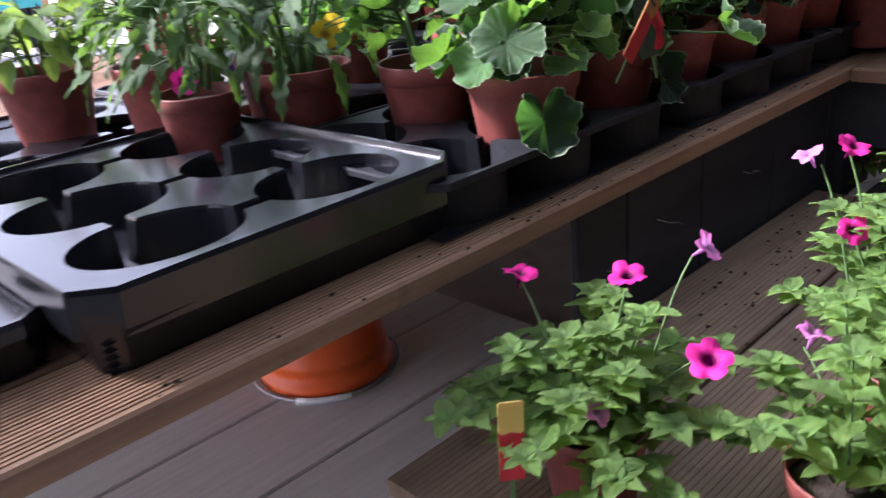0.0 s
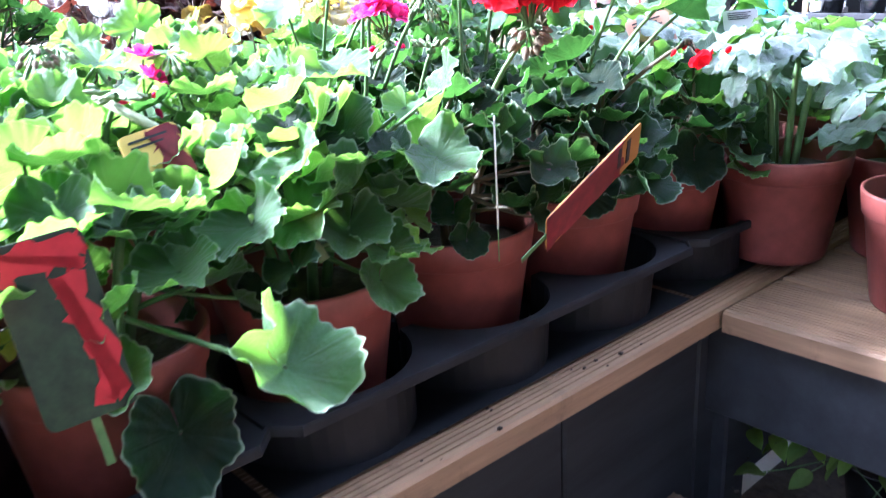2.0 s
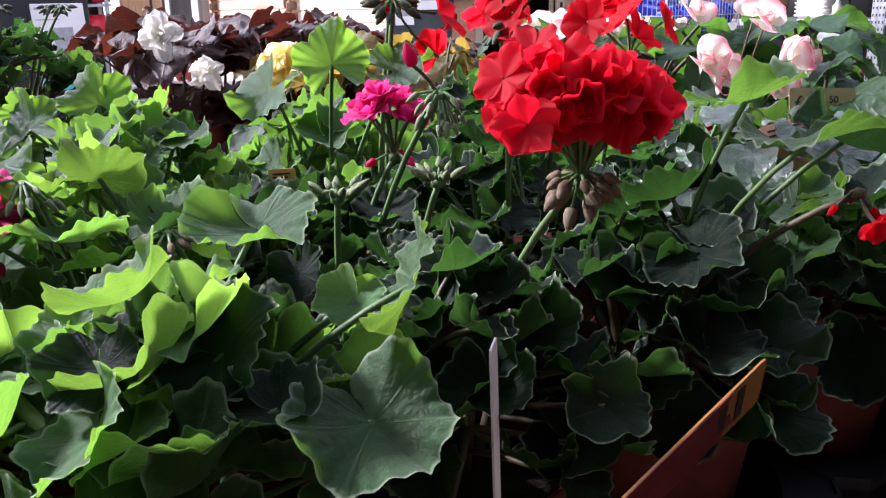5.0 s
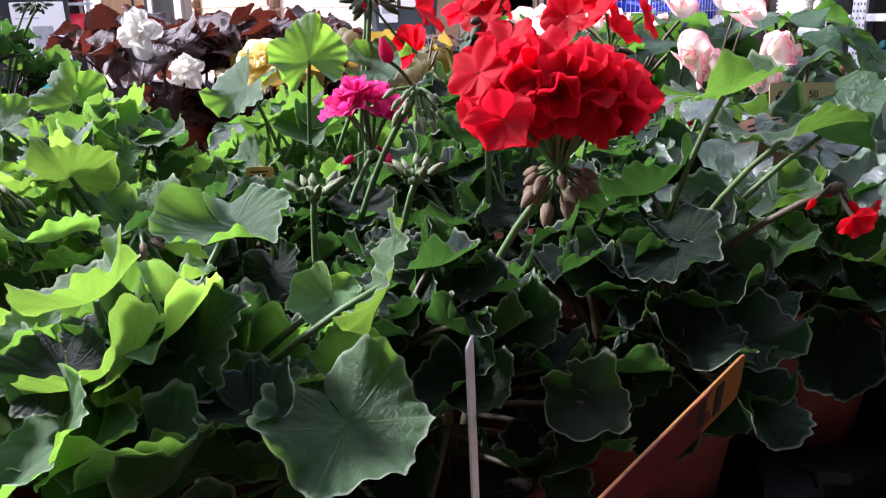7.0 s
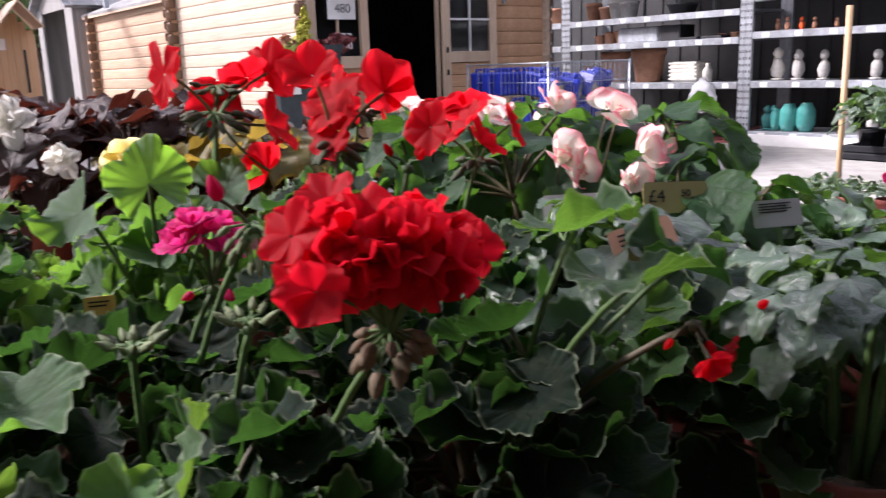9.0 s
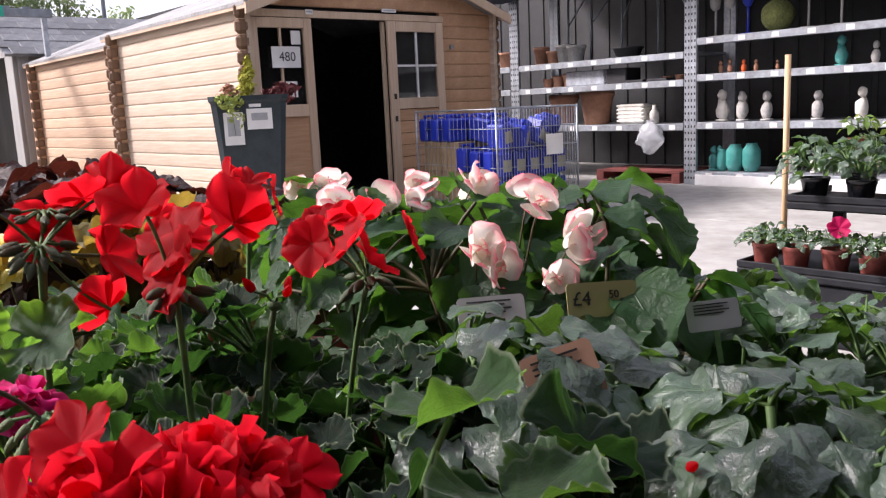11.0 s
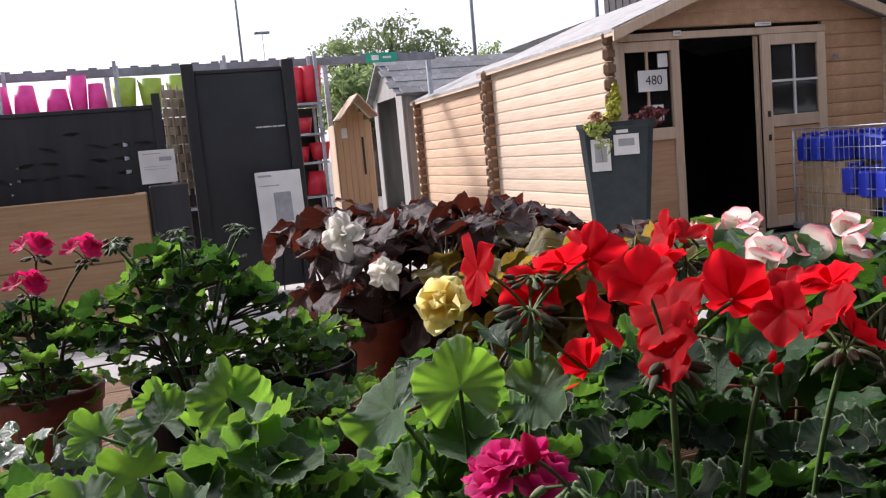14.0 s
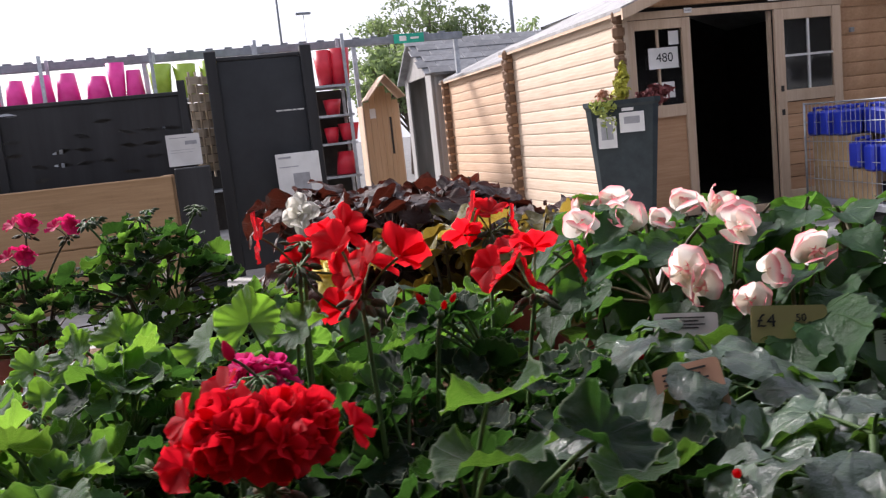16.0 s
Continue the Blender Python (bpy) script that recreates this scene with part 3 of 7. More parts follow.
bm = bmesh.new()
tube(bm, [(0.137 * math.cos(a), 0.137 * math.sin(a), 0.0065) for a in (radians(-60 + 8 * k) for k in range(6))], 0.006, n=8)
part("grip", bm, M["white_paint"], bucket, "white plastic grip")


# ---- pot trays ----
def tray_meshes(nx, ny, px, py, depth=0.055, cups=False):
    """A thermoformed tray with round wells that run into one another, so that hollow-sided posts stand between them.
    Local origin at a corner, top at z 0. Gives the body and the post."""
    w, h, rx, ry = nx * px, ny * py, (0.475 if cups else 0.44) * px, (0.465 if cups else 0.425) * py
    bm = bmesh.new()
    inner, outer = [], []
    def arc_of(i, j, a0, a1):
        cx, cy = (i + 0.5) * px, (j + 0.5) * py
        n = max(4, int(abs(a1 - a0) / 9))
        for k in range(n + 1):
            a = radians(a0 + (a1 - a0) * k / n)
            c, s = math.cos(a), math.sin(a)
            inner.append((cx + rx * c, cy + ry * s))
            left, right, low, high = i == 0 and c < 1e-6, i == nx - 1 and c > -1e-6, j == 0 and s < 1e-6, j == ny - 1 and s > -1e-6
            if (left or right) and (low or high):
                f = 0.5 / max(abs(c), abs(s))
                outer.append((cx + f * c * px, cy + f * s * py))
            else:
                outer.append((0 if left else w if right else cx + rx * c, 0 if low else h if high else cy + ry * s))
    e = 80
    for i in range(nx):
        arc_of(i, 0, 180 - e if i == 0 else 270 - e, 360 + e if i == nx - 1 else 270 + e)
    for j in range(1, ny):
        arc_of(nx - 1, j, -e, 90 + e if j == ny - 1 else e)
    for i in range(nx - 2, -1, -1):
        arc_of(i, ny - 1, 90 - e, 180 + e if i == 0 else 90 + e)
    for j in range(ny - 2, 0, -1):
        arc_of(0, j, 180 - e, 180 + e)
    mid = Vector((w / 2, h / 2))
    def ring(pts, z, grow=0.0, shrink=0.0):
        out = []
        for x, y in pts:
            if grow:
                x += -grow if x < 1e-4 else grow if x > w - 1e-4 else 0
                y += -grow if y < 1e-4 else grow if y > h - 1e-4 else 0
            out.append(bm.verts.new((x + shrink * (mid.x - x), y + shrink * (mid.y - y), z)))
        return out
    rows = [ring(inner, -depth, 0, 0.02), ring(inner, -0.004, 0, 0.003), ring(inner, 0)]
    rows += [ring(outer, z, g) for z, g in ((0, 0.004), (0, 0.010), (0.006, 0.011), (0.006, 0.018), (0, 0.020), (-0.012, 0.021), (-0.012, 0.014), (-depth, 0.004))]
    if cups:
        rows = rows[:3] + [ring(outer, z, g) for z, g in ((0, 0.001), (0, 0.003), (0.003, 0.004), (0.003, 0.008), (0, 0.009), (-0.007, 0.009), (-0.007, 0.005))]
    for a, b in zip(rows, rows[1:]):
        n = len(a)
        for k in range(n):
            bm.faces.new((a[k], a[(k + 1) % n], b[(k + 1) % n], b[k]))
    floor = [bm.verts.new((x, y, -depth + 0.0005)) for x, y in ((0, 0), (w, 0), (w, h), (0, h))]
    bm.faces.new(floor)
    body = mesh_of(bm, "tray_body", M["dull_black" if cups else "black_plastic"])
    bm = bmesh.new()
    pts = []
    for sx, sy, a0 in ((1, 1, 225), (-1, 1, 315), (-1, -1, 45), (1, -1, 135)):
        for q in range(7):
            a = radians(a0 - 39 + 13 * q)
            pts.append((sx * px / 2 + rx * math.cos(a), sy * py / 2 + ry * math.sin(a)))
    order = sorted(pts, key=lambda v: math.atan2(v[1], v[0]))
    levels = [[bm.verts.new((x * f, y * f, z)) for x, y in order] for f, z in ((1.08, -depth), (1.0, -0.004), (0.985, 0.0))]
    for a, b in zip(levels, levels[1:]):
        for k in range(len(a)):
            bm.faces.new((a[k], a[(k + 1) % len(a)], b[(k + 1) % len(a)], b[k]))
    bm.faces.new(levels[-1])
    return body, mesh_of(bm, "post", M["black_plastic"]), nx, ny, px, py


tray_big = tray_meshes(3, 2, 0.175, 0.232)
tray_row = tray_meshes(2, 3, 0.2, 0.198)
tray_cups = tray_meshes(2, 3, 0.2, 0.198, 0.073, True)


def tray(kit, x, y, top, turn=0.0, label="empty black plastic carry tray with round wells"):
    body, post, nx, ny, px, py = kit
    t = thing("pot_tray", label, "plant tray", (x, y, top), turn, "black pot trays on the bench")
    piece("tray_body", body, t, Matrix())
    for i in range(1, nx):
        for j in range(1, ny):
            piece("post", post, t, Matrix.Translation((i * px, j * py, 0)))
    return t


for k in range(5):
    tray(tray_big, -1.243 + 0.004 * k, 0.25 - 0.004 * k, 0.491 + 0.010 * k, 0.3 * k, "empty black plastic carry tray stacked with others")
tray(tray_big, -1.85, 0.28, 0.494, 0, "black plastic carry tray holding bedding plants")
tray(tray_big, -1.33, -0.235, 0.494, -1, "empty black plastic carry tray with round wells")
tray(tray_cups, -1.08, 0.665, 0.512, 0, "black plastic carry tray partly filled with geraniums")
tray(tray_row, -1.50, 0.70, 0.494, 0, "black plastic carry tray with a few bedding plants")
tray(tray_big, -1.96, 0.80, 0.494, 0, "black plastic carry tray near the pansies")
for k in range(3):
    tray(tray_big, -2.0 + 0.006 * k, 1.30 + 0.008 * k, 0.494 + 0.013 * k, 0.4 * k, "black plastic carry tray stacked with others")
for x in (-1.08, -1.5):
    for y in (1.268, 1.871):
        tray(tray_cups, x, y, 0.512, 0, "black plastic carry tray full of potted plants")


# ---- log shed ----
FRAME = YARD_SHEDS
def log(length, r=0.06, half=0.052):
    """One machined log along x from 0, courses half*2 high, with a rounded face."""
    bm = bmesh.new()
    prof = [(-0.02, -half), (0.014, -half), (0.020, -half * 0.82), (0.022, -half * 0.3), (0.021, half * 0.5), (0.018, half * 0.84), (0.011, half), (-0.02, half)]
    a = [bm.verts.new((0, -y, z)) for y, z in prof]
    b = [bm.verts.new((length, -y, z)) for y, z in prof]
    for i in range(len(prof)):
        j = (i + 1) % len(prof)
        f = bm.faces.new((a[i], a[j], b[j], b[i]))
    bm.faces.new(a)
    bm.faces.new(b[::-1])
    return bm


def log_shed(at, width, depth, wall, ridge, courses, door=True, label="", over=0.09, side_mat="log_side"):
    """A pine log shed: its front in the plane x = at.x, running to +y and -x."""
    sh = thing("log_shed", label, "shed", at)
    ch = wall / courses
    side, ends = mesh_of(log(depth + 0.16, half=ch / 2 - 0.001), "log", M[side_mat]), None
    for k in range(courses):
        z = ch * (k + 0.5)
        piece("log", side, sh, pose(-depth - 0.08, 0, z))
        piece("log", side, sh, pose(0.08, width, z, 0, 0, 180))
    rear = mesh_of(log(width + 0.16, half=ch / 2 - 0.001), "log", M["log_front"])
    for k in range(courses):
        piece("log", rear, sh, pose(-depth, width + 0.08, ch * (k + 0.5), 0, 0, -90))
    def front_log(y0, y1, z):
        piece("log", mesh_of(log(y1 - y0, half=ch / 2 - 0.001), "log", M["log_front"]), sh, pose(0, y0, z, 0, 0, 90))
    d0, d1, dz = (0.07, 2.06, wall - 0.04) if door else (width, width, 0)
    for k in range(courses):
        z = ch * (k + 0.5)
        if door and z < dz:
            front_log(d1, width + 0.08, z)
        else:
            front_log(-0.08, width + 0.08, z)
    z = wall
    while z + ch < ridge - 0.05:
        f = (ridge - 0.05 - z - ch * 0.5) / (ridge - wall)
        half = width / 2 * f
        front_log(width / 2 - half, width / 2 + half, z + ch * 0.5)
        z += ch
    # crossed log ends at the corners
    nib = bmesh.new()
    box(nib, -0.035, 0.035, -0.10, 0.02, -ch * 0.48, ch * 0.48, 0.026)
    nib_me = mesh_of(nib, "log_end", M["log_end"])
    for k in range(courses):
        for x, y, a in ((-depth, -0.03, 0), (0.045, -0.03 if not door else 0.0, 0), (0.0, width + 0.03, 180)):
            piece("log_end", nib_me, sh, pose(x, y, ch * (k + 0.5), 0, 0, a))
    # roof
    for sgn in (-1, 1):
        bm = bmesh.new()
        y_e, z_e = (width / 2) * 1 + over, wall - over * (ridge - wall) / (width / 2)
        pts = [(0, ridge + 0.03), (sgn * y_e, z_e + 0.03), (sgn * y_e, z_e), (0, ridge)]
        a = [bm.verts.new((0.2, width / 2 + y, zz)) for y, zz in pts]
        b = [bm.verts.new((-depth - 0.25, width / 2 + y, zz)) for y, zz in pts]
        for i in range(4):
            bm.faces.new((a[i], a[(i + 1) % 4], b[(i + 1) % 4], b[i]))
        bm.faces.new(a)
        bm.faces.new(b[::-1])
        roof = part("roof", bm, M["roof_felt"], sh, "grey felt roof")
        bm = bmesh.new()
        pts = [(0, ridge + 0.02), (sgn * y_e, z_e + 0.015), (sgn * y_e, z_e - 0.07), (0, ridge - 0.075)]
        a = [bm.verts.new((0.225, width / 2 + y, zz)) for y, zz in pts]
        b = [bm.verts.new((0.203, width / 2 + y, zz)) for y, zz in pts]
        for i in range(4):
            bm.faces.new((a[i], a[(i + 1) % 4], b[(i + 1) % 4], b[i]))
        bm.faces.new(a)
        bm.faces.new(b[::-1])
        part("bargeboard", bm, M["pine_frame"], sh)
        yy = width / 2 + sgn * (y_e - 0.012)
        part("eaves_board", boxed(-depth - 0.25, 0.2, yy - 0.009, yy + 0.009, z_e - 0.025, z_e + 0.0), M["pine_frame"], sh)
    # Near-black floor and added lining put the inner shade into the colour
    part("floor", boxed(-depth, -0.03, 0.03, width - 0.03, 0.02, 0.06), M["shade_and_iron"], sh)
    part("shade_lining", boxed(-depth + 0.03, -depth + 0.05, 0.05, width - 0.05, 0.06, wall), M["shade_and_iron"], sh)
    part("shade_lining", boxed(-depth + 0.05, -0.05, 0.05, 0.07, 0.06, wall), M["shade_and_iron"], sh)
    part("shade_lining", boxed(-depth + 0.05, -0.05, width - 0.07, width - 0.05, 0.06, wall), M["shade_and_iron"], sh)
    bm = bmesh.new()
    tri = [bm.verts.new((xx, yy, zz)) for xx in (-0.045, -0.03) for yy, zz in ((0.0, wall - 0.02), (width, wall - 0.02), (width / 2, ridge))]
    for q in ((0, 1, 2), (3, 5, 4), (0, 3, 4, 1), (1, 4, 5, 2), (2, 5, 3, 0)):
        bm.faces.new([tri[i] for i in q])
    part("shade_gable_lining", bm, M["shade_and_iron"], sh)
    for x0, x1, mat in ((-0.028, 0.014, "log_front"), (-depth - 0.02, -depth + 0.02, "shade_and_iron")):
        bm = bmesh.new()
        tri = [bm.verts.new((xx, yy, zz)) for xx in (x0, x1) for yy, zz in ((0.03, wall + 0.004), (width - 0.03, wall + 0.004), (width / 2, ridge - 0.012))]
        for q in ((0, 1, 2), (3, 5, 4), (0, 3, 4, 1), (1, 4, 5, 2), (2, 5, 3, 0)):
            bm.faces.new([tri[i] for i in q])
        part("gable_board", bm, M[mat], sh)
    return sh


SX, SY = -6.6, 4.86
shed = log_shed((SX, SY, 0.0), 2.74, 2.62, 1.80, 2.30, 15, True, "honey pine log shed with an open door and price sign")
# left glazed leaf, opening, right leaf
for y0, y1, z0, z1 in ((0.03, 0.10, 0.05, 1.70), (0.53, 0.61, 0.05, 1.70), (0.10, 0.53, 1.62, 1.70), (0.10, 0.53, 0.90, 1.0), (0.10, 0.53, 0.05, 0.15)):
    part("leaf_frame", boxed(-0.005, 0.04, y0, y1, z0, z1, 0.004), M["pine_frame"], shed)
part("lower_panel", boxed(0.0, 0.018, 0.10, 0.53, 0.15, 0.90), M["log_front"], shed)
part("glazing_bar", boxed(0.01, 0.03, 0.30, 0.318, 1.0, 1.62), M["pine_frame"], shed)
pane = part("pane", boxed(0.006, 0.010, 0.10, 0.53, 1.0, 1.62), M["glass"], shed)
pane.visible_shadow = False
part("lintel", boxed(0.026, 0.05, 0.03, 2.08, 1.705, 1.765, 0.004), M["pine_frame"], shed)
part("sill", boxed(-0.02, 0.05, 0.61, 1.37, 0.0, 0.06, 0.004), M["pine_frame"], shed)
part("mid_post", boxed(-0.02, 0.012, 1.37, 1.40, 0.05, 1.70), M["pine_frame"], shed)
leaf = thing("shed_door", "pine shed door with a four-pane window, folded open", "door", (SX + 0.045, SY + 1.385, 0.06))
for y0, y1, z0, z1 in ((0, 0.09, 0, 1.64), (0.57, 0.66, 0, 1.64), (0.09, 0.57, 1.55, 1.64), (0.09, 0.57, 0.86, 0.96), (0.09, 0.57, 0, 0.1)):
    part("rail", boxed(0, 0.035, y0, y1, z0, z1, 0.004), M["pine_frame"], leaf)
for k in range(7):
    part("panel_board", boxed(0.006, 0.024, 0.09, 0.57, 0.1 + 0.1086 * k, 0.205 + 0.1086 * k, 0.004), M["log_front"], leaf)
part("glazing_bar", boxed(0.008, 0.03, 0.321, 0.339, 0.96, 1.55), M["white_paint"], leaf)
part("glazing_bar", boxed(0.009, 0.031, 0.09, 0.57, 1.24, 1.258), M["white_paint"], leaf)
for y0, y1 in ((0.09, 0.321), (0.339, 0.57)):
    for z0, z1 in ((0.96, 1.24), (1.258, 1.55)):
        g = part("pane", boxed(0.016, 0.020, y0, y1, z0, z1), M["glass"], leaf)
        g.visible_shadow = False
# Dark sheet added behind the panes in place of shade
part("backing", boxed(-0.004, 0.002, 0.09, 0.57, 0.96, 1.55), M["shade_and_iron"], leaf)
for z in (0.75, 0.95):
    part("bolt", boxed(0.036, 0.05, 0.03, 0.055, z, z + 0.05, 0.003), M["shade_and_iron"], leaf, "dark steel bolt")
part("hook", boxed(0.0, 0.03, 0.76, 0.80, 1.40, 1.44, 0.004), M["galv"], leaf, "steel cabin hook")
for y, w, h, z in ((0.42, 0.16, 0.03, 1.79), (-0.42, 0.07, 0.04, 1.75)):
    plate = thing("name_plate", "small white plate screwed above the shed door", "plate", (SX + 0.06, SY + 1.0 + y, z))
    part("plate", boxed(0, 0.006, -w / 2, w / 2, -h / 2, h / 2), M["card"], plate)
    part("print_bar", boxed(0.0062, 0.0072, -w * 0.4, w * 0.4, -h * 0.12, h * 0.12), M["grey_ink"], plate)


def paper(name, label, at, w, h, turn, mat, bars=(), category="sign"):
    """A sheet in its own y-z plane facing +x; bars: (y0, y1, z0, z1, material)."""
    p = thing(name, label, category, at, turn)
    part("sheet", boxed(0, 0.004, -w / 2, w / 2, 0, h), M[mat], p)
    for y0, y1, z0, z1, mm in bars:
        part("print_bar", boxed(0.0042, 0.0055, y0 * w, y1 * w, z0 * h, z1 * h), M[mm], p)
    return p


sign = paper("price_sign", "white price card in the shed window", (SX + 0.036, SY + 0.345, 1.30), 0.27, 0.17, 0, "card")
words("480", 0.105, sign, M["ink"], Matrix.Translation((0.0055, 0.01, 0.085)) @ pose(0, 0, 0, 90, 0, 90))
paper("notice", "small white notice in the shed window", (SX + 0.014, SY + 0.46, 1.49), 0.09, 0.11, 0, "card")
paper("notice", "white leaflet in the shed window", (SX + 0.014, SY + 0.36, 1.06), 0.17, 0.13, 0, "card", ((-0.35, 0.35, 0.6, 0.75, "grey_ink"),))

shed_two = log_shed((-9.66, 4.98, 0.0), 2.2, 2.8, 1.74, 2.15, 14, False, "smaller pine log shed with a felt roof", 0.1, "log_mellow")
post = part("corner_post", boxed(-2.92, -2.8, -0.1, 0.06, 0, 1.68, 0.01), M["log_front"], shed_two)

# ---- grey resin shed: gable to -y, roof of shingles ----
grey = thing("resin_shed", "grey resin garden shed with shingled roof, door open", "shed", (-13.75, 4.82, 0))
grey.matrix_world = grey.matrix_world @ Matrix.Scale(1.2, 4)
part("floor", boxed(-0.75, 0.75, 0.05, 2.0, 0, 0.05), M["shade_and_iron"], grey)
for x in (-0.78, 0.72):
    part("wall", boxed(x, x + 0.06, 0.0, 2.0, 0, 1.62), M["grey_clad"], grey)
part("wall", boxed(-0.72, 0.72, 1.94, 2.0, 0, 1.62), M["grey_clad"], grey)
for i in range(11):
    part("rib", boxed(0.781, 0.80, 0.02 + 0.18 * i, 0.15 + 0.18 * i, 0.05, 1.6, 0.008), M["grey_clad"], grey)
part("jamb", boxed(-0.78, -0.55, -0.03, 0.0, 0, 1.6, 0.005), M["grey_clad"], grey)
part("jamb", boxed(0.5, 0.8, -0.03, 0.0, 0, 1.6, 0.005), M["grey_clad"], grey)
bm = bmesh.new()
vs = [bm.verts.new(p) for p in ((-0.78, -0.02, 1.55), (0.8, -0.02, 1.55), (0, -0.02, 2.02), (-0.78, 0.02, 1.55), (0.8, 0.02, 1.55), (0, 0.02, 2.02))]
for q in ((0, 1, 2), (3, 5, 4), (0, 3, 4, 1), (1, 4, 5, 2), (2, 5, 3, 0)):
    bm.faces.new([vs[i] for i in q])
part("gable", bm, M["grey_clad"], grey)
for sgn in (-1, 1):
    ang = math.degrees(math.atan2(0.47, 0.8))
    sl = part("roof", boxed(0, 1.02, -0.12, 2.1, -0.015, 0.015), M["slate"], grey, "dark grey shingle roof", pose(0, 0, 2.06, 0, ang if sgn > 0 else 180 - ang, 0))
    for r in range(6):
        for k in range(8):
            if sgn > 0:
                bm = boxed(0.0, 0.19, 0.003, 0.27, 0.0, 0.012, 0.003)
                ob = part("shingle", bm, M["slate"], sl, "", pose(0.02 + 0.168 * r, -0.12 + 0.272 * k + (0.13 if r % 2 else 0) - 0.06, 0.017 + 0.003 * (r % 2), 0, -1.5, 0))

sentry = thing("tool_store", "narrow pale timber tool store with a pitched top", "tool store", (-11.5, 3.72, 0))
for k in range(6):
    part("board", boxed(0, 0.02, -0.235 + 0.079 * k, -0.158 + 0.079 * k, 0.03, 1.42 + 0.3 * (1 - abs(-0.2 + 0.079 * k) / 0.24), 0.003), M["tan_board"], sentry)
for y in (-0.25, 0.235):
    part("side", boxed(-0.45, 0.0, y, y + 0.02, 0, 1.43), M["pine_frame"], sentry)
for sgn in (-1, 1):
    part("roof", boxed(0, 0.385, -0.5, 0.035, 0, 0.014), M["log_mellow"], sentry, "", pose(0, 0, 1.78, 0, 0, 90) @ pose(0, 0, 0, 0, 50 if sgn > 0 else 130, 0))
part("hinge", boxed(0.021, 0.03, 0.10, 0.13, 0.75, 1.25, 0.003), M["shade_and_iron"], sentry, "black strap hinge")
part("label", boxed(0.021, 0.024, -0.16, -0.08, 1.25, 1.38), M["card"], sentry, "white paper label")

# ---- tall planter ----
planter = thing("tall_planter", "tall square tapered dark planter with mixed evergreens", "planter", (-6.1, 4.57, 0), -28)
planter.matrix_world = planter.matrix_world @ Matrix.Scale(1.04, 4)
bm = bmesh.new()
def squared(w, z):
    return [bm.verts.new((sx * w, sy * w, z)) for sx, sy in ((1, 0.85), (0.85, 1), (-0.85, 1), (-1, 0.85), (-1, -0.85), (-0.85, -1), (0.85, -1), (1, -0.85))]
rows = [squared(w, z) for w, z in ((0.172, 0.0), (0.252, 0.98), (0.267, 1.0), (0.267, 1.03), (0.246, 1.03), (0.234, 0.96))]
for a, b in zip(rows, rows[1:]):
    for k in range(8):
        bm.faces.new((a[k], a[(k + 1) % 8], b[(k + 1) % 8], b[k]))
bm.faces.new(rows[0][::-1])
part("body", bm, M["planter"], planter)
part("soil", boxed(-0.222, 0.222, -0.222, 0.222, 0.94, 0.965), M["soil"], planter)
for y, w, z0, z1 in ((-0.11, 0.13, 0.70, 0.92), (0.065, 0.17, 0.80, 0.94)):
    part("card", boxed(0.250, 0.254, y - w / 2, y + w / 2, z0, z1), M["card"], planter, "white leaflet taped on")
    part("print_bar", boxed(0.2542, 0.2552, y - w * 0.32, y + w * 0.32, z0 + 0.06, z1 - 0.03), M["grey_ink"], planter)
part("badge", boxed(0.251, 0.256, 0.0, 0.08, 0.95, 0.972), M["card"], planter, "small white badge")


def tuft(bm, at, radii, count, size, rng, up=0.3):
    """A crown of many small pointed leaves."""
    for _ in range(count):
        d = Vector((rng.gauss(0, 1), rng.gauss(0, 1), rng.gauss(0, 1))).normalized() * rng.uniform(0.45, 1.0)
        p = Vector(at) + Vector((d.x * radii[0], d.y * radii[1], d.z * radii[2]))
        n = (d + Vector((rng.gauss(0, 0.5), rng.gauss(0, 0.5), up))).normalized()
        a = n.orthogonal().normalized()
        a = (Matrix.Rotation(rng.uniform(0, 6.28), 3, n) @ a)
        b = n.cross(a)
        s = size * rng.uniform(0.6, 1.3)
        v = [bm.verts.new(p + q) for q in (-a * s, b * s * 0.42 + n * s * 0.15, a * s, -b * s * 0.42 + n * s * 0.15)]
        bm.faces.new(v)


rng = random.Random(5)
def shrub(name, label, at, radii, count, size, mat, category="shrub", trunk=0.1):
    t = thing(name, label, category, at)
    bm = bmesh.new()
    tube(bm, [(0, 0, 0), (0.005, 0, trunk), (0, 0.005, trunk + radii[2] * 0.8)], 0.008, 0.003)
    part("trunk", bm, M["dark_stem"], t)
    bm = bmesh.new()
    for k in range(5):
        o = (rng.gauss(0, radii[0] * 0.35), rng.gauss(0, radii[1] * 0.35), trunk + radii[2] * (0.5 + 0.35 * k))
        s = 1 - 0.15 * k
        tuft(bm, o, (radii[0] * s, radii[1] * s, radii[2] * 0.55), count // 5, size, rng)
    part("crown", bm, M[mat], t)
    return t


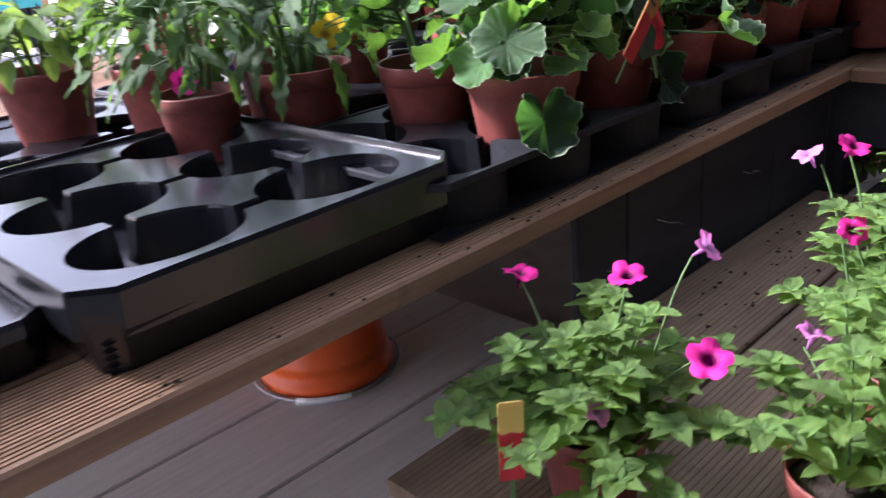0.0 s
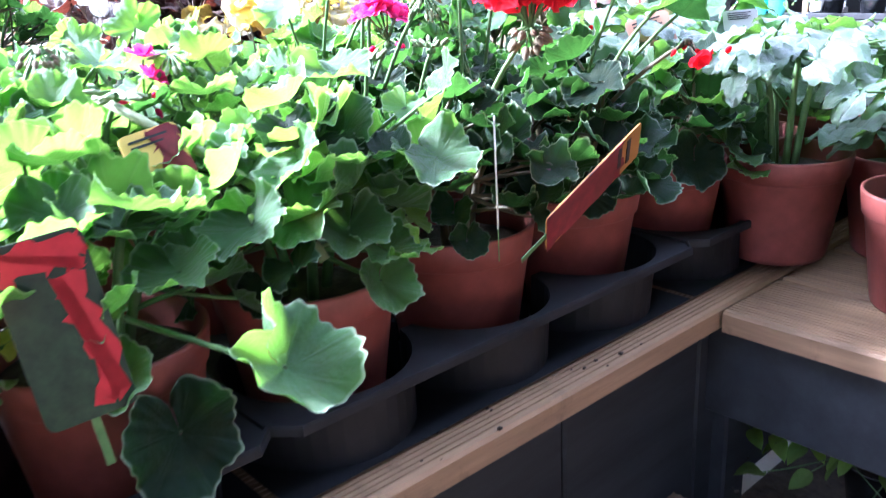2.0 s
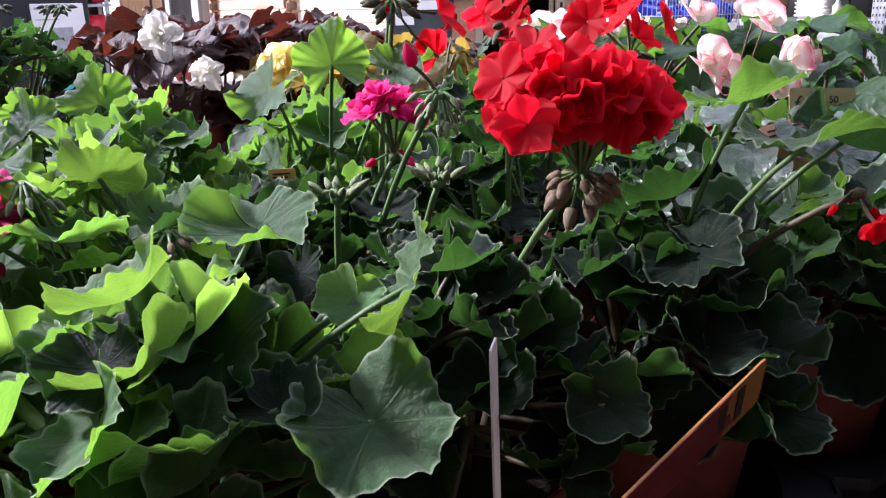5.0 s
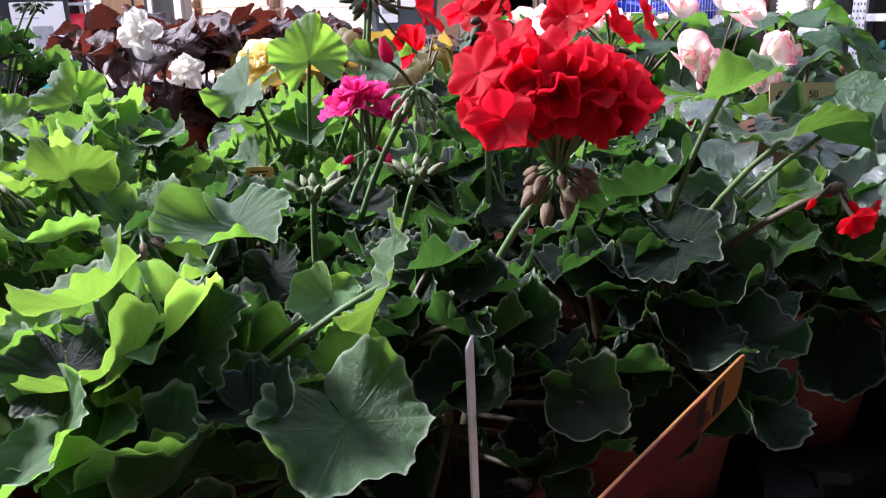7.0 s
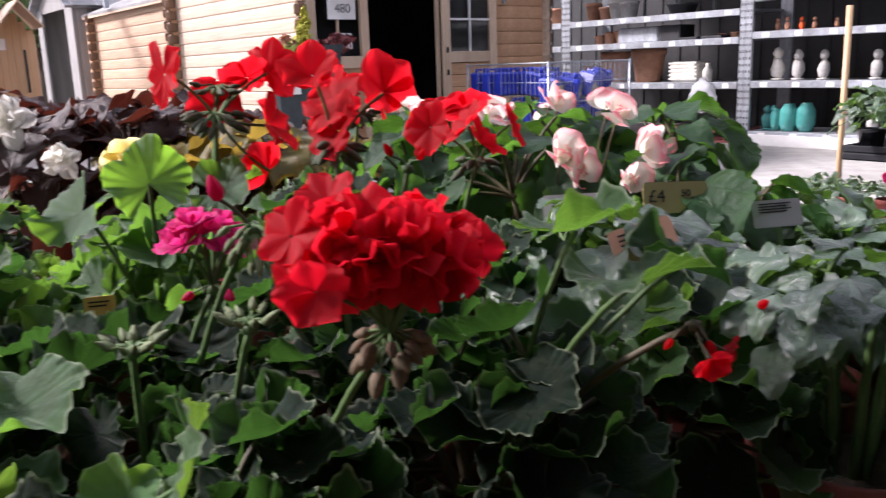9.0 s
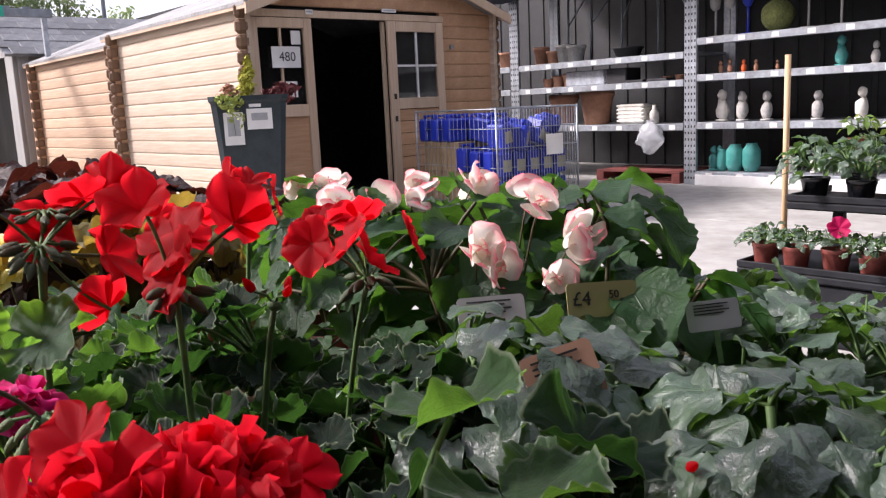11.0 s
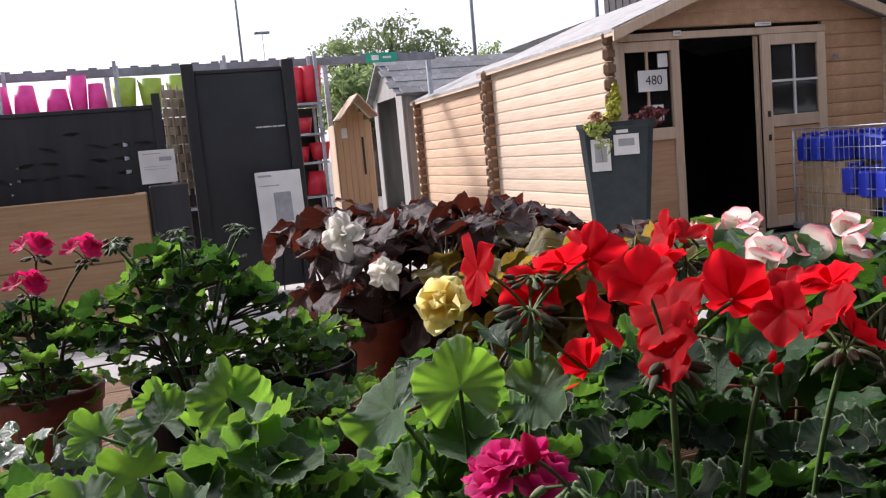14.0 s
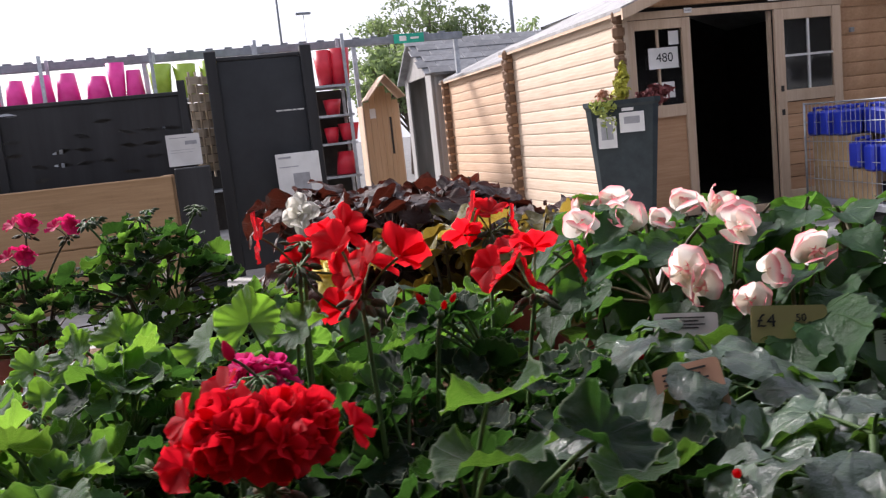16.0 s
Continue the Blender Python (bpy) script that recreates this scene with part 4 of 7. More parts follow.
shrub("conifer", "small golden conifer in the tall planter", (-6.14, 4.60, 1.0), (0.07, 0.07, 0.14), 900, 0.02, "conifer", "conifer", 0.03)
shrub("heuchera", "deep red leafy heuchera in the tall planter", (-6.04, 4.76, 1.0), (0.14, 0.13, 0.06), 260, 0.035, "heuchera", "plant", 0.02)
shrub("heather", "pinkish heather at the planter rim", (-6.07, 4.40, 1.0), (0.10, 0.09, 0.06), 220, 0.02, "clay", "plant", 0.02)
ivy = thing("trailing_ivy", "yellow green ivy trailing over the planter rim", "plant", (-5.98, 4.38, 1.0))
bm = bmesh.new()
for k in range(5):
    x0, y0 = 0.06 + 0.05 * rng.random(), -0.14 + 0.035 * k
    tuft(bm, (x0 * 1.2, y0, 0.05 - 0.02 * (k % 3)), (0.06, 0.04, 0.05), 26, 0.024, rng)
    if k in (0, 2):
        tuft(bm, (x0 + 0.14, y0, -0.06 - 0.02 * k * 0.5), (0.025, 0.03, 0.08), 22, 0.02, rng)
part("leaves", bm, M["ivy"], ivy)
bm = bmesh.new()
tube(bm, [(0.02, -0.1, 0.0), (0.2, -0.12, 0.03), (0.24, -0.12, -0.2)], 0.004, 0.002)
part("stem", bm, M["stem"], ivy)

# ---- wire cage trolley with bottles and boxes ----
CX, CY, CT = -4.92, 5.95, -9.0
cage = thing("cage_trolley", "wire mesh cage trolley on black castors", "trolley", (CX, CY, 0), CT)
CL, CD, CH = 0.84, 1.2, 0.9
part("base", boxed(-CD, 0, 0, CL, 0.10, 0.15, 0.006), M["galv"], cage)
for x in (-CD + 0.02, -0.02):
    for y in (0.02, CL - 0.02):
        bm = bmesh.new()
        tube(bm, [(x, y, 0.15), (x, y, CH)], 0.009, n=8)
        part("post", bm, M["galv"], cage)
for x in (-CD + 0.1, -0.1):
    for y in (0.1, CL - 0.1):
        bm = bmesh.new()
        lathe(bm, ((0.0, -0.02), (0.05, -0.018), (0.055, 0), (0.05, 0.018), (0.0, 0.02)), 16)
        part("castor", bm, M["black_plastic"], cage, "black rubber castor", Matrix.Translation((x, y, 0.055)) @ pose(0, 0, 0, 90, 0, 20))
        part("castor_fork", boxed(x - 0.025, x + 0.025, y - 0.03, y + 0.03, 0.09, 0.102), M["galv"], cage)
def grid_panel(o, u, n_u, n_z, height):
    bm = bmesh.new()
    u = Vector(u)
    for k in range(n_u + 1):
        p = Vector(o) + u * k / n_u
        tube(bm, [p, p + Vector((0, 0, height))], 0.0026, n=4, cap=False)
    for k in range(n_z + 1):
        p = Vector(o) + Vector((0, 0, height * k / n_z))
        tube(bm, [p, p + u], 0.0034 if k not in (0, n_z) else 0.007, n=5, cap=False)
    return bm
part("mesh_panel", grid_panel((-0.02, 0.02, 0.15), (0, CL - 0.04, 0), 30, 5, CH - 0.16), M["galv"], cage)
part("mesh_panel", grid_panel((-CD + 0.02, 0.02, 0.15), (CD - 0.04, 0, 0), 20, 5, CH - 0.16), M["galv"], cage)
part("mesh_panel", grid_panel((-CD + 0.02, CL - 0.02, 0.15), (CD - 0.04, 0, 0), 20, 5, CH - 0.16), M["galv"], cage)
part("notice", boxed(0.0, 0.004, CL - 0.36, CL - 0.19, 0.52, 0.68), M["card"], cage, "white notice hung on the mesh")
part("foot_rail", boxed(-0.06, 0.03, 0.0, CL, 0.07, 0.1, 0.005), M["galv"], cage)

cm = pose(CX, CY, 0, 0, 0, CT)
bm = bmesh.new()
box(bm, -0.085, 0.085, -0.06, 0.06, 0.0, 0.19, 0.016)
lathe(bm, ((0.022, 0.19), (0.022, 0.225), (0.0, 0.225)), 12, (0.04, 0, 0))
box(bm, -0.06, 0.012, -0.012, 0.012, 0.205, 0.222, 0.005)
box(bm, -0.058, -0.04, -0.012, 0.012, 0.185, 0.21)
bottle_me = mesh_of(bm, "bottle", M["blue_plastic"])
lab = mesh_of(boxed(0.0853, 0.0863, -0.042, 0.042, 0.04, 0.13), "label", M["card_pale"])
def bottle(x, y, z, rx=0, ry=0, rz=0):
    b = new("canister", bottle_me)
    b.matrix_world = FRAME @ cm @ pose(x, y, z, rx, ry, rz)
    tagged(b, "blue plastic canister stacked in the cage trolley", "canister", "blue canisters in the trolley")
    piece("label", lab, b, Matrix.Identity(4), "pale printed label")
bx = mesh_of(boxed(-0.13, 0.13, -0.085, 0.085, 0, 0.24, 0.004), "carton", M["cardboard"])
mark = mesh_of(boxed(0.131, 0.132, -0.04, 0.04, 0.08, 0.15), "print_bar", M["ink"])
def carton(x, y, z):
    b = new("carton", bx)
    b.matrix_world = FRAME @ cm @ pose(x, y, z)
    tagged(b, "brown cardboard carton stacked in the cage trolley", "carton", "cartons in the trolley")
    piece("print_bar", mark, b, Matrix.Identity(4))
for row, z in enumerate((0.152, 0.394)):
    for k in range(3 - row):
        carton(-0.98 + 0.27 * k, 0.13, z)
    for k in range(2):
        carton(-0.98 + 0.27 * k, 0.32, z)
for k in range(6):
    bottle(-1.08 + 0.185 * k, 0.10, 0.637 if k < 3 else (0.40 if k == 3 else 0.38), 0, 0, 90 + rng.uniform(-4, 4))
for k in range(4):
    bottle(-1.0 + 0.185 * k, 0.26, 0.637, 0, 0, rng.uniform(-6, 6))
for row, z in enumerate((0.152, 0.372)):
    for k in range(5):
        bottle(-0.13, 0.13 + 0.135 * k, z)
        bottle(-0.36, 0.40 + 0.1 * k, z) if k in (0, 2, 4) else None
for x, y, z, rx, ry, rz in ((-0.14, 0.15, 0.59, 8, 0, 14), (-0.14, 0.30, 0.60, 20, 10, 40), (-0.15, 0.46, 0.62, -20, 12, 10), (-0.16, 0.62, 0.62, 20, 30, -30), (-0.3, 0.38, 0.66, 60, 0, 80), (-0.35, 0.55, 0.66, 80, 0, 20), (-0.3, 0.7, 0.66, 40, 20, 60), (-0.42, 0.2, 0.64, 10, 10, 20), (-0.55, 0.45, 0.63, 0, 0, 50)):
    bottle(x, y, z, rx, ry, rz)

# ---- steel racking with stock ----
FRAME = YARD_RACKS
RY = 9.1
post_me = None
bm = boxed(-0.035, 0.035, 0, 0.04, 0, 3.0, 0.003)
post_me = mesh_of(bm, "upright", M["galv"])
bm = bmesh.new()
for k in range(44):
    for x in (-0.018, 0.018):
        box(bm, x - 0.007, x + 0.007, -0.002, 0.0005, 0.06 + 0.066 * k, 0.085 + 0.066 * k)
slot_me = mesh_of(bm, "slot_strip", M["shade_and_iron"])
shelf_label = mesh_of(boxed(0, 0.075, -0.008, -0.0055, -0.06, -0.012), "shelf_label", M["card"])


def rack(x0, x1, levels, label):
    r = thing("storage_rack", label, "rack", (x0, RY, 0), group="steel racks along the wall")
    for x in (0.0, x1 - x0):
        for y in (0, 0.75):
            piece("upright", post_me, r, pose(x, y, 0))
        tagged(piece("slot_strip", slot_me, r, pose(x, 0, 0)), kind="stuff")
    for z in levels:
        part("beam", boxed(0.04, x1 - x0 - 0.04, -0.005, 0.04, z - 0.07, z, 0.004), M["galv"], r)
        part("shelf", boxed(0.0, x1 - x0, 0.042, 0.76, z - 0.03, z - 0.004), M["galv"], r)
        n = int((x1 - x0) / 0.34)
        for k in range(n):
            piece("shelf_label", shelf_label, r, pose(0.15 + 0.34 * k, 0, z))
    return r
rack(-7.75, -5.35, (0.63, 1.08, 1.36, 2.3), "galvanised steel rack stocked with plant pots")
rack(-5.28, -2.9, (0.14, 0.64, 1.12, 1.48, 2.1), "galvanised steel rack stocked with garden ornaments")
rack(-10.2, -7.82, (0.63, 1.08, 1.36, 2.3), "galvanised steel rack beside the log shed")
kick = solo("kick_board", boxed(-5.24, -2.95, RY - 0.03, RY - 0.008, 0.0, 0.11, 0.004), M["white_paint"], "white painted board along the rack foot", "board")


def vessel(name, prof, mat, label, category, at, group="", n=20, turn=0.0):
    bm = bmesh.new()
    lathe(bm, prof, n)
    return solo(name, bm, M[mat], label, category, group, m=pose(*at, 0, 0, turn))


def pot_profile(r, h, lip=True):
    p = [(r * 0.72, 0.0), (r * 0.95, h * 0.82)]
    p += [(r * 1.03, h * 0.82), (r * 1.03, h), (r * 0.93, h)] if lip else [(r, h), (r * 0.95, h)]
    return p + [(r * 0.88, h * 0.8), (r * 0.66, h * 0.06), (0.0, h * 0.06)]


for x, r, h in ((-7.25, 0.18, 0.36), (-6.75, 0.2, 0.38), (-7.6, 0.12, 0.2)):
    vessel("clay_pot", pot_profile(r, h), "clay", "large plain terracotta pot on the rack shelf", "pot", (x, RY + 0.3, 0.63), "stock on the racks")
for x, r, h in ((-7.45, 0.07, 0.11), (-7.28, 0.08, 0.14), (-7.12, 0.08, 0.15), (-5.6, 0.05, 0.06), (-5.75, 0.05, 0.05)):
    vessel("clay_pot", pot_profile(r, h), "clay", "small terracotta pot on the rack shelf", "pot", (x, RY + 0.25, 1.08), "stock on the racks")
for x, m2 in ((-6.9, "galv"), (-6.6, "galv"), (-6.35, "black_panel")):
    bm = boxed(-0.16, 0.16, -0.14, 0.14, 0, 0.17, 0.01)
    solo("trough", bm, M[m2], "zinc planting trough on the rack shelf", "trough", "stock on the racks", m=pose(x, RY + 0.25, 1.08))
for x in (-6.1, -5.8):
    bm = boxed(-0.13, 0.13, -0.14, 0.14, 0, 0.03, 0.008)
    solo("plant_saucer", bm, M["black_panel"], "dark square saucer on the rack shelf", "saucer", "stock on the racks", m=pose(x, RY + 0.25, 1.08))
bm = bmesh.new()
box(bm, -0.18, 0.18, -0.13, 0.13, 0, 0.22, 0.03)
for k in range(5):
    box(bm, -0.185, 0.185, -0.135, 0.135, 0.02 + 0.042 * k, 0.045 + 0.042 * k, 0.008)
solo("basket", bm, M["basket"], "cream woven basket on the rack shelf", "basket", "stock on the racks", m=pose(-6.15, RY + 0.25, 0.63))
bm = bmesh.new()
blob(bm, (0, 0, -0.13), (0.17, 0.07, 0.15), 4, 0.5, 3)
box(bm, -0.02, 0.02, -0.03, 0.03, 0.0, 0.06)
solo("plastic_bag", bm, M["film"], "crumpled clear plastic bag hung on the shelf", "bag", m=pose(-5.75, RY - 0.08, 0.62))
vessel("bottle", ((0.05, 0), (0.05, 0.12), (0.02, 0.16), (0.02, 0.2), (0, 0.2)), "basket", "pale bottle on the rack shelf", "bottle", (-5.85, RY + 0.15, 0.63), "stock on the racks")
for x, r, h, mat in ((-7.4, 0.09, 0.16, "clay"), (-7.2, 0.13, 0.22, "stone"), (-7.05, 0.12, 0.2, "stone"), (-6.3, 0.17, 0.12, "black_panel"), (-7.6, 0.1, 0.22, "clay"), (-8.2, 0.12, 0.2, "clay"), (-8.6, 0.14, 0.2, "stone")):
    vessel("pot", pot_profile(r, h), mat, "plain garden pot on the upper rack shelf", "pot", (x, RY + 0.3, 1.36), "stock on the racks")
for k, x in enumerate((-7.3, -6.95, -6.5, -6.0, -5.6)):
    bm = bmesh.new()
    tube(bm, [(0, 0, 0), (0.02, 0, 0.8)], 0.014)
    tube(bm, [(0.02, 0, 0.45), (0.26, 0.05, 0.78)], 0.01)
    box(bm, -0.05, 0.05, -0.05, 0.05, 0, 0.02)
    solo("plant_stand", bm, M["rail"], "grey metal plant stand on the top shelf", "stand", "stock on the racks", m=pose(x, RY + 0.45, 1.36, 0, 0, 40 * k))
def figure(x, z, h, mat, seed, label):
    bm = bmesh.new()
    blob(bm, (0, 0, h * 0.34), (h * 0.2, h * 0.18, h * 0.34), seed, 0.3, 2)
    blob(bm, (0.01, -0.02, h * 0.8), (h * 0.14, h * 0.14, h * 0.17), seed + 2, 0.3, 2)
    lathe(bm, ((h * 0.2, 0), (h * 0.2, h * 0.06), (0, h * 0.06)), 14)
    solo("garden_ornament", bm, M[mat], label, "ornament", "garden ornaments on the rack", m=pose(x, RY + 0.22, z))
for x, h, mat in ((-5.08, 0.33, "basket"), (-4.86, 0.30, "stone"), (-4.6, 0.29, "stone"), (-4.1, 0.28, "stone"), (-3.7, 0.3, "basket")):
    figure(x, 0.64, h, mat, int(-x * 10), "pale cast garden ornament on the rack shelf")
for x, h, mat in ((-5.1, 0.13, "clay"), (-5.0, 0.14, "clay"), (-4.85, 0.13, "orange"), (-4.72, 0.12, "clay"), (-4.5, 0.1, "clay"), (-3.9, 0.28, "teal_glaze"), (-3.6, 0.2, "stone")):
    figure(x, 1.12, h, mat, int(-x * 13), "small coloured garden ornament on the rack shelf")
for x, r, h in ((-4.92, 0.09, 0.27), (-4.74, 0.09, 0.28), (-5.06, 0.06, 0.22)):
    vessel("glazed_vase", ((r * 0.7, 0), (r, h * 0.25), (r * 0.98, h * 0.75), (r * 0.6, h * 0.95), (r * 0.66, h), (r * 0.5, h), (0, h * 0.9)), "teal_glaze", "teal green glazed vase on the bottom shelf", "vase", (x, RY + 0.2, 0.14), "stock on the racks")
for k, x in enumerate((-5.17, -5.1, -4.35, -4.1, -3.8)):
    figure(x, 0.14, 0.26, "teal_glaze" if k < 2 else "stone", k + 3, "small glazed garden ornament on the bottom shelf")
bm = bmesh.new()
blob(bm, (0, 0, 0.15), (0.155, 0.155, 0.15), 1, 0.05, 3)
solo("topiary_ball", bm, M["moss"], "olive green moss ball on the rack shelf", "topiary", m=pose(-4.5, RY + 0.2, 1.48))
for k, x in enumerate((-5.15, -5.0, -4.8, -4.2, -3.9)):
    bm = bmesh.new()
    tube(bm, [(0, 0, 0), (0.0, 0, 0.3)], 0.012)
    lathe(bm, ((0.07, 0.0), (0.07, 0.015), (0.0, 0.02)), 12)
    blob(bm, (0, 0, 0.34), (0.06, 0.05, 0.08), k, 0.4, 2)
    solo("bird_feeder", bm, M["stone" if k != 2 else "blue_plastic"], "grey metal bird feeder on the rack shelf", "feeder", "stock on the racks", m=pose(x, RY + 0.2, 1.48))
pal = thing("pallet", "worn red-painted wooden pallet under the rack", "pallet", (-6.55, RY + 0.02, 0))
for k in range(3):
    part("block", boxed(0.0 + 0.5 * k, 0.1 + 0.5 * k, 0, 0.75, 0.022, 0.1, 0.003), M["red_pallet"], pal)
for z in (0.0, 0.102):
    for k in range(5):
        part("slat", boxed(0, 1.1, 0.15 * k, 0.15 * k + 0.1, z, z + 0.02, 0.003), M["red_pallet"], pal)
awn = thing("awning", "dark fabric awning over the racking", "awning", (-8.2, RY - 0.4, 2.0))
bm = bmesh.new()
pts = [(0.0, 0.25, 0.30), (0.0, 1.4, 0.75)]
cols = []
for k in range(13):
    x = 5.6 * k / 12
    zz = -0.03 * math.sin(k * 1.7)
    cols.append([bm.verts.new((x, y, z + zz + d - 0.02 * k)) for y, z, d in ((0.15, 0.14, 0), (0.2, 0.24, 0), (0.9, 0.5, -0.04), (1.6, 0.8, 0))])
for a, b in zip(cols, cols[1:]):
    for k in range(3):
        f = bm.faces.new((a[k], b[k], b[k + 1], a[k + 1]))
        f.smooth = True
bmesh.ops.solidify(bm, geom=bm.faces[:], thickness=0.008)
part("fabric", bm, M["dark_cloth"], awn)
bm = bmesh.new()
tube(bm, [(0, 0.19, 0.23), (5.6, 0.19, 0.0)], 0.02)
part("bar", bm, M["rail"], awn)

# ---- black panels, screens and raised bed ----
FRAME = YARD_SCREENS
panel = thing("fence_display", "black composite fence panel display with frame posts", "fence panel", (-7.05, 1.58, 0))
for y in (0.0, 0.74):
    part("post", boxed(-0.05, 0.05, y, y + 0.09, 0, 1.78, 0.006), M["black_panel"], panel)
part("sheet", boxed(-0.012, 0.012, 0.09, 0.74, 0.04, 1.70, 0.003), M["black_sheet"], panel)
part("rail", boxed(-0.02, 0.02, 0.09, 0.74, 1.702, 1.73, 0.004), M["black_panel"], panel)
for y0, y1 in ((0.50, 0.55), (0.556, 0.62), (0.628, 0.66), (0.668, 0.72)):
    part("print_bar", boxed(0.0125, 0.0135, y0, y1, 1.275, 1.286), M["card"], panel)
side_p = thing("fence_display", "second black composite panel joined to the display", "fence panel", (-7.1, 1.62, 0), 176)
for k in range(11):
    part("slat", boxed(0.0, 0.5, -0.012, 0.012, 0.04 + 0.148 * k, 0.186 + 0.148 * k, 0.004), M["black_panel"], side_p)
easel = thing("info_board", "white information board standing on a wire easel", "sign", (-6.78, 2.18, 0.36), 4)
part("board", boxed(-0.01, 0.01, -0.17, 0.17, 0.0, 0.58, 0.003), M["card"], easel, "", pose(0, 0, 0, 0, -5, 0))
for y0, y1, z0, z1, mm in ((-0.15, -0.05, 0.54, 0.555, "grey_ink"), (-0.05, 0.08, 0.2, 0.42, "grey_ink"), (-0.15, 0.0, 0.47, 0.478, "grey_ink"), (-0.17, 0.17, 0.0, 0.09, "teal_ink")):
    part("print_bar", boxed(0.0105, 0.0118, y0, y1, z0, z1), M[mm], easel, "", pose(0, 0, 0, 0, -5, 0))
for a, c in (((0.02, -0.12, 0.02), (0.07, -0.156, -0.36)), ((0.02, 0.12, 0.02), (0.07, 0.156, -0.36)), ((-0.03, 0, 0.3), (-0.28, 0, -0.36))):
    part("leg", tube(bmesh.new(), [a, c], 0.006), M["black_panel"], easel)

lat = thing("woven_panel", "woven natural lath trellis panel", "trellis", (-7.2, 1.42, 0.86), 40)
for k in range(11):
    bm = bmesh.new()
    n = 12
    a = []
    for i in range(n + 1):
        y = 0.26 * i / n
        x = 0.012 * math.sin(math.pi * 4 * i / n) * (1 if k % 2 else -1)
        a.append([bm.verts.new((x + dx, y, 0.07 * k + dz)) for dx, dz in ((-0.003, 0), (0.003, 0), (0.003, 0.064), (-0.003, 0.064))])
    for p, q in zip(a, a[1:]):
        for i in range(4):
            bm.faces.new((p[i], p[(i + 1) % 4], q[(i + 1) % 4], q[i]))
    bm.faces.new(a[0])
    bm.faces.new(a[-1][::-1])
    part("lath", bm, M["lattice"], lat)
for k in range(4):
    part("stake", boxed(-0.006, 0.006, 0.03 + 0.065 * k - 0.008, 0.03 + 0.065 * k + 0.008, -0.05, 0.8), M["lattice"], lat)
part("frame", boxed(-0.02, 0.02, 0.26, 0.30, -0.9, 0.86, 0.004), M["lattice"], lat)

screen = thing("garden_screen", "black metal garden screen with cut-out leaf shapes", "screen", (-7.0, 0.05, 0))
bm = bmesh.new()
# sheet with leaf-shaped openings, cell by cell
rs = random.Random(11)
ny, nz, y_len, z0, z1 = 8, 6, 1.3, 0.88, 1.48
for i in range(ny):
    for j in range(nz):
        cy, cz = y_len * (i + 0.5) / ny, z0 + (z1 - z0) * (j + 0.5) / nz
        hy, hz = y_len / ny / 2, (z1 - z0) / nz / 2
        open_it = rs.random() < (0.85 if j in (1, 2) else 0.3 if j == 3 else 0.12)
        tilt = rs.uniform(-0.5, 0.5)
        n = 16
        out, inn = [], []
        for k in range(n):
            a = 2 * math.pi * k / n
            t = max(abs(math.cos(a)), abs(math.sin(a)))
            out.append(bm.verts.new((0, cy + hy * math.cos(a) / t, cz + hz * math.sin(a) / t)))
            py, pz = hy * 0.86 * math.cos(a), hz * 0.34 * math.sin(a) * (1 - 0.5 * abs(math.cos(a)))
            inn.append(bm.verts.new((0, cy + py * math.cos(tilt) - pz * math.sin(tilt), cz + py * math.sin(tilt) * 0.5 + pz)))
        for k in range(n):
            bm.faces.new((out[k], out[(k + 1) % n], inn[(k + 1) % n], inn[k]))
        if not open_it:
            bm.faces.new(inn)
bmesh.ops.remove_doubles(bm, verts=bm.verts, dist=0.0005)
bmesh.ops.solidify(bm, geom=bm.faces[:], thickness=0.004)
part("sheet", bm, M["black_panel"], screen)
part("lower_sheet", boxed(-0.004, 0.0, 0, 1.3, 0.4, 0.88), M["black_panel"], screen)
for y in (-0.04, 1.3):
    part("post", boxed(-0.03, 0.03, y, y + 0.06, 0, 1.58, 0.004), M["black_panel"], screen)
part("top_rail", boxed(-0.014, 0.012, 0.02, 1.3, 1.47, 1.50, 0.003), M["black_panel"], screen)
screen_b = thing("garden_screen", "second black cut-out garden screen", "screen", (-7.0, -1.4, 0))
part("sheet", boxed(-0.004, 0.0, 0, 1.3, 0.4, 1.48), M["black_panel"], screen_b)
for y in (-0.04, 1.3):
    part("post", boxed(-0.03, 0.03, y, y + 0.06, 0, 1.58, 0.004), M["black_panel"], screen_b)
paper("info_sheet", "white printed sheet fixed to the garden screen", (-6.9, 1.34, 0.93), 0.25, 0.24, 8, "card", ((-0.4, 0.1, 0.88, 0.9, "grey_ink"), (0.05, 0.4, 0.66, 0.78, "grey_ink"), (-0.4, 0.3, 0.5, 0.51, "grey_ink"), (-0.4, 0.25, 0.42, 0.43, "grey_ink")))

bed = thing("raised_bed", "raised bed of new sawn timber sleepers", "raised bed", (-6.4, -1.2, 0))
for k in range(2):
    part("sleeper", boxed(-0.08, 0.0, 0, 2.45, 0.44 * k, 0.436 + 0.44 * k, 0.008), M["sleeper"], bed)
    part("sleeper", boxed(-0.5, -0.08, 2.36, 2.44, 0.44 * k, 0.436 + 0.44 * k, 0.008), M["sleeper"], bed)
part("post", boxed(-0.09, 0.02, 2.47, 2.72, 0, 0.92, 0.008), M["black_panel"], bed, "black end post")
part("soil", boxed(-0.5, -0.08, 0, 2.36, 0.6, 0.78), M["soil"], bed)

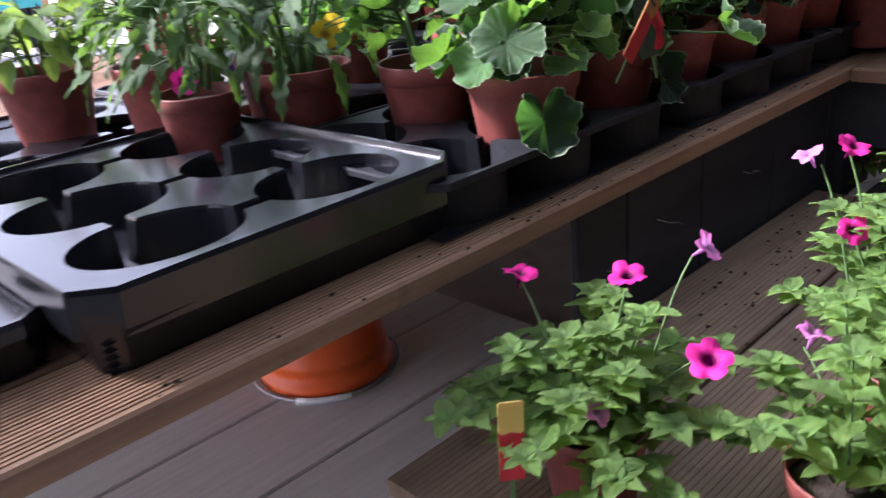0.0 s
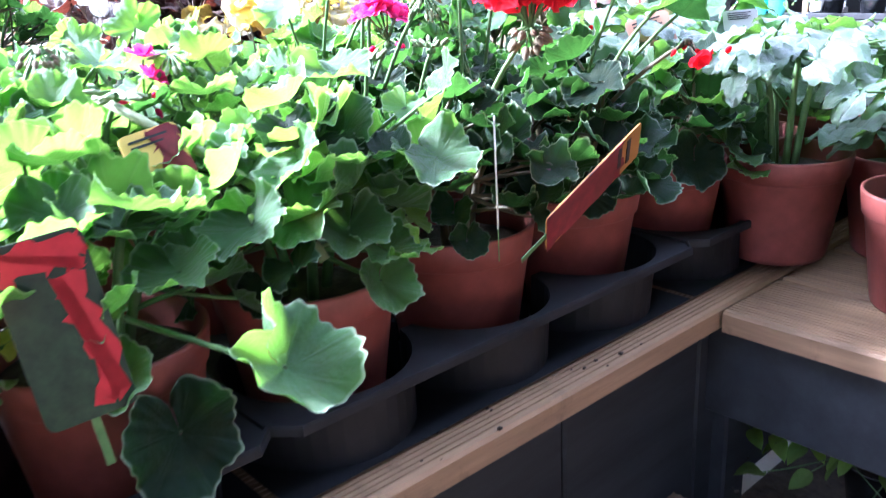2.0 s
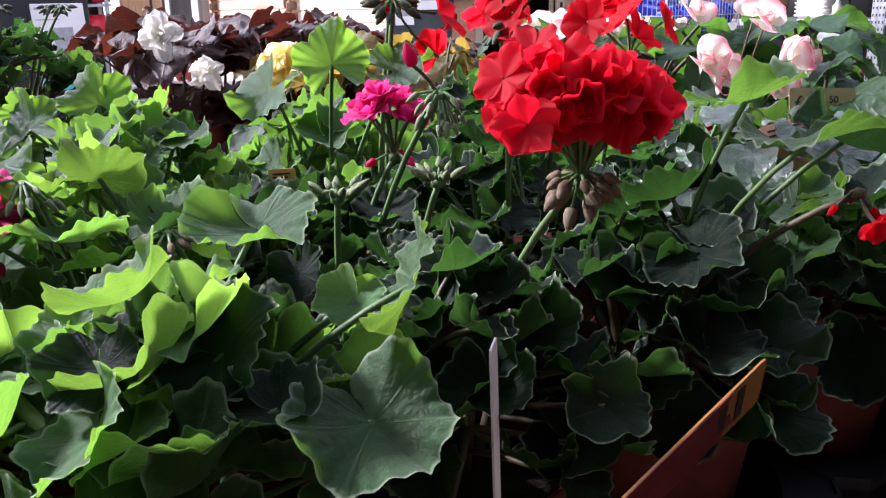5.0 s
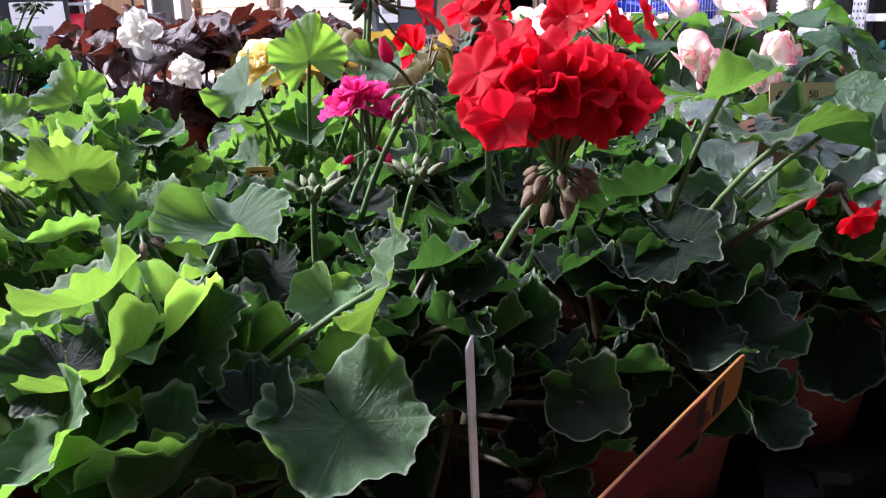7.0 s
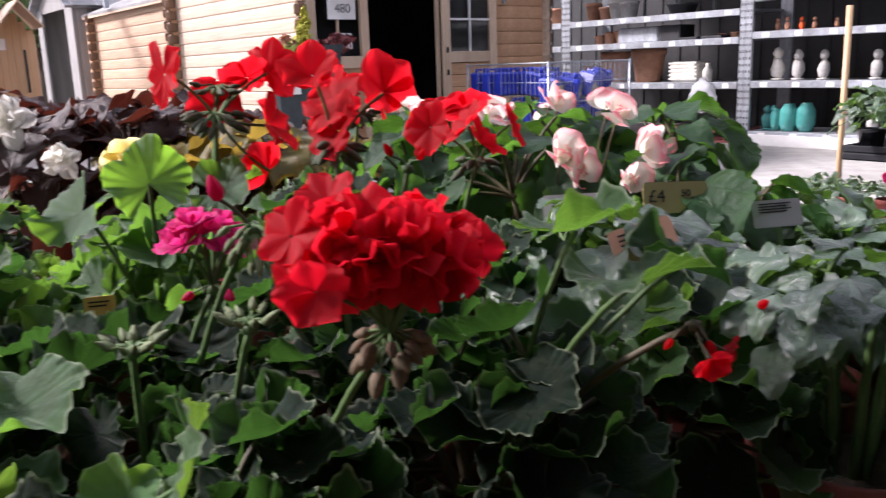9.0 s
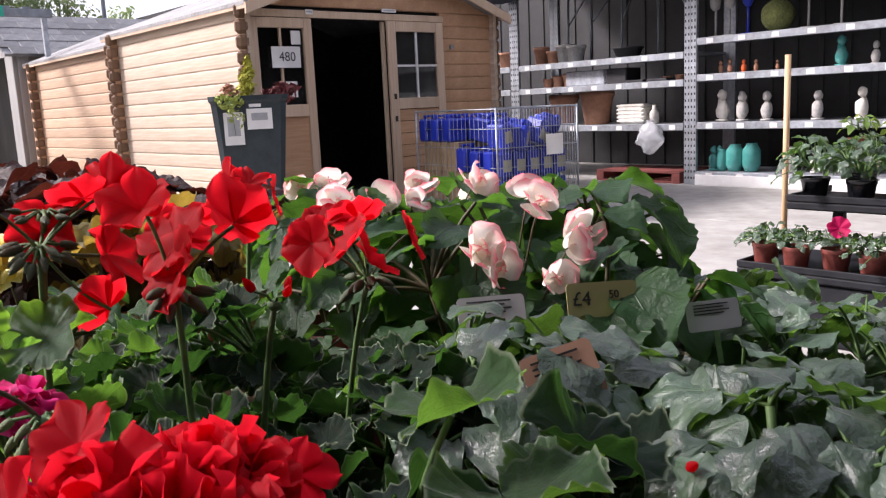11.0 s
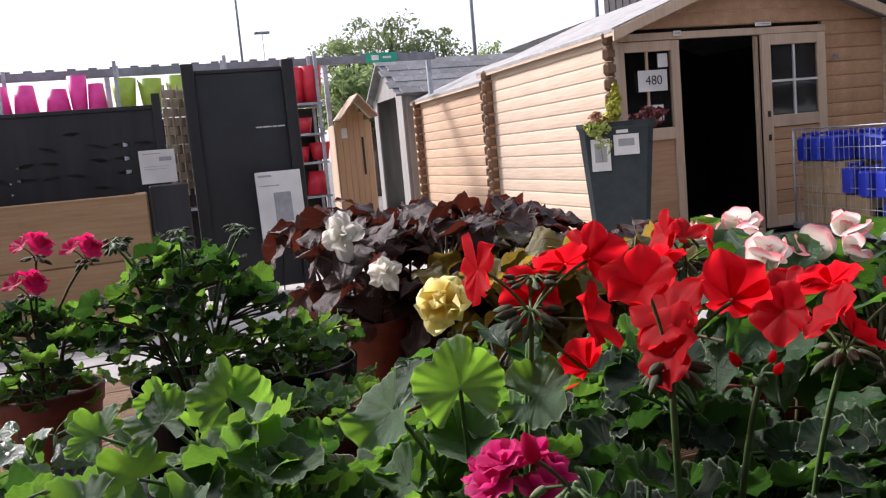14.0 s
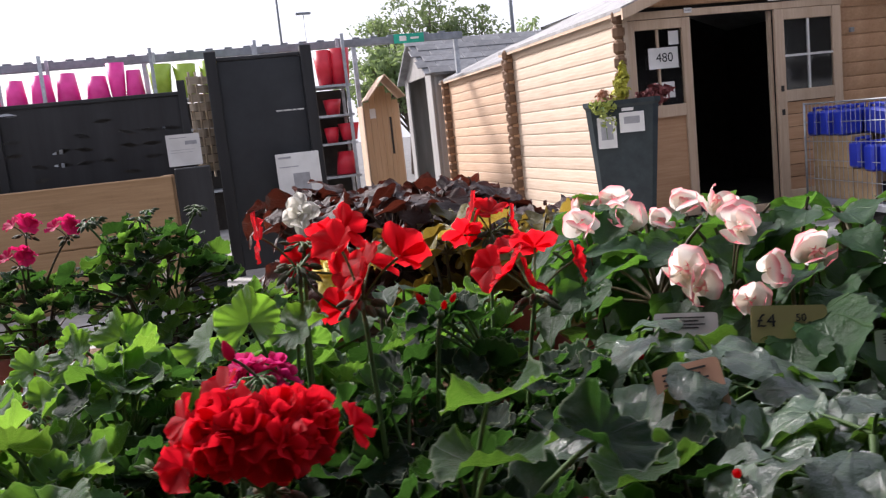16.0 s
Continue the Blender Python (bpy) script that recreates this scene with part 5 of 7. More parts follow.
# ---- far shelving with coloured pots, rail, sign, lamp posts ----
far = thing("pot_shelving", "steel shelving stacked with coloured plastic pots", "shelving", (-11.0, -1.5, 0))
for z in (0.55, 0.98, 1.34, 1.72):
    part("shelf", boxed(-0.5, 0.0, 0, 4.85, z - 0.03, z), M["galv"], far)
for y in (0.0, 1.2, 2.45, 3.7, 4.8):
    part("upright", boxed(-0.04, 0.0, y - 0.02, y + 0.02, 0, 2.35), M["galv"], far)
    part("upright", boxed(-0.5, -0.46, y - 0.02, y + 0.02, 0, 2.35), M["galv"], far)
part("backing", boxed(-0.55, -0.52, 0, 4.85, 0.0, 1.68), M["shade_and_iron"], far)
def tall_pot(y, z, r, h, mat, label, flip=False, x=-11.2):
    prof = [(r * 0.7, 0), (r, h), (r * 0.94, h), (r * 0.66, 0.02), (0, 0.02)]
    if flip:
        prof = [(r, 0), (r * 0.7, h), (0, h)]
    vessel("plastic_pot", prof, mat, label, "pot", (x, y, z), "coloured pots on the far shelving")
for y, r, h, f in ((-0.95, 0.14, 0.36, 1), (-0.64, 0.13, 0.38, 1), (-0.345, 0.145, 0.42, 1), (-0.06, 0.145, 0.42, 1), (0.28, 0.15, 0.36, 1), (0.51, 0.11, 0.50, 0), (0.71, 0.12, 0.40, 1)):
    tall_pot(y, 1.72, r, h, "pink_pot", "bright pink plastic pot on the far shelving", bool(f))
for y, r, h in ((1.02, 0.145, 0.44), (1.315, 0.14, 0.42), (1.62, 0.13, 0.44), (1.95, 0.12, 0.36)):
    tall_pot(y, 1.72, r, h, "green_pot", "lime green plastic pot on the far shelving")
for y, z, r, h in ((2.55, 1.98, 0.13, 0.12), (3.05, 1.72, 0.13, 0.45), (3.25, 1.72, 0.15, 0.46), (3.1, 1.34, 0.12, 0.2), (3.28, 1.0, 0.14, 0.22), (3.05, 0.98, 0.1, 0.2), (3.2, 0.56, 0.15, 0.3)):
    tall_pot(y, z if z != 1.98 else 1.72, r, h if z != 1.98 else 0.42, "red_pot", "red plastic pot on the far shelving", z == 0.56)
bar = thing("lattice_rail", "grey steel rail with bolted brackets above the yard", "rail", (-12.0, -4.0, 2.28))
part("beam", boxed(-0.05, 0.05, 0, 9.2, 0, 0.10, 0.006), M["rail"], bar)
rail_clip = mesh_of(boxed(-0.04, 0.04, 0, 0.1, 0, 0.025, 0.004), "clip", M["rail"])
for k in range(36):
    piece("clip", rail_clip, bar, pose(0, 0.1 + 0.25 * k, 0.1))
for y in (0.6, 3.0, 4.8, 6.6, 7.6, 9.1):
    part("post", boxed(-0.03, 0.03, y - 0.03, y + 0.03, -2.28, 0.0), M["galv"], bar)
exit_sign = thing("exit_sign", "small green exit sign on the rail", "sign", (-11.948, 4.4, 2.27))
part("plate", boxed(0, 0.02, -0.22, 0.22, 0, 0.13, 0.004), M["sign_green"], exit_sign)
part("symbol", boxed(0.021, 0.023, -0.14, -0.04, 0.03, 0.10), M["card"], exit_sign)
part("symbol", boxed(0.021, 0.023, 0.02, 0.14, 0.05, 0.08), M["card"], exit_sign)
for x, y, h, r in ((-25.0, 3.75, 11, 0.03), (-27.0, 11.6, 10, 0.06), (-40, 6.2, 7.0, 0.025), (-24.0, 14.6, 9, 0.06)):
    lp = thing("lamp_post", "slim grey steel lighting column", "lamp post", (x, y, 0), group="lighting columns in the car park")
    bm = bmesh.new()
    tube(bm, [(0, 0, 0), (0, 0, h * 0.5), (0, 0, h)], r * 1.4, r * 0.7, 8)
    part("column", bm, M["rail"], lp)
    part("lantern", boxed(-0.12, 0.12, -0.35, 0.35, h, h + 0.1, 0.02), M["rail"], lp)
roofline = thing("warehouse", "far grey warehouse with roof rails", "building", (-20, 13, 0))
part("wall", boxed(-8, 0, 0, 22, 0, 4.2), M["cladding"], roofline)
bm = bmesh.new()
for k in range(14):
    tube(bm, [(0, 0.3 + 1.5 * k, 4.2), (0, 0.3 + 1.5 * k, 5.1)], 0.04)
for z in (4.65, 5.1):
    tube(bm, [(0, 0.2, z), (0, 21, z)], 0.035)
part("roof_rail", bm, M["rail"], roofline)


# ---- trees ----
def tree(x, y, h, crown_r, seed, leaves=6000):
    t = thing("tree", "leafy green street tree beyond the yard", "tree", (x, y, 0), group="trees beyond the yard")
    r = random.Random(seed)
    bm = bmesh.new()
    tube(bm, [(0, 0, 0), (0.05, 0.02, h * 0.3), (0, 0.1, h * 0.62)], 0.16, 0.08, 8)
    cb = bmesh.new()
    n = 56
    for k in range(n):
        a, zz = r.uniform(0, 6.28), r.uniform(0.55, 0.98)
        rad = crown_r * (1 - abs(zz - 0.72) * 1.3) * r.uniform(0.3, 1.1)
        tip = Vector((math.cos(a) * rad, math.sin(a) * rad, h * zz))
        tube(bm, bent((0, 0.05, h * r.uniform(0.25, 0.55)), tip), 0.04, 0.01, 5)
        s = crown_r * r.uniform(0.22, 0.5)
        tuft(cb, tip, (s, s, s * 0.6), leaves // n, 0.10, r)
    part("trunk", bm, M["bark"], t)
    part("crown", cb, M["hazy_tree_leaf"], t)


tree(-29.5, 9.2, 5.7, 1.6, 3, 2600)
tree(-30.5, 7.7, 5.3, 1.3, 4, 1900)
tree(-29.0, 10.7, 5.4, 1.3, 9, 1900)
tree(-28.5, 12.6, 4.6, 0.8, 5, 700)
tree(-20.5, 6.3, 3.1, 1.5, 6, 3500)
tree(-21.0, 7.6, 3.0, 1.4, 7, 3000)


# ---- leaves and flowers, shared meshes ----
FRAME = Matrix()
def sheet_mesh(rows, name, mat, rim=None, closed=False):
    verts = [tuple(v) for row in rows for v in row]
    n, faces = len(rows[0]), []
    for i in range(len(rows) - 1):
        for k in range(n if closed else n - 1):
            a, b = i * n + k, i * n + (k + 1) % n
            faces.append((a, b, b + n, a + n))
    me = bpy.data.meshes.new(name)
    me.from_pydata(verts, [], faces)
    me.polygons.foreach_set("use_smooth", [True] * len(faces))
    if rim is not None:
        at = me.attributes.new("rim", "FLOAT", "POINT")
        at.data.foreach_set("value", [q for row in rim for q in row])
    me.materials.append(mat)
    return me


def geranium_leaf(seed, mat, cup=0.22, ruffle=0.09, gap=2, deep=0.0):
    """A round scalloped leaf, pleated along its seven veins, on a stalk at its notch; radius about 1."""
    r = random.Random(seed)
    ph = [r.uniform(0, 6.28) for _ in range(6)]
    skew = r.uniform(-0.1, 0.1)
    nt, rows = 126, []
    fold, wilt = r.uniform(-0.02, 0.22), r.uniform(0.05, 0.35)
    for s in (0.03, 0.16, 0.32, 0.5, 0.66, 0.8, 0.9, 0.96, 1.0):
        row = []
        for k in range(nt + 1):
            t = radians(-180 + gap) + radians(360 - 2 * gap) * k / nt
            lobe = deep * (math.sqrt(abs(math.cos(2.5 * t))) - 0.8) + (0.055 - 0.2 * deep) * math.cos(7 * t) + 0.022 * math.cos(21 * t + ph[5]) + 0.018 * math.sin(4 * t + ph[4])
            near = (math.pi - abs(t)) / radians(44)
            notch = 1.0 if near >= 1 else 0.28 + 0.72 * math.sqrt(1 - (1 - near) ** 2)
            rad = s * (1.0 + 0.04 * math.cos(t)) * (1 + lobe * s ** 4) * (1 + skew * math.sin(t)) * (1 + (notch - 1) * s)
            z = cup * s * s - 0.016 * math.cos(7 * t) * s * (1.25 - s)
            z += ruffle * s ** 3 * (math.sin(3 * t + ph[0]) + 0.6 * math.sin(5 * t + ph[1])) + 0.055 * s ** 4 * math.sin(8 * t + ph[2]) + 0.04 * s ** 5 * math.sin(21 * t + ph[1]) + 0.012 * math.sin(11 * s + ph[0]) * math.sin(7 * t + ph[2]) * s
            z += fold * abs(math.sin(t)) * s + 0.08 * s * s * math.sin(2 * t + ph[3]) - wilt * s ** 4 * max(0, math.cos(t + ph[4]))
            row.append((rad * math.cos(t), rad * math.sin(t), z))
        rows.append(row)
    return sheet_mesh(rows, "leaf", mat, [[s] * (nt + 1) for s in (0.03, 0.16, 0.32, 0.5, 0.66, 0.8, 0.9, 0.96, 1.0)])


def blade_leaf(seed, mat, width=0.42, cup=0.25, droop=0.3, teeth=0.0, lop=0.0, nu=9, nv=6, ripple=0.035):
    """A pointed leaf along +x from its stalk, length 1."""
    r = random.Random(seed)
    ph = [r.uniform(0, 6.28) for _ in range(3)]
    rows = []
    for i in range(nu + 1):
        u = i / nu
        w = width * (math.sin(math.pi * min(1, u * 0.97 + 0.03) ** 0.75)) ** 0.8 * (1 + teeth * (1 if i % 2 else -1))
        row = []
        for k in range(nv + 1):
            v = -1 + 2 * k / nv
            side = 1 + lop * v
            z = cup * w * abs(v) ** 1.5 - droop * u * u + ripple * math.sin(9 * u + ph[0] + 2 * v) * abs(v) + 0.5 * ripple * math.sin(17 * u + ph[1] - 5 * v) * abs(v) - 0.05 * (1 - abs(v)) * w
            row.append((u - 0.12 * abs(v) * lop, v * w * side, z))
        rows.append(row)
    return sheet_mesh(rows, "leaf", mat)


def petal_rows(r, length, width, curl, wave, base=0.08, nu=8, nv=8, heart=0.1):
    rows, rims = [], []
    ph = r.uniform(0, 6.28)
    for i in range(nu + 1):
        u = i / nu
        w = width * (base + (1 - base) * math.sin(math.pi * 0.5 * min(1, u * 1.25)) ** 1.2) * (1 if u < 0.85 else 0.86)
        if 0.1 < base < 0.2:  # a broad fan with a round end
            w = width * (base + (1 - base) * math.sin(math.pi * 0.5 * min(1, u * 1.35)) ** 1.1) * math.sqrt(1 - 0.8 * (max(0.0, u - 0.62) / 0.38) ** 2)
        if base > 0.2:  # a round shell-like petal
            w = width * (base * (1 - u) + math.sqrt(max(0.0, 1 - ((u - 0.52) / 0.5) ** 2)) * (0.4 + 0.6 * u))
        row, rim = [], []
        for k in range(nv + 1):
            v = -1 + 2 * k / nv
            x = length * (u - heart * (1 - abs(v)) * u ** 3 * 0.4 - 0.14 * v * v * u)
            z = curl * u * u * length + wave * length * u * math.sin(4 * v + ph) + 0.12 * width * v * v * u
            row.append((x, v * w, z))
            rim.append(max(u, 0.0) * (0.86 + 0.14 * abs(v)))
        rows.append(row)
        rims.append(rim)
    return rows, rims


def flower_mesh(name, mat, whorls, seed, ruffle=0.06, base=0.08):
    """Whorls of petals: (count, length, width, lift in degrees, curl)."""
    r = random.Random(seed)
    verts, faces, rim = [], [], []
    for count, length, width, lift, curl in whorls:
        start = r.uniform(0, 6.28)
        for k in range(count):
            a = start + 2 * math.pi * k / count + r.uniform(-0.15, 0.15)
            rows, rims = petal_rows(r, length * r.uniform(0.88, 1.1), width * r.uniform(0.88, 1.1), curl * r.uniform(0.5, 1.4), ruffle, base)
            m = Matrix.Rotation(a, 4, "Z") @ Matrix.Rotation(-radians(lift + r.uniform(-9, 9)), 4, "Y") @ Matrix.Translation((0.03, 0, 0))
            o, n = len(verts), len(rows[0])
            verts += [tuple(m @ Vector(p)) for row in rows for p in row]
            rim += [q for row in rims for q in row]
            faces += [(o + i * n + q, o + i * n + q + 1, o + (i + 1) * n + q + 1, o + (i + 1) * n + q) for i in range(len(rows) - 1) for q in range(n - 1)]
    me = bpy.data.meshes.new(name)
    me.from_pydata(verts, [], faces)
    me.polygons.foreach_set("use_smooth", [True] * len(faces))
    at = me.attributes.new("rim", "FLOAT", "POINT")
    at.data.foreach_set("value", rim)
    me.materials.append(mat)
    return me


LEAVES = {}
for key in ("geranium", "geranium_pale_lit", "geranium_shaded", "yellowed_leaf"):
    LEAVES[key] = [geranium_leaf(s, M[key], random.Random(s).uniform(0.12, 0.6), random.Random(s + 9).uniform(0.13, 0.26)) for s in range(8)]
LEAVES["frill"] = [geranium_leaf(s + 40, M["geranium_shaded"], 0.5, 0.22) for s in range(5)]
LEAVES["lime"] = [geranium_leaf(s + 80, M["fan_leaf"], 0.25, 0.14, 40, 0.5) for s in range(2)]
LEAVES["bright"] = [geranium_leaf(s + 60, M["fan_leaf"], 0.28, 0.2, 30, 0.22) for s in range(3)]
# Pale, plain and darkened leaves together imitate lit tops and shaded gaps
LEAVES["mixed"] = LEAVES["geranium_pale_lit"][:4] + LEAVES["geranium"][:6] + LEAVES["geranium_shaded"][2:5]
# Mostly the darkened leaf copy, for plants standing in shade
LEAVES["shaded"] = LEAVES["geranium_shaded"][:6] + LEAVES["geranium"][:3]
LEAVES["begonia"] = [blade_leaf(s, M["begonia_leaf"], 0.46, 0.3, 0.3, 0.05, 0.25, 14, 8, 0.05) for s in range(5)]
LEAVES["bronze"] = [blade_leaf(s + 20, M["bronze_leaf"], 0.46, (-0.3, 0.1, 0.3, -0.15)[s % 4], 0.2 + 0.13 * (s % 3), 0.025, 0.3, 20, 8, 0.065) for s in range(8)]
LEAVES["olive"] = [blade_leaf(s + 30, M["olive_leaf"], 0.46, (-0.2, 0.2, 0.3)[s % 3], 0.3, 0.03, 0.3, 18, 8, 0.1) for s in range(5)]
LEAVES["impatiens"] = [blade_leaf(s, M["impatiens_leaf"], 0.46, -0.22 + 0.16 * (s % 4), 0.42, 0.035, 0, 12, 6, 0.075) for s in range(6)]
LEAVES["petunia"] = [blade_leaf(s, M["petunia_leaf"], 0.31, 0.3, 0.3) for s in range(5)]
LEAVES["feather"] = [blade_leaf(s, M["feather_leaf"], 0.14, 0.2, 0.3, 0.25) for s in range(4)]

FLOWERS = {
    "red": [flower_mesh("flower", M["red_petal"], ((5, 1.1, 0.47 + 0.05 * (s % 3), 8 + 7 * s, -0.1),), s, 0.08, 0.15) for s in range(5)],
    "double_red": [flower_mesh("flower", M["crimson_petal"], ((5, 1.1, 0.6, 14, -0.06), (4, 0.9, 0.5, 50, 0.2)), s, 0.16) for s in range(5)],
    "crimson_single": [flower_mesh("flower", M["crimson_petal"], ((5, 1.15, 0.55, 18 + 6 * s, -0.08),), s + 3, 0.09, 0.15) for s in range(3)],
    "magenta": [flower_mesh("flower", M["magenta_petal"], ((5, 1.0, 0.5, 18, -0.05), (4, 0.75, 0.42, 45, 0.15)), s, 0.1) for s in range(3)],
    "cerise": [flower_mesh("flower", M["cerise_petal"], ((5, 1.0, 0.48, 20, 0.0),), s, 0.08) for s in range(3)],
    "pink": [flower_mesh("flower", M["pink_petal"], ((2, 1.05, 0.8, 6 + 8 * s, 0.3), (2, 0.95, 0.75, 32 + 4 * s, 0.35), (3, 0.55, 0.42, 64, 0.3)), s, 0.02, 0.3) for s in range(4)],
    "white": [flower_mesh("flower", M["white_petal"], ((4, 1.15, 0.55, -4, -0.2), (4, 0.9, 0.5, 24, -0.05), (2, 0.6, 0.4, 50, 0.2)), s, 0.19, 0.3) for s in range(3)],
    "yellow": [flower_mesh("flower", M["yellow_petal"], ((6, 1.0, 0.6, 8, 0.1), (5, 0.85, 0.55, 28, 0.1), (3, 0.6, 0.42, 55, 0.3)), s, 0.17, 0.3) for s in range(2)],
    "pansy": [flower_mesh("flower", M["pansy_petal"], ((5, 1.0, 0.6, 8, -0.05),), s, 0.05) for s in range(2)],
}


def petunia_flower(seed, mat):
    r = random.Random(seed)
    rows, rims = [], []
    for s, (rad, z) in enumerate(((0.07, -1.0), (0.10, -0.7), (0.16, -0.35), (0.24, -0.12), (0.5, 0.02), (0.8, 0.06), (1.0, 0.02))):
        row, rim = [], []
        for k in range(31):
            a = 2 * math.pi * k / 30
            f = max(0, s - 3) / 3
            cut = 1 - 0.26 * f * (1 - abs(math.cos(2.5 * a))) ** 1.5
            row.append((rad * math.cos(a) * cut, rad * math.sin(a) * cut * 0.94, z + f * 0.16 * math.sin(2 * a + seed) + f * 0.09 * math.sin(5 * a + seed) + f * 0.05 * math.sin(11 * a)))
            rim.append(max(0, rad - 0.12))
        rows.append(row)
        rims.append(rim)
    return sheet_mesh(rows, "flower", mat, rims)


FLOWERS["petunia"] = [petunia_flower(s, M["petunia_petal"]) for s in range(3)]
FLOWERS["petunia_pale"] = [petunia_flower(s + 5, M["petunia_back"]) for s in range(2)]
bm = bmesh.new()
lathe(bm, ((0.0, 0.0), (0.3, 0.1), (0.36, 0.45), (0.32, 0.9), (0.16, 1.4), (0.0, 1.65)), 8)
BUD = mesh_of(bm, "bud", M["bud"])
bm = bmesh.new()
lathe(bm, ((0.0, 0.0), (0.3, 0.1), (0.36, 0.45), (0.32, 0.9), (0.16, 1.4), (0.0, 1.65)), 8)
BUD_DARK = mesh_of(bm, "bud", M["dark_bud"])
bm = bmesh.new()
lathe(bm, ((0.0, 0.0), (0.34, 0.12), (0.42, 0.5), (0.34, 0.95), (0.16, 1.3), (0.0, 1.45)), 8)
BUD_BROWN = mesh_of(bm, "bud", M["brown_bud"])
bm = bmesh.new()
lathe(bm, ((0.0, 0.0), (0.34, 0.15), (0.5, 0.6), (0.42, 1.1), (0.2, 1.6), (0.0, 1.8)), 10)
BUD_PINK = mesh_of(bm, "bud", M["cerise_petal"])
bm = bmesh.new()
lathe(bm, ((0.0, 0.0), (0.34, 0.15), (0.5, 0.6), (0.42, 1.1), (0.2, 1.6), (0.0, 1.8)), 10)
BUD_RED = mesh_of(bm, "bud", M["red_petal"])


def pot_mesh(r, h, mat, n=32):
    bm = bmesh.new()
    lathe(bm, ((r * 0.70, 0.0), (r * 0.74, 0.006), (r * 0.92, h * 0.78), (r * 0.935, h * 0.79), (r * 0.96, h * 0.80), (r, h - 0.003), (r * 0.995, h), (r * 0.96, h), (r * 0.95, h - 0.003), (r * 0.9, h * 0.75), (r * 0.7, 0.01), (0.0, 0.01)), n)
    return mesh_of(bm, "pot", mat)


POTS = {"terracotta": pot_mesh(0.088, 0.145, M["terracotta"]), "black": pot_mesh(0.088, 0.14, M["black_plastic"]), "purple": pot_mesh(0.088, 0.15, M["purple_plastic"])}
bm = bmesh.new()
lathe(bm, ((0.0795, 0.118), (0.06, 0.123), (0.035, 0.12), (0.0, 0.124)), 24)
SOIL = mesh_of(bm, "soil", M["soil"])


def potted(name, label, category, x, y, z, pot="terracotta", group="", scale=1.0, turn=0.0, lean=0.0):
    t = thing(name, label, category, (x, y, z), turn, group)
    if lean:
        t.matrix_world = pose(x, y, z, lean, 0, turn)
    s = Matrix.Scale(scale, 4)
    piece("pot", POTS[pot], t, s)
    piece("soil", SOIL, t, s)
    return t


def crown(t, kind, seed, n, spread, low, top, size, stem="stem", centre=(0, 0), flat=0.7, stalk=0.0022, tilt=0.55, jit=0.35, roots=4, old=0, hang=0, lean_in=0.0):
    """Leaves on stalks round a few main stems, in a domed crown; hang: leaves that spill over the pot's rim."""
    r = random.Random(seed)
    if kind in ("geranium", "geranium_pale_lit", "mixed", "geranium_shaded", "shaded", "frill"):
        jit, tilt, n, size, lean_in = min(jit, 0.4), 0.3, int(0.86 * n), size * 1.0, 0.38
    single = kind in ("geranium", "geranium_shaded", "mixed", "frill") and hang
    bm = bmesh.new()
    nodes = []
    for k in range(roots):
        a = 2 * math.pi * k / roots + r.uniform(-0.5, 0.5)
        foot = Vector((0.02 * math.cos(a), 0.02 * math.sin(a), 0.118))
        head = Vector((centre[0] + spread * 0.4 * math.cos(a), centre[1] + spread * 0.4 * math.sin(a), low + (top - low) * r.uniform(0.35, 0.6)))
        tube(bm, bent(foot, head, 4), 0.0055, 0.0035, 6)
        if single:
            part("stem", bm, M[stem], t)
            bm = bmesh.new()
        nodes += [foot.lerp(head, q) for q in (0.55, 0.8, 1.0)]
    for i in range(n + hang):
        f = (i + 0.5) / n
        rad = spread * math.sqrt(min(f, 1)) * r.uniform(0.8, 1.1)
        a = 2.39996 * i + r.uniform(-0.3, 0.3)
        d = Vector((math.cos(a), math.sin(a), 0))
        z = top - (top - low) * (rad / spread) ** 2 * flat * r.uniform(0.6, 1.1) - (top - low) * r.uniform(0, 0.3)
        nrm = Vector((d.x * tilt * rad / spread + r.gauss(0, jit), d.y * tilt * rad / spread + r.gauss(0, jit), 1.0)) + Vector((SUN_FROM.x, SUN_FROM.y, 0)) * lean_in
        tip = d + Vector((r.gauss(0, 0.3), r.gauss(0, 0.3), -0.1))
        if i >= n:
            a = 2 * math.pi * (i - n) / hang + r.uniform(-0.3, 0.3)
            d = Vector((math.cos(a), math.sin(a), 0))
            rad, z = r.uniform(0.095, 0.115), r.uniform(0.15, 0.18)
            nrm = d * r.uniform(0.7, 1.5) + Vector((r.gauss(0, 0.2), r.gauss(0, 0.2), 0.7))
            tip = d * 0.5 + Vector((0, 0, -0.8))
        p = Vector((centre[0] + d.x * rad, centre[1] + d.y * rad, z))
        node = min(nodes, key=lambda q: (q - p).length + (0.3 if q.z > p.z else 0))
        tube(bm, bent(node, p, 4), stalk * 1.2, stalk * 0.8, 5, False)
        if single:
            part("leaf_stalk", bm, M[stem], t)
            bm = bmesh.new()
        me = r.choice(LEAVES["yellowed_leaf"] if old and n - old <= i < n else LEAVES[kind])
        piece("leaf", me, t, facing(p, nrm, tip, size * r.uniform(0.62, 1.12)))
    if single:
        bm.free()
    else:
        tagged(part("stalk", bm, M[stem], t), kind="stuff")


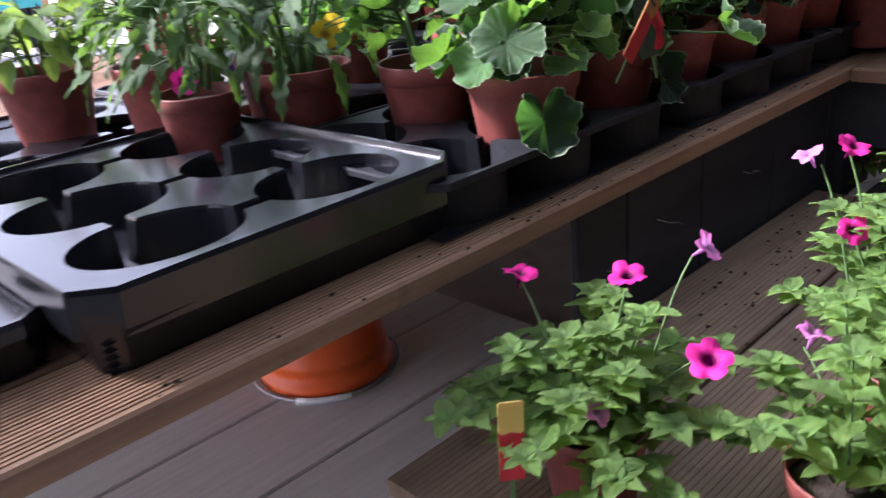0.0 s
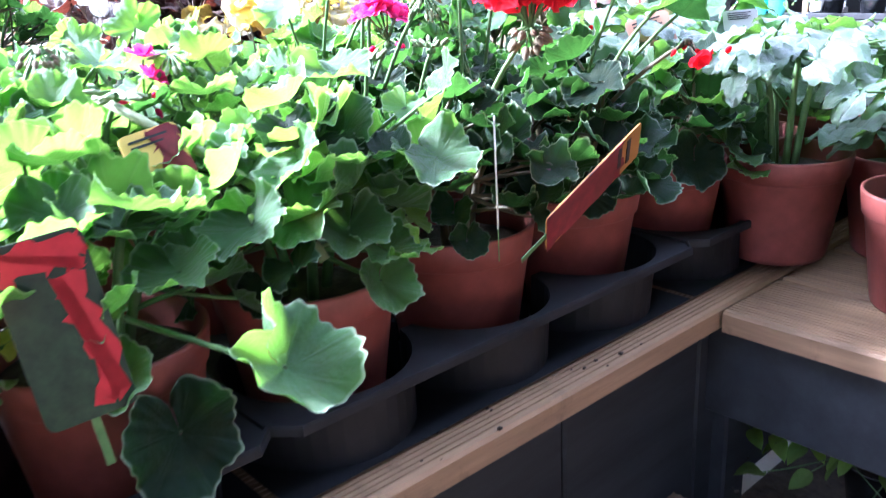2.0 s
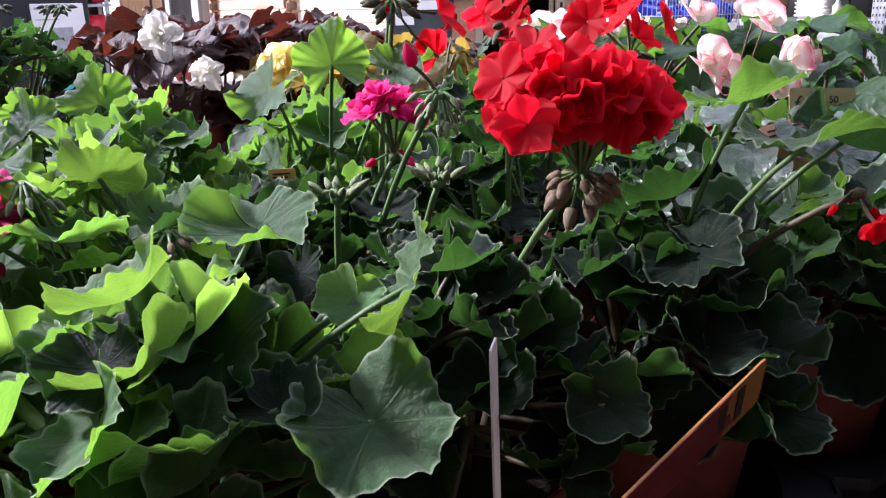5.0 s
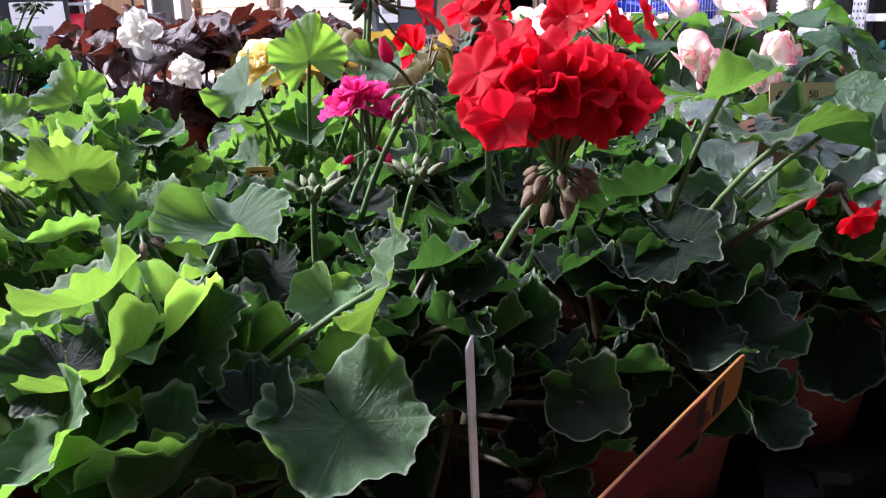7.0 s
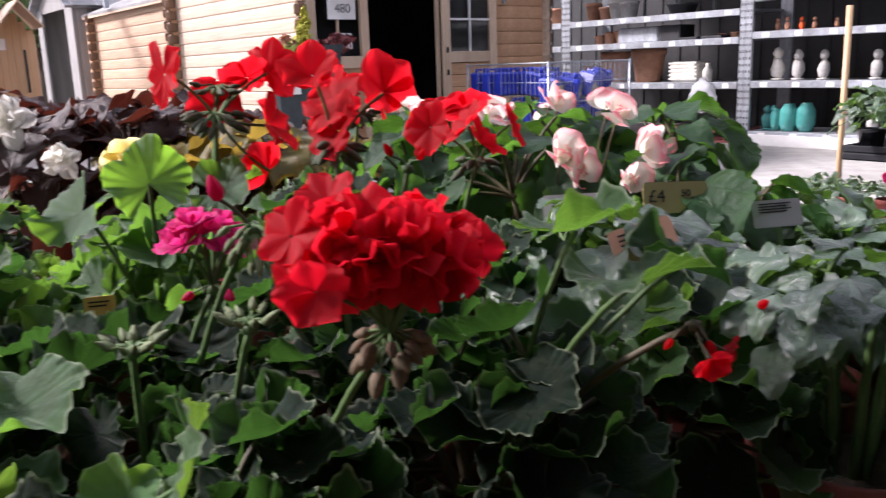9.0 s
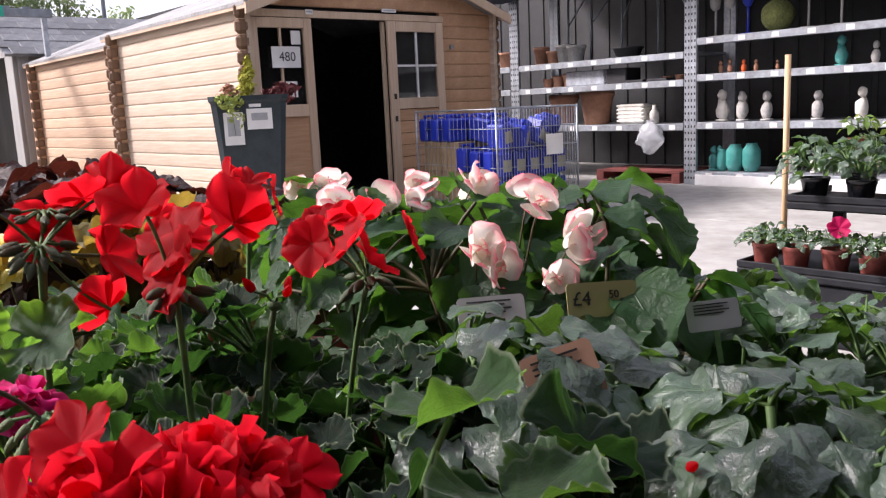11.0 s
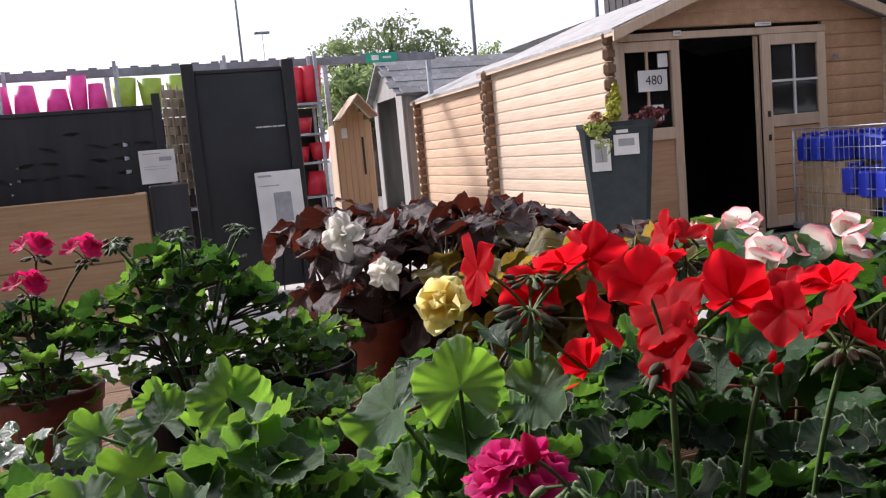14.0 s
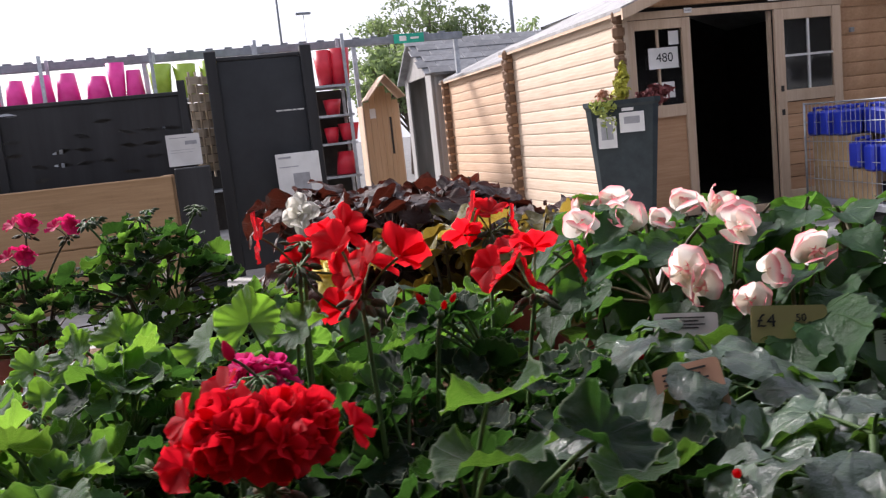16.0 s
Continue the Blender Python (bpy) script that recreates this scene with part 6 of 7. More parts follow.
def umbel(t, base, top, florets, kind, buds=6, size=0.025, bud=BUD_DARK, stem="stem", bud_size=0.007, seed=1, droop=0.6):
    """A flower head: a stalk, short pedicels, open florets at local places with their facing, hanging buds."""
    r = random.Random(seed)
    bm = bmesh.new()
    base, top = Vector(base), Vector(top)
    tube(bm, bent(base, top, 6), 0.0028, 0.0023, 7)
    blob(bm, top, (0.006, 0.006, 0.005), seed, 0.3, 1)
    todo = []
    for p, nrm in florets:
        p = Vector(p)
        n = Vector(nrm).normalized() if nrm else (p - top).normalized()
        tube(bm, bent(top, p - n * size * 0.1, 4), 0.0012, 0.0014, 5, False)
        todo.append((p, n))
    buds_at = []
    for k in range(buds):
        a = 2 * math.pi * k / max(buds, 1) + r.uniform(-0.3, 0.3)
        d = Vector((math.cos(a), math.sin(a), r.uniform(-droop, 0.35)))
        p = top + d * r.uniform(0.009, 0.016)
        tube(bm, [top, top + d * 0.005 + Vector((0, 0, 0.004)), p], 0.0011, 0.0011, 4, False)
        buds_at.append((p, d + Vector((0, 0, -0.7 * droop))))
    head = part("flower_stem", bm, M[stem], t)
    for p, n in todo:
        piece("flower", r.choice(FLOWERS[kind]), head, facing(p, n, (r.gauss(0, 1), r.gauss(0, 1), r.gauss(0, 1)), size * r.uniform(0.9, 1.1)))
    for p, d in buds_at:
        piece("bud", bud, head, facing(p, d, (1, 0.3, 0), bud_size * r.uniform(0.8, 1.25)))
    return head


BASE = 0.452
def rel(x, y, z, X, Y, Z):
    return (X - x, Y - y, Z - z)


GG = "potted geraniums on the bench"
# front row along the bench edge
def front_geranium(y, label, x=-0.788, **k):
    t = potted("geranium", label, "geranium", x, y, BASE, "terracotta", GG, turn=0)
    crown(t, **k)
    return t


def hero_leaf(t, at, normal, tip, size, kind="geranium", pick=0, stalk=True, foot=(0, 0, 0.17)):
    """One leaf at a place of its own, with its stalk."""
    o = t.matrix_world.translation
    p = Vector(at) - o
    piece("leaf", LEAVES[kind][pick], t, facing(p, normal, tip, size))
    if stalk:
        bm = bmesh.new()
        tube(bm, bent(foot, tuple(p), 6), 0.0026, 0.0019, 6)
        part("leaf_stalk", bm, M["stem"], t)


g1 = front_geranium(0.96, "leafy geranium in a terracotta pot, large pale leaves", kind="mixed", seed=1, n=54, spread=0.12, low=0.14, top=0.32, size=0.04, old=1, hang=9)
g2 = front_geranium(1.175, "leafy geranium with a drooping leaf and plant label", kind="geranium", seed=2, n=54, spread=0.115, low=0.14, top=0.295, size=0.034, hang=6, jit=0.45)
g3 = front_geranium(1.37, "bright green ruffled geranium in a terracotta pot", kind="mixed", seed=3, n=74, spread=0.125, low=0.14, top=0.305, size=0.032, jit=0.6, old=1, hang=9)
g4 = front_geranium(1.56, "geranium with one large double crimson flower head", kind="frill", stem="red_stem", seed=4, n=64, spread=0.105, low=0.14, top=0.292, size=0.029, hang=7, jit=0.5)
g5 = front_geranium(1.75, "dark green geranium with broad flat leaves, darkened for shade", kind="geranium_shaded", stem="red_stem", seed=5, n=50, spread=0.115, low=0.13, top=0.305, size=0.036, hang=7)
hero_leaf(g2, (-0.60, 1.235, 0.61), (0.65, 0.1, 0.75), (0.6, 0.6, -0.5), 0.044, "geranium", 2)
hero_leaf(g2, (-0.685, 1.19, 0.545), (0.95, 0.0, 0.3), (0.2, 0.1, -1), 0.045, "geranium_shaded", 3)
hero_leaf(g1, (-0.68, 0.875, 0.545), (0.85, -0.3, 0.5), (0.3, -0.3, -1), 0.05, "geranium_shaded", 1)
hero_leaf(g1, (-0.70, 0.83, 0.66), (0.55, -0.5, 0.7), (0.1, -1, 0), 0.048, "geranium", 4)
hero_leaf(g3, (-0.82, 1.446, 0.766), (0.22, -0.2, 0.95), (0.9, 0.3, -0.1), 0.038, "geranium", 5)
hero_leaf(g3, (-0.75, 1.385, 0.735), (-0.2, -0.25, 0.95), (0.9, -0.3, -0.1), 0.035, "geranium_pale_lit", 6)
g7 = front_geranium(1.945, "low geranium, darkened for shade, with leaves over its pot", kind="shaded", stem="red_stem", seed=17, n=44, spread=0.12, low=0.12, top=0.275, size=0.036, hang=10)
hero_leaf(g5, (-0.727, 1.766, 0.823), (-0.3, -0.05, 1.0), (0.4, 0.9, -0.1), 0.041, "geranium", 1)
hero_leaf(g5, (-0.663, 1.742, 0.803), (-0.28, 0.1, 0.95), (0.8, -0.4, 0.1), 0.041, "geranium", 4)
o5 = g5.matrix_world.translation
c = Vector((-0.66, 1.80, 0.765)) - o5
umbel(g5, (0.02, 0.0, 0.2), tuple(c), [(c + Vector(q), n) for q, n in (((0.02, -0.012, -0.014), (0.7, -0.4, -0.3)), ((0.012, 0.018, -0.018), (0.6, 0.5, -0.4)))], "red", 3, 0.012, BUD_RED, "red_stem", 0.006, 41, 1.0)
hero_leaf(g5, (-0.70, 1.84, 0.79), (0.3, 0.3, 0.9), (0.5, 0.8, -0.2), 0.042, "geranium_shaded", 3)
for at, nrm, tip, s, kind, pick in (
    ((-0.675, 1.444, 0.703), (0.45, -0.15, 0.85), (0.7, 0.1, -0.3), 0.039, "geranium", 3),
    ((-0.765, 1.36, 0.757), (-0.42, -0.25, 0.9), (-0.3, -0.8, 0.1), 0.031, "geranium_pale_lit", 2),
    ((-0.713, 1.492, 0.752), (-0.55, -0.75, 0.3), (0.2, 0.3, 1.0), 0.033, "geranium_pale_lit", 4),
    ((-0.75, 1.475, 0.735), (0.3, -0.4, 0.8), (0.5, -0.6, 0.3), 0.02, "geranium_pale_lit", 5),
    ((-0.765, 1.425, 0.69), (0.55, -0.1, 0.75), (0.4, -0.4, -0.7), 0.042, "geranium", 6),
    ((-0.71, 1.335, 0.705), (-0.35, -0.2, 0.9), (-0.3, 0.9, 0.2), 0.028, "geranium_pale_lit", 1),
    ((-0.69, 1.33, 0.68), (-0.4, -0.2, 0.9), (0.2, -0.9, 0.1), 0.026, "geranium_pale_lit", 7),
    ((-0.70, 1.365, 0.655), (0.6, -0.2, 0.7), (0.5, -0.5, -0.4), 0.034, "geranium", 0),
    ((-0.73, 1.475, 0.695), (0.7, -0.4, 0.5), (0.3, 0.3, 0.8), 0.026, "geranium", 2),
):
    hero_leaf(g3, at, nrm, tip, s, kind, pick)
# crimson head
O4 = g4.matrix_world.translation
c0 = Vector((-0.712, 1.604, 0.836)) - O4
r = random.Random(8)
fl = []
for k in range(17):
    a, h = 2.39996 * k, -0.45 + 1.35 * (k + 0.5) / 17
    q = math.sqrt(max(0.0, 1 - h * h)) if h < 1 else 0
    d = Vector((q * math.cos(a), q * math.sin(a), h))
    fl.append((c0 + Vector((d.x * 0.028 + r.gauss(0, 0.003), d.y * 0.034 + r.gauss(0, 0.003), d.z * 0.015 + r.gauss(0, 0.003))), tuple(d + Vector((r.gauss(0, 0.3), r.gauss(0, 0.3), 0.1 + r.gauss(0, 0.2))))))
crimson = umbel(g4, (0.0, 0.02, 0.2), tuple(c0 + Vector((0, 0, -0.045))), fl, "double_red", 22, 0.022, BUD_BROWN, bud_size=0.0085, seed=3, droop=1.0)
for q, (dx, dy, dz, nrm) in enumerate(((-0.012, -0.046, 0.016, (0.3, -0.8, 0.4)), (0.014, -0.050, -0.006, (0.7, -0.7, 0.1)), (-0.02, -0.02, 0.028, (0.1, -0.5, 0.8)), (-0.006, 0.062, -0.008, (-0.3, 0.9, 0.2)))):
    p = c0 + Vector((dx, dy, dz))
    bm = bmesh.new()
    tube(bm, bent(tuple(c0 + Vector((0, 0, -0.04))), tuple(p), 4), 0.0013, 0.0012, 5, False)
    part("pedicel", bm, M["stem"], crimson)
    piece("flower", FLOWERS["crimson_single"][q % 3], crimson, facing(p, nrm, (0.2 * q, 1, 0.3), 0.017))

# second row
g6 = potted("geranium", "geranium with magenta florets and long buds", "geranium", -0.985, 1.56, BASE, group=GG)
crown(g6, "geranium_shaded", 6, 56, 0.115, 0.15, 0.31, 0.03, jit=0.5)
O6 = g6.matrix_world.translation
c = Vector((-0.955, 1.612, 0.808)) - O6
umbel(g6, (0.01, 0.02, 0.2), tuple(c + Vector((0.01, 0, -0.035))), [(c + Vector(o), None) for o in ((0, 0, 0.005), (0.012, -0.02, 0.002), (-0.01, 0.018, 0.006), (0.018, 0.008, -0.006), (0.008, -0.01, 0.014), (0.0, 0.024, -0.004), (-0.016, -0.012, 0.0))], "magenta", 3, 0.021, BUD_PINK, seed=5)
c = Vector((-0.875, 1.613, 0.826)) - O6
umbel(g6, (0.03, 0.02, 0.2), tuple(c), [], "magenta", 18, 0.02, BUD, bud_size=0.0068, seed=6, droop=1.3)
bm = bmesh.new()
tube(bm, bent(tuple(c), tuple(Vector((-0.876, 1.592, 0.85)) - O6), 5), 0.0014, n=5)
part("pedicel", bm, M["red_stem"], g6)
piece("bud", BUD_PINK, g6, facing(Vector((-0.876, 1.592, 0.849)) - O6, (-0.05, -0.3, 1), (1, 0, 0), 0.0105), "long magenta bud")
for at, s in (((-0.84, 1.588, 0.772), 1), ((-0.87, 1.524, 0.764), 2), ((-0.894, 1.413, 0.751), 3)):
    umbel(g6, (0.75 * (at[0] - O6.x), 0.75 * (at[1] - O6.y), 0.2), tuple(Vector(at) - O6), [], "red", 13, 0.02, BUD if s < 3 else BUD_BROWN, bud_size=0.0066, seed=s, droop=-0.5 if s < 3 else 0.8)

RED = [  # pot, umbel centre, florets (place, facing), floret size
    ((-1.18, 1.66), (-1.04, 1.67, 0.893), (((-1.053, 1.635, 0.93), (0.1, -1, 0.15)), ((-1.04, 1.722, 0.929), (0.6, 0.7, 0.3)), ((-1.03, 1.712, 0.885), (0.8, 0.3, 0.4)), ((-1.028, 1.708, 0.846), (0.85, -0.1, 0.2))), 0.026),
    ((-0.985, 1.76), (-0.928, 1.715, 0.869), (((-0.93, 1.70, 0.925), (0.6, -0.4, 0.7)), ((-0.912, 1.752, 0.911), (0.85, 0.4, 0.3)), ((-0.965, 1.735, 0.90), (-0.2, 0.5, 0.7))), 0.027),
    ((-1.18, 1.86), (-0.978, 1.907, 0.836), (((-0.98, 1.957, 0.869), (0.7, 0.6, 0.3)), ((-1.006, 1.922, 0.886), (0.75, 0.1, 0.4)), ((-1.0, 1.869, 0.872), (0.6, -0.7, 0.3)), ((-1.03, 1.90, 0.88), (-0.2, -0.3, 0.8))), 0.024),
    ((-1.39, 1.93), (-1.25, 1.955, 0.872), (((-1.254, 1.957, 0.902), (0.4, 0.0, 0.9)), ((-1.25, 1.932, 0.888), (0.6, -0.7, 0.3)), ((-1.25, 1.985, 0.886), (0.6, 0.7, 0.3))), 0.027),
]
for k, ((px, py), top, fs, size) in enumerate(RED):
    t = potted("geranium", "green geranium with single scarlet florets and dark buds", "geranium", px, py, BASE, group=GG)
    crown(t, "geranium" if k in (0, 3) else "geranium_shaded", 20 + k, 58, 0.125, 0.14, 0.35 if k in (0, 2) else 0.32, 0.032, jit=0.5)
    o = t.matrix_world.translation
    head_at = Vector(top) - o
    fr = random.Random(60 + k)
    fs = fs + tuple((tuple(Vector(top) + Vector((fr.uniform(-0.04, 0.03), fr.uniform(-0.05, 0.05), fr.uniform(0.0, 0.04)))), (fr.uniform(-0.5, 0.8), fr.uniform(-0.9, 0.6), 0.4)) for _ in range(2))
    umbel(t, (0.8 * head_at.x, 0.8 * head_at.y, 0.2), tuple(head_at), [(Vector(p) - o, ((-0.45 if i % 2 else 0.5) * n[0], n[1], n[2] * (1.0 if i % 2 else 0.5))) for i, (p, n) in enumerate(fs)], "red", 15, size, BUD_DARK, "stem", 0.0095, k)
    if k == 0:
        umbel(t, (0.09, 0.01, 0.2), tuple(Vector((-1.055, 1.68, 0.915)) - o), [], "red", 12, 0.02, BUD_DARK, "stem", 0.007, 31, 0.1)
        for nrm, tip, at, s in (((0.75, -0.35, 0.45), (0.05, -0.15, 1), (-1.055, 1.613, 0.842), 0.034), ((0.3, -0.3, 0.9), (0.5, 0.7, 0.4), (-1.02, 1.66, 0.835), 0.032), ((0.4, -0.7, 0.6), (0.3, -0.8, 0.3), (-1.10, 1.57, 0.82), 0.034)):
            hero_leaf(t, at, nrm, tip, s, "bright", 1)
    if k == 1:
        umbel(t, (0.02, 0.02, 0.2), tuple(Vector((-0.935, 1.79, 0.845)) - o), [], "red", 3, 0.02, BUD_RED, "stem", 0.006, 33, -1.0)

# remaining places on the long bench
FILL = [(-0.985, 0.96, "geranium", 0.31, 7), (-0.985, 1.175, "geranium", 0.33, 8), (-0.985, 1.37, "mixed", 0.315, 9), (-1.18, 1.27, "mixed", 0.32, 10), (-1.18, 1.465, "mixed", 0.325, 11), (-1.385, 1.47, "mixed", 0.225, 12), (-1.385, 1.68, "geranium", 0.17, 13), (-0.985, 1.955, "geranium_shaded", 0.29, 15)]
FILLED = {}
for x, y, kind, top, s in FILL:
    t = potted("geranium", "bushy green geranium not yet in flower", "geranium", x, y, BASE, group=GG)
    FILLED[s] = t
    crown(t, kind, s, 66, 0.125, 0.14, top + 0.02, 0.031, jit=0.55)
    if s in (8, 9, 10, 12):
        for q in range(2):
            top_p = (0.06 * math.cos(s + 3 * q), 0.06 * math.sin(s + 3 * q), top + 0.02)
            umbel(t, (0, 0, 0.2), top_p, [], "red", 12, 0.02, BUD if q else BUD_BROWN, bud_size=0.0062, seed=s + q, droop=0.9)
# bright upright leaf
for nrm, tip, at in (((0.75, -0.35, 0.35), (-0.2, -0.2, 1), (-1.30, 1.455, 0.80)), ((0.7, 0.4, 0.5), (0.1, 0.8, -0.1), (-1.295, 1.475, 0.78)), ((0.6, -0.5, 0.5), (-0.2, -0.3, 1), (-1.34, 1.39, 0.775))):
    hero_leaf(FILLED[12], at, nrm, tip, 0.036, "lime", 1)
for at, nrm, tip, s in (((-1.36, 1.39, 0.79), (0.7, -0.5, 0.4), (-0.2, -0.3, 1), 0.024), ((-1.40, 1.43, 0.745), (0.7, 0.1, 0.6), (0.2, 0.6, 0.6), 0.03), ((-1.40, 1.325, 0.755), (0.6, -0.3, 0.6), (0.1, -0.6, 0.7), 0.032), ((-1.36, 1.36, 0.715), (0.8, -0.1, 0.5), (0.3, -0.5, 0.5), 0.04)):
    hero_leaf(FILLED[12], at, nrm, tip, s, "lime", 0)
for at, nrm, tip, s in (((-1.13, 1.338, 0.775), (0.4, -0.2, 0.9), (0.4, -0.8, 0.2), 0.034), ((-1.17, 1.45, 0.765), (0.5, 0.1, 0.8), (0.6, 0.3, 0.2), 0.032), ((-1.06, 1.40, 0.785), (0.3, -0.4, 0.9), (0.8, 0.2, 0.1), 0.031)):
    hero_leaf(FILLED[10], at, nrm, tip, s, "bright", 2)
# magenta head at the side
o = FILLED[8].matrix_world.translation
c = Vector((-0.95, 1.312, 0.78)) - o
umbel(FILLED[8], (0, 0, 0.2), tuple(c + Vector((0, 0, -0.03))), [(c + Vector(q), None) for q in ((0, 0.005, 0.01), (0.006, 0.010, -0.012))], "magenta", 3, 0.02, BUD_PINK, seed=15)
umbel(FILLED[8], (0.02, 0.08, 0.2), tuple(Vector((-0.885, 1.262, 0.765)) - o), [], "magenta", 15, 0.02, BUD, bud_size=0.0085, seed=16, droop=0.2)
bm = bmesh.new()
tube(bm, [Vector(q) - o for q in ((-0.905, 1.25, 0.765), (-0.86, 1.27, 0.745), (-0.80, 1.30, 0.715), (-0.735, 1.332, 0.672), (-0.71, 1.345, 0.63))], 0.0042, 0.005, 8)
part("flower_stem", bm, M["bud"], FILLED[8], "stout pale hairy stem")

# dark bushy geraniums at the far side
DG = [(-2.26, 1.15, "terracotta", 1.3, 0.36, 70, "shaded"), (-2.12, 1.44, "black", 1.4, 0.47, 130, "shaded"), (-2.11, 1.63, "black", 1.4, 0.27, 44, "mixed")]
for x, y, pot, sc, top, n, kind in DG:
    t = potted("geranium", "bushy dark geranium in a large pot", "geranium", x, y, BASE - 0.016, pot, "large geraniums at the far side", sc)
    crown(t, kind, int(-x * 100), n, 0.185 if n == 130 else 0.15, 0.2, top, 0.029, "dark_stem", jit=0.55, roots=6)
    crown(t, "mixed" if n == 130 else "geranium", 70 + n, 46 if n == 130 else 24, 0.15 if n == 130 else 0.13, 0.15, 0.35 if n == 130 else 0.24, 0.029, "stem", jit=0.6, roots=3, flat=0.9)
    if pot == "terracotta":
        for q, (ox, oy, oz) in enumerate(((0.06, 0.03, 0.45), (0.06, 0.115, 0.435), (0.06, 0.01, 0.38))):
            c = Vector((ox, oy, oz))
            umbel(t, (0, 0, 0.22), tuple(c), [(c + Vector(v), None) for v in ((0, 0.02, 0.03), (0.02, -0.02, 0.028), (-0.01, 0.0, 0.038), (0.02, 0.012, 0.02))], "cerise", 8, 0.024, BUD_DARK, "red_stem", 0.009, q)
    elif n == 130:
        for q in range(6):
            a = q * 1.05
            umbel(t, (0.05 * math.cos(a), 0.05 * math.sin(a), 0.3), (0.13 * math.cos(a), 0.13 * math.sin(a), top + 0.02 * math.sin(3 * a)), [], "red", 10, 0.02, BUD_DARK, bud_size=0.009, seed=q)

# begonias
def begonia(x, y, label, kind, seed, flowers, colour, z=BASE, n=16, spread=0.13, top=0.30, size=0.10, fsize=0.034, group="begonias on the bench", pot="terracotta", scale=1.0, flat=0.7, tilt=0.8, jit=0.25):
    t = potted("begonia", label, "begonia", x, y, z, pot, group, scale)
    crown(t, kind, seed + 100, 16, spread * 0.8, 0.12, top * 0.62, size, "dark_stem", stalk=0.002, tilt=0.9, jit=0.4, roots=2)
    crown(t, kind, seed, n, spread, 0.15, top, size, "dark_stem" if kind == "bronze" else "red_stem", stalk=0.003, tilt=tilt, jit=jit, flat=flat)
    r = random.Random(seed)
    bm = bmesh.new()
    todo = []
    for p, nrm in flowers:
        p = Vector(p)
        tube(bm, bent((0.6 * p.x, 0.6 * p.y, 0.2), tuple(p), 5), 0.0018, 0.0013, 5)
        todo.append((p, nrm))
    if todo:
        st = part("flower_stem", bm, M["red_stem"], t)
        for p, nrm in todo:
            piece("flower", r.choice(FLOWERS[colour]), st, facing(p, nrm, (r.gauss(0, 1), r.gauss(0, 1), 0), fsize * r.uniform(0.75, 1.15)))
    else:
        bm.free()
    return t


PB = "pink begonias on the bench"
def pink_begonia(x, y, label, seed, places, top=0.33, n=36, fsize=0.035):
    return begonia(x, y, label, "begonia", seed, [(rel(x, y, BASE, *p), n_) for p, n_ in places], "pink", group=PB, top=top + 0.085, n=n, spread=0.145, size=0.085, fsize=fsize, flat=0.45)


pink_begonia(-1.19, 2.235, "green begonia with white flowers edged in pink", 31, (((-1.042, 2.205, 0.862), (0.6, -0.3, 0.6)), ((-1.075, 2.225, 0.868), (0.2, -0.1, 0.9)), ((-1.088, 2.147, 0.812), (0.8, -0.2, 0.5)), ((-1.075, 2.158, 0.795), (0.9, 0.0, 0.1)), ((-1.005, 2.185, 0.784), (0.8, -0.4, 0.4)), ((-1.007, 2.212, 0.815), (0.9, 0.2, 0.2))))
pink_begonia(-1.41, 2.23, "green begonia with pale pink double flowers", 32, (((-1.24, 2.296, 0.868), (0.6, 0.1, 0.6)), ((-1.319, 2.252, 0.84), (0.7, 0.2, 0.6)), ((-1.36, 2.22, 0.84), (0.5, -0.3, 0.7)), ((-1.327, 2.13, 0.848), (0.6, -0.4, 0.6))), 0.34)
pink_begonia(-1.64, 2.33, "green begonia with clustered white-pink flowers", 33, (((-1.713, 2.383, 0.835), (0.6, -0.1, 0.7)), ((-1.67, 2.36, 0.84), (0.5, -0.3, 0.8)), ((-1.62, 2.33, 0.822), (0.8, -0.3, 0.3)), ((-1.69, 2.31, 0.835), (0.6, -0.4, 0.6))), 0.33)
pink_begonia(-1.42, 2.44, "green begonia with pink-edged double flowers", 34, (((-1.461, 2.388, 0.842), (0.5, -0.2, 0.8)), ((-1.38, 2.43, 0.83), (0.8, -0.3, 0.4))), 0.33)
pink_begonia(-1.17, 2.45, "broad dark green begonia beside the impatiens", 36, (((-1.10, 2.36, 0.80), (0.6, -0.4, 0.5)),), 0.36)
pink_begonia(-0.99, 2.30, "broad dark green begonia not yet in flower", 37, (), 0.28)
begonia(-1.66, 1.86, "begonia with one large yellow double flower", "begonia", 35, [(rel(-1.66, 1.86, BASE, -1.572, 1.778, 0.806), (0.6, -0.6, 0.4))], "yellow", fsize=0.044, top=0.31, n=24, size=0.09)
BB = "bronze-leaved begonias on the bench"
r = random.Random(77)
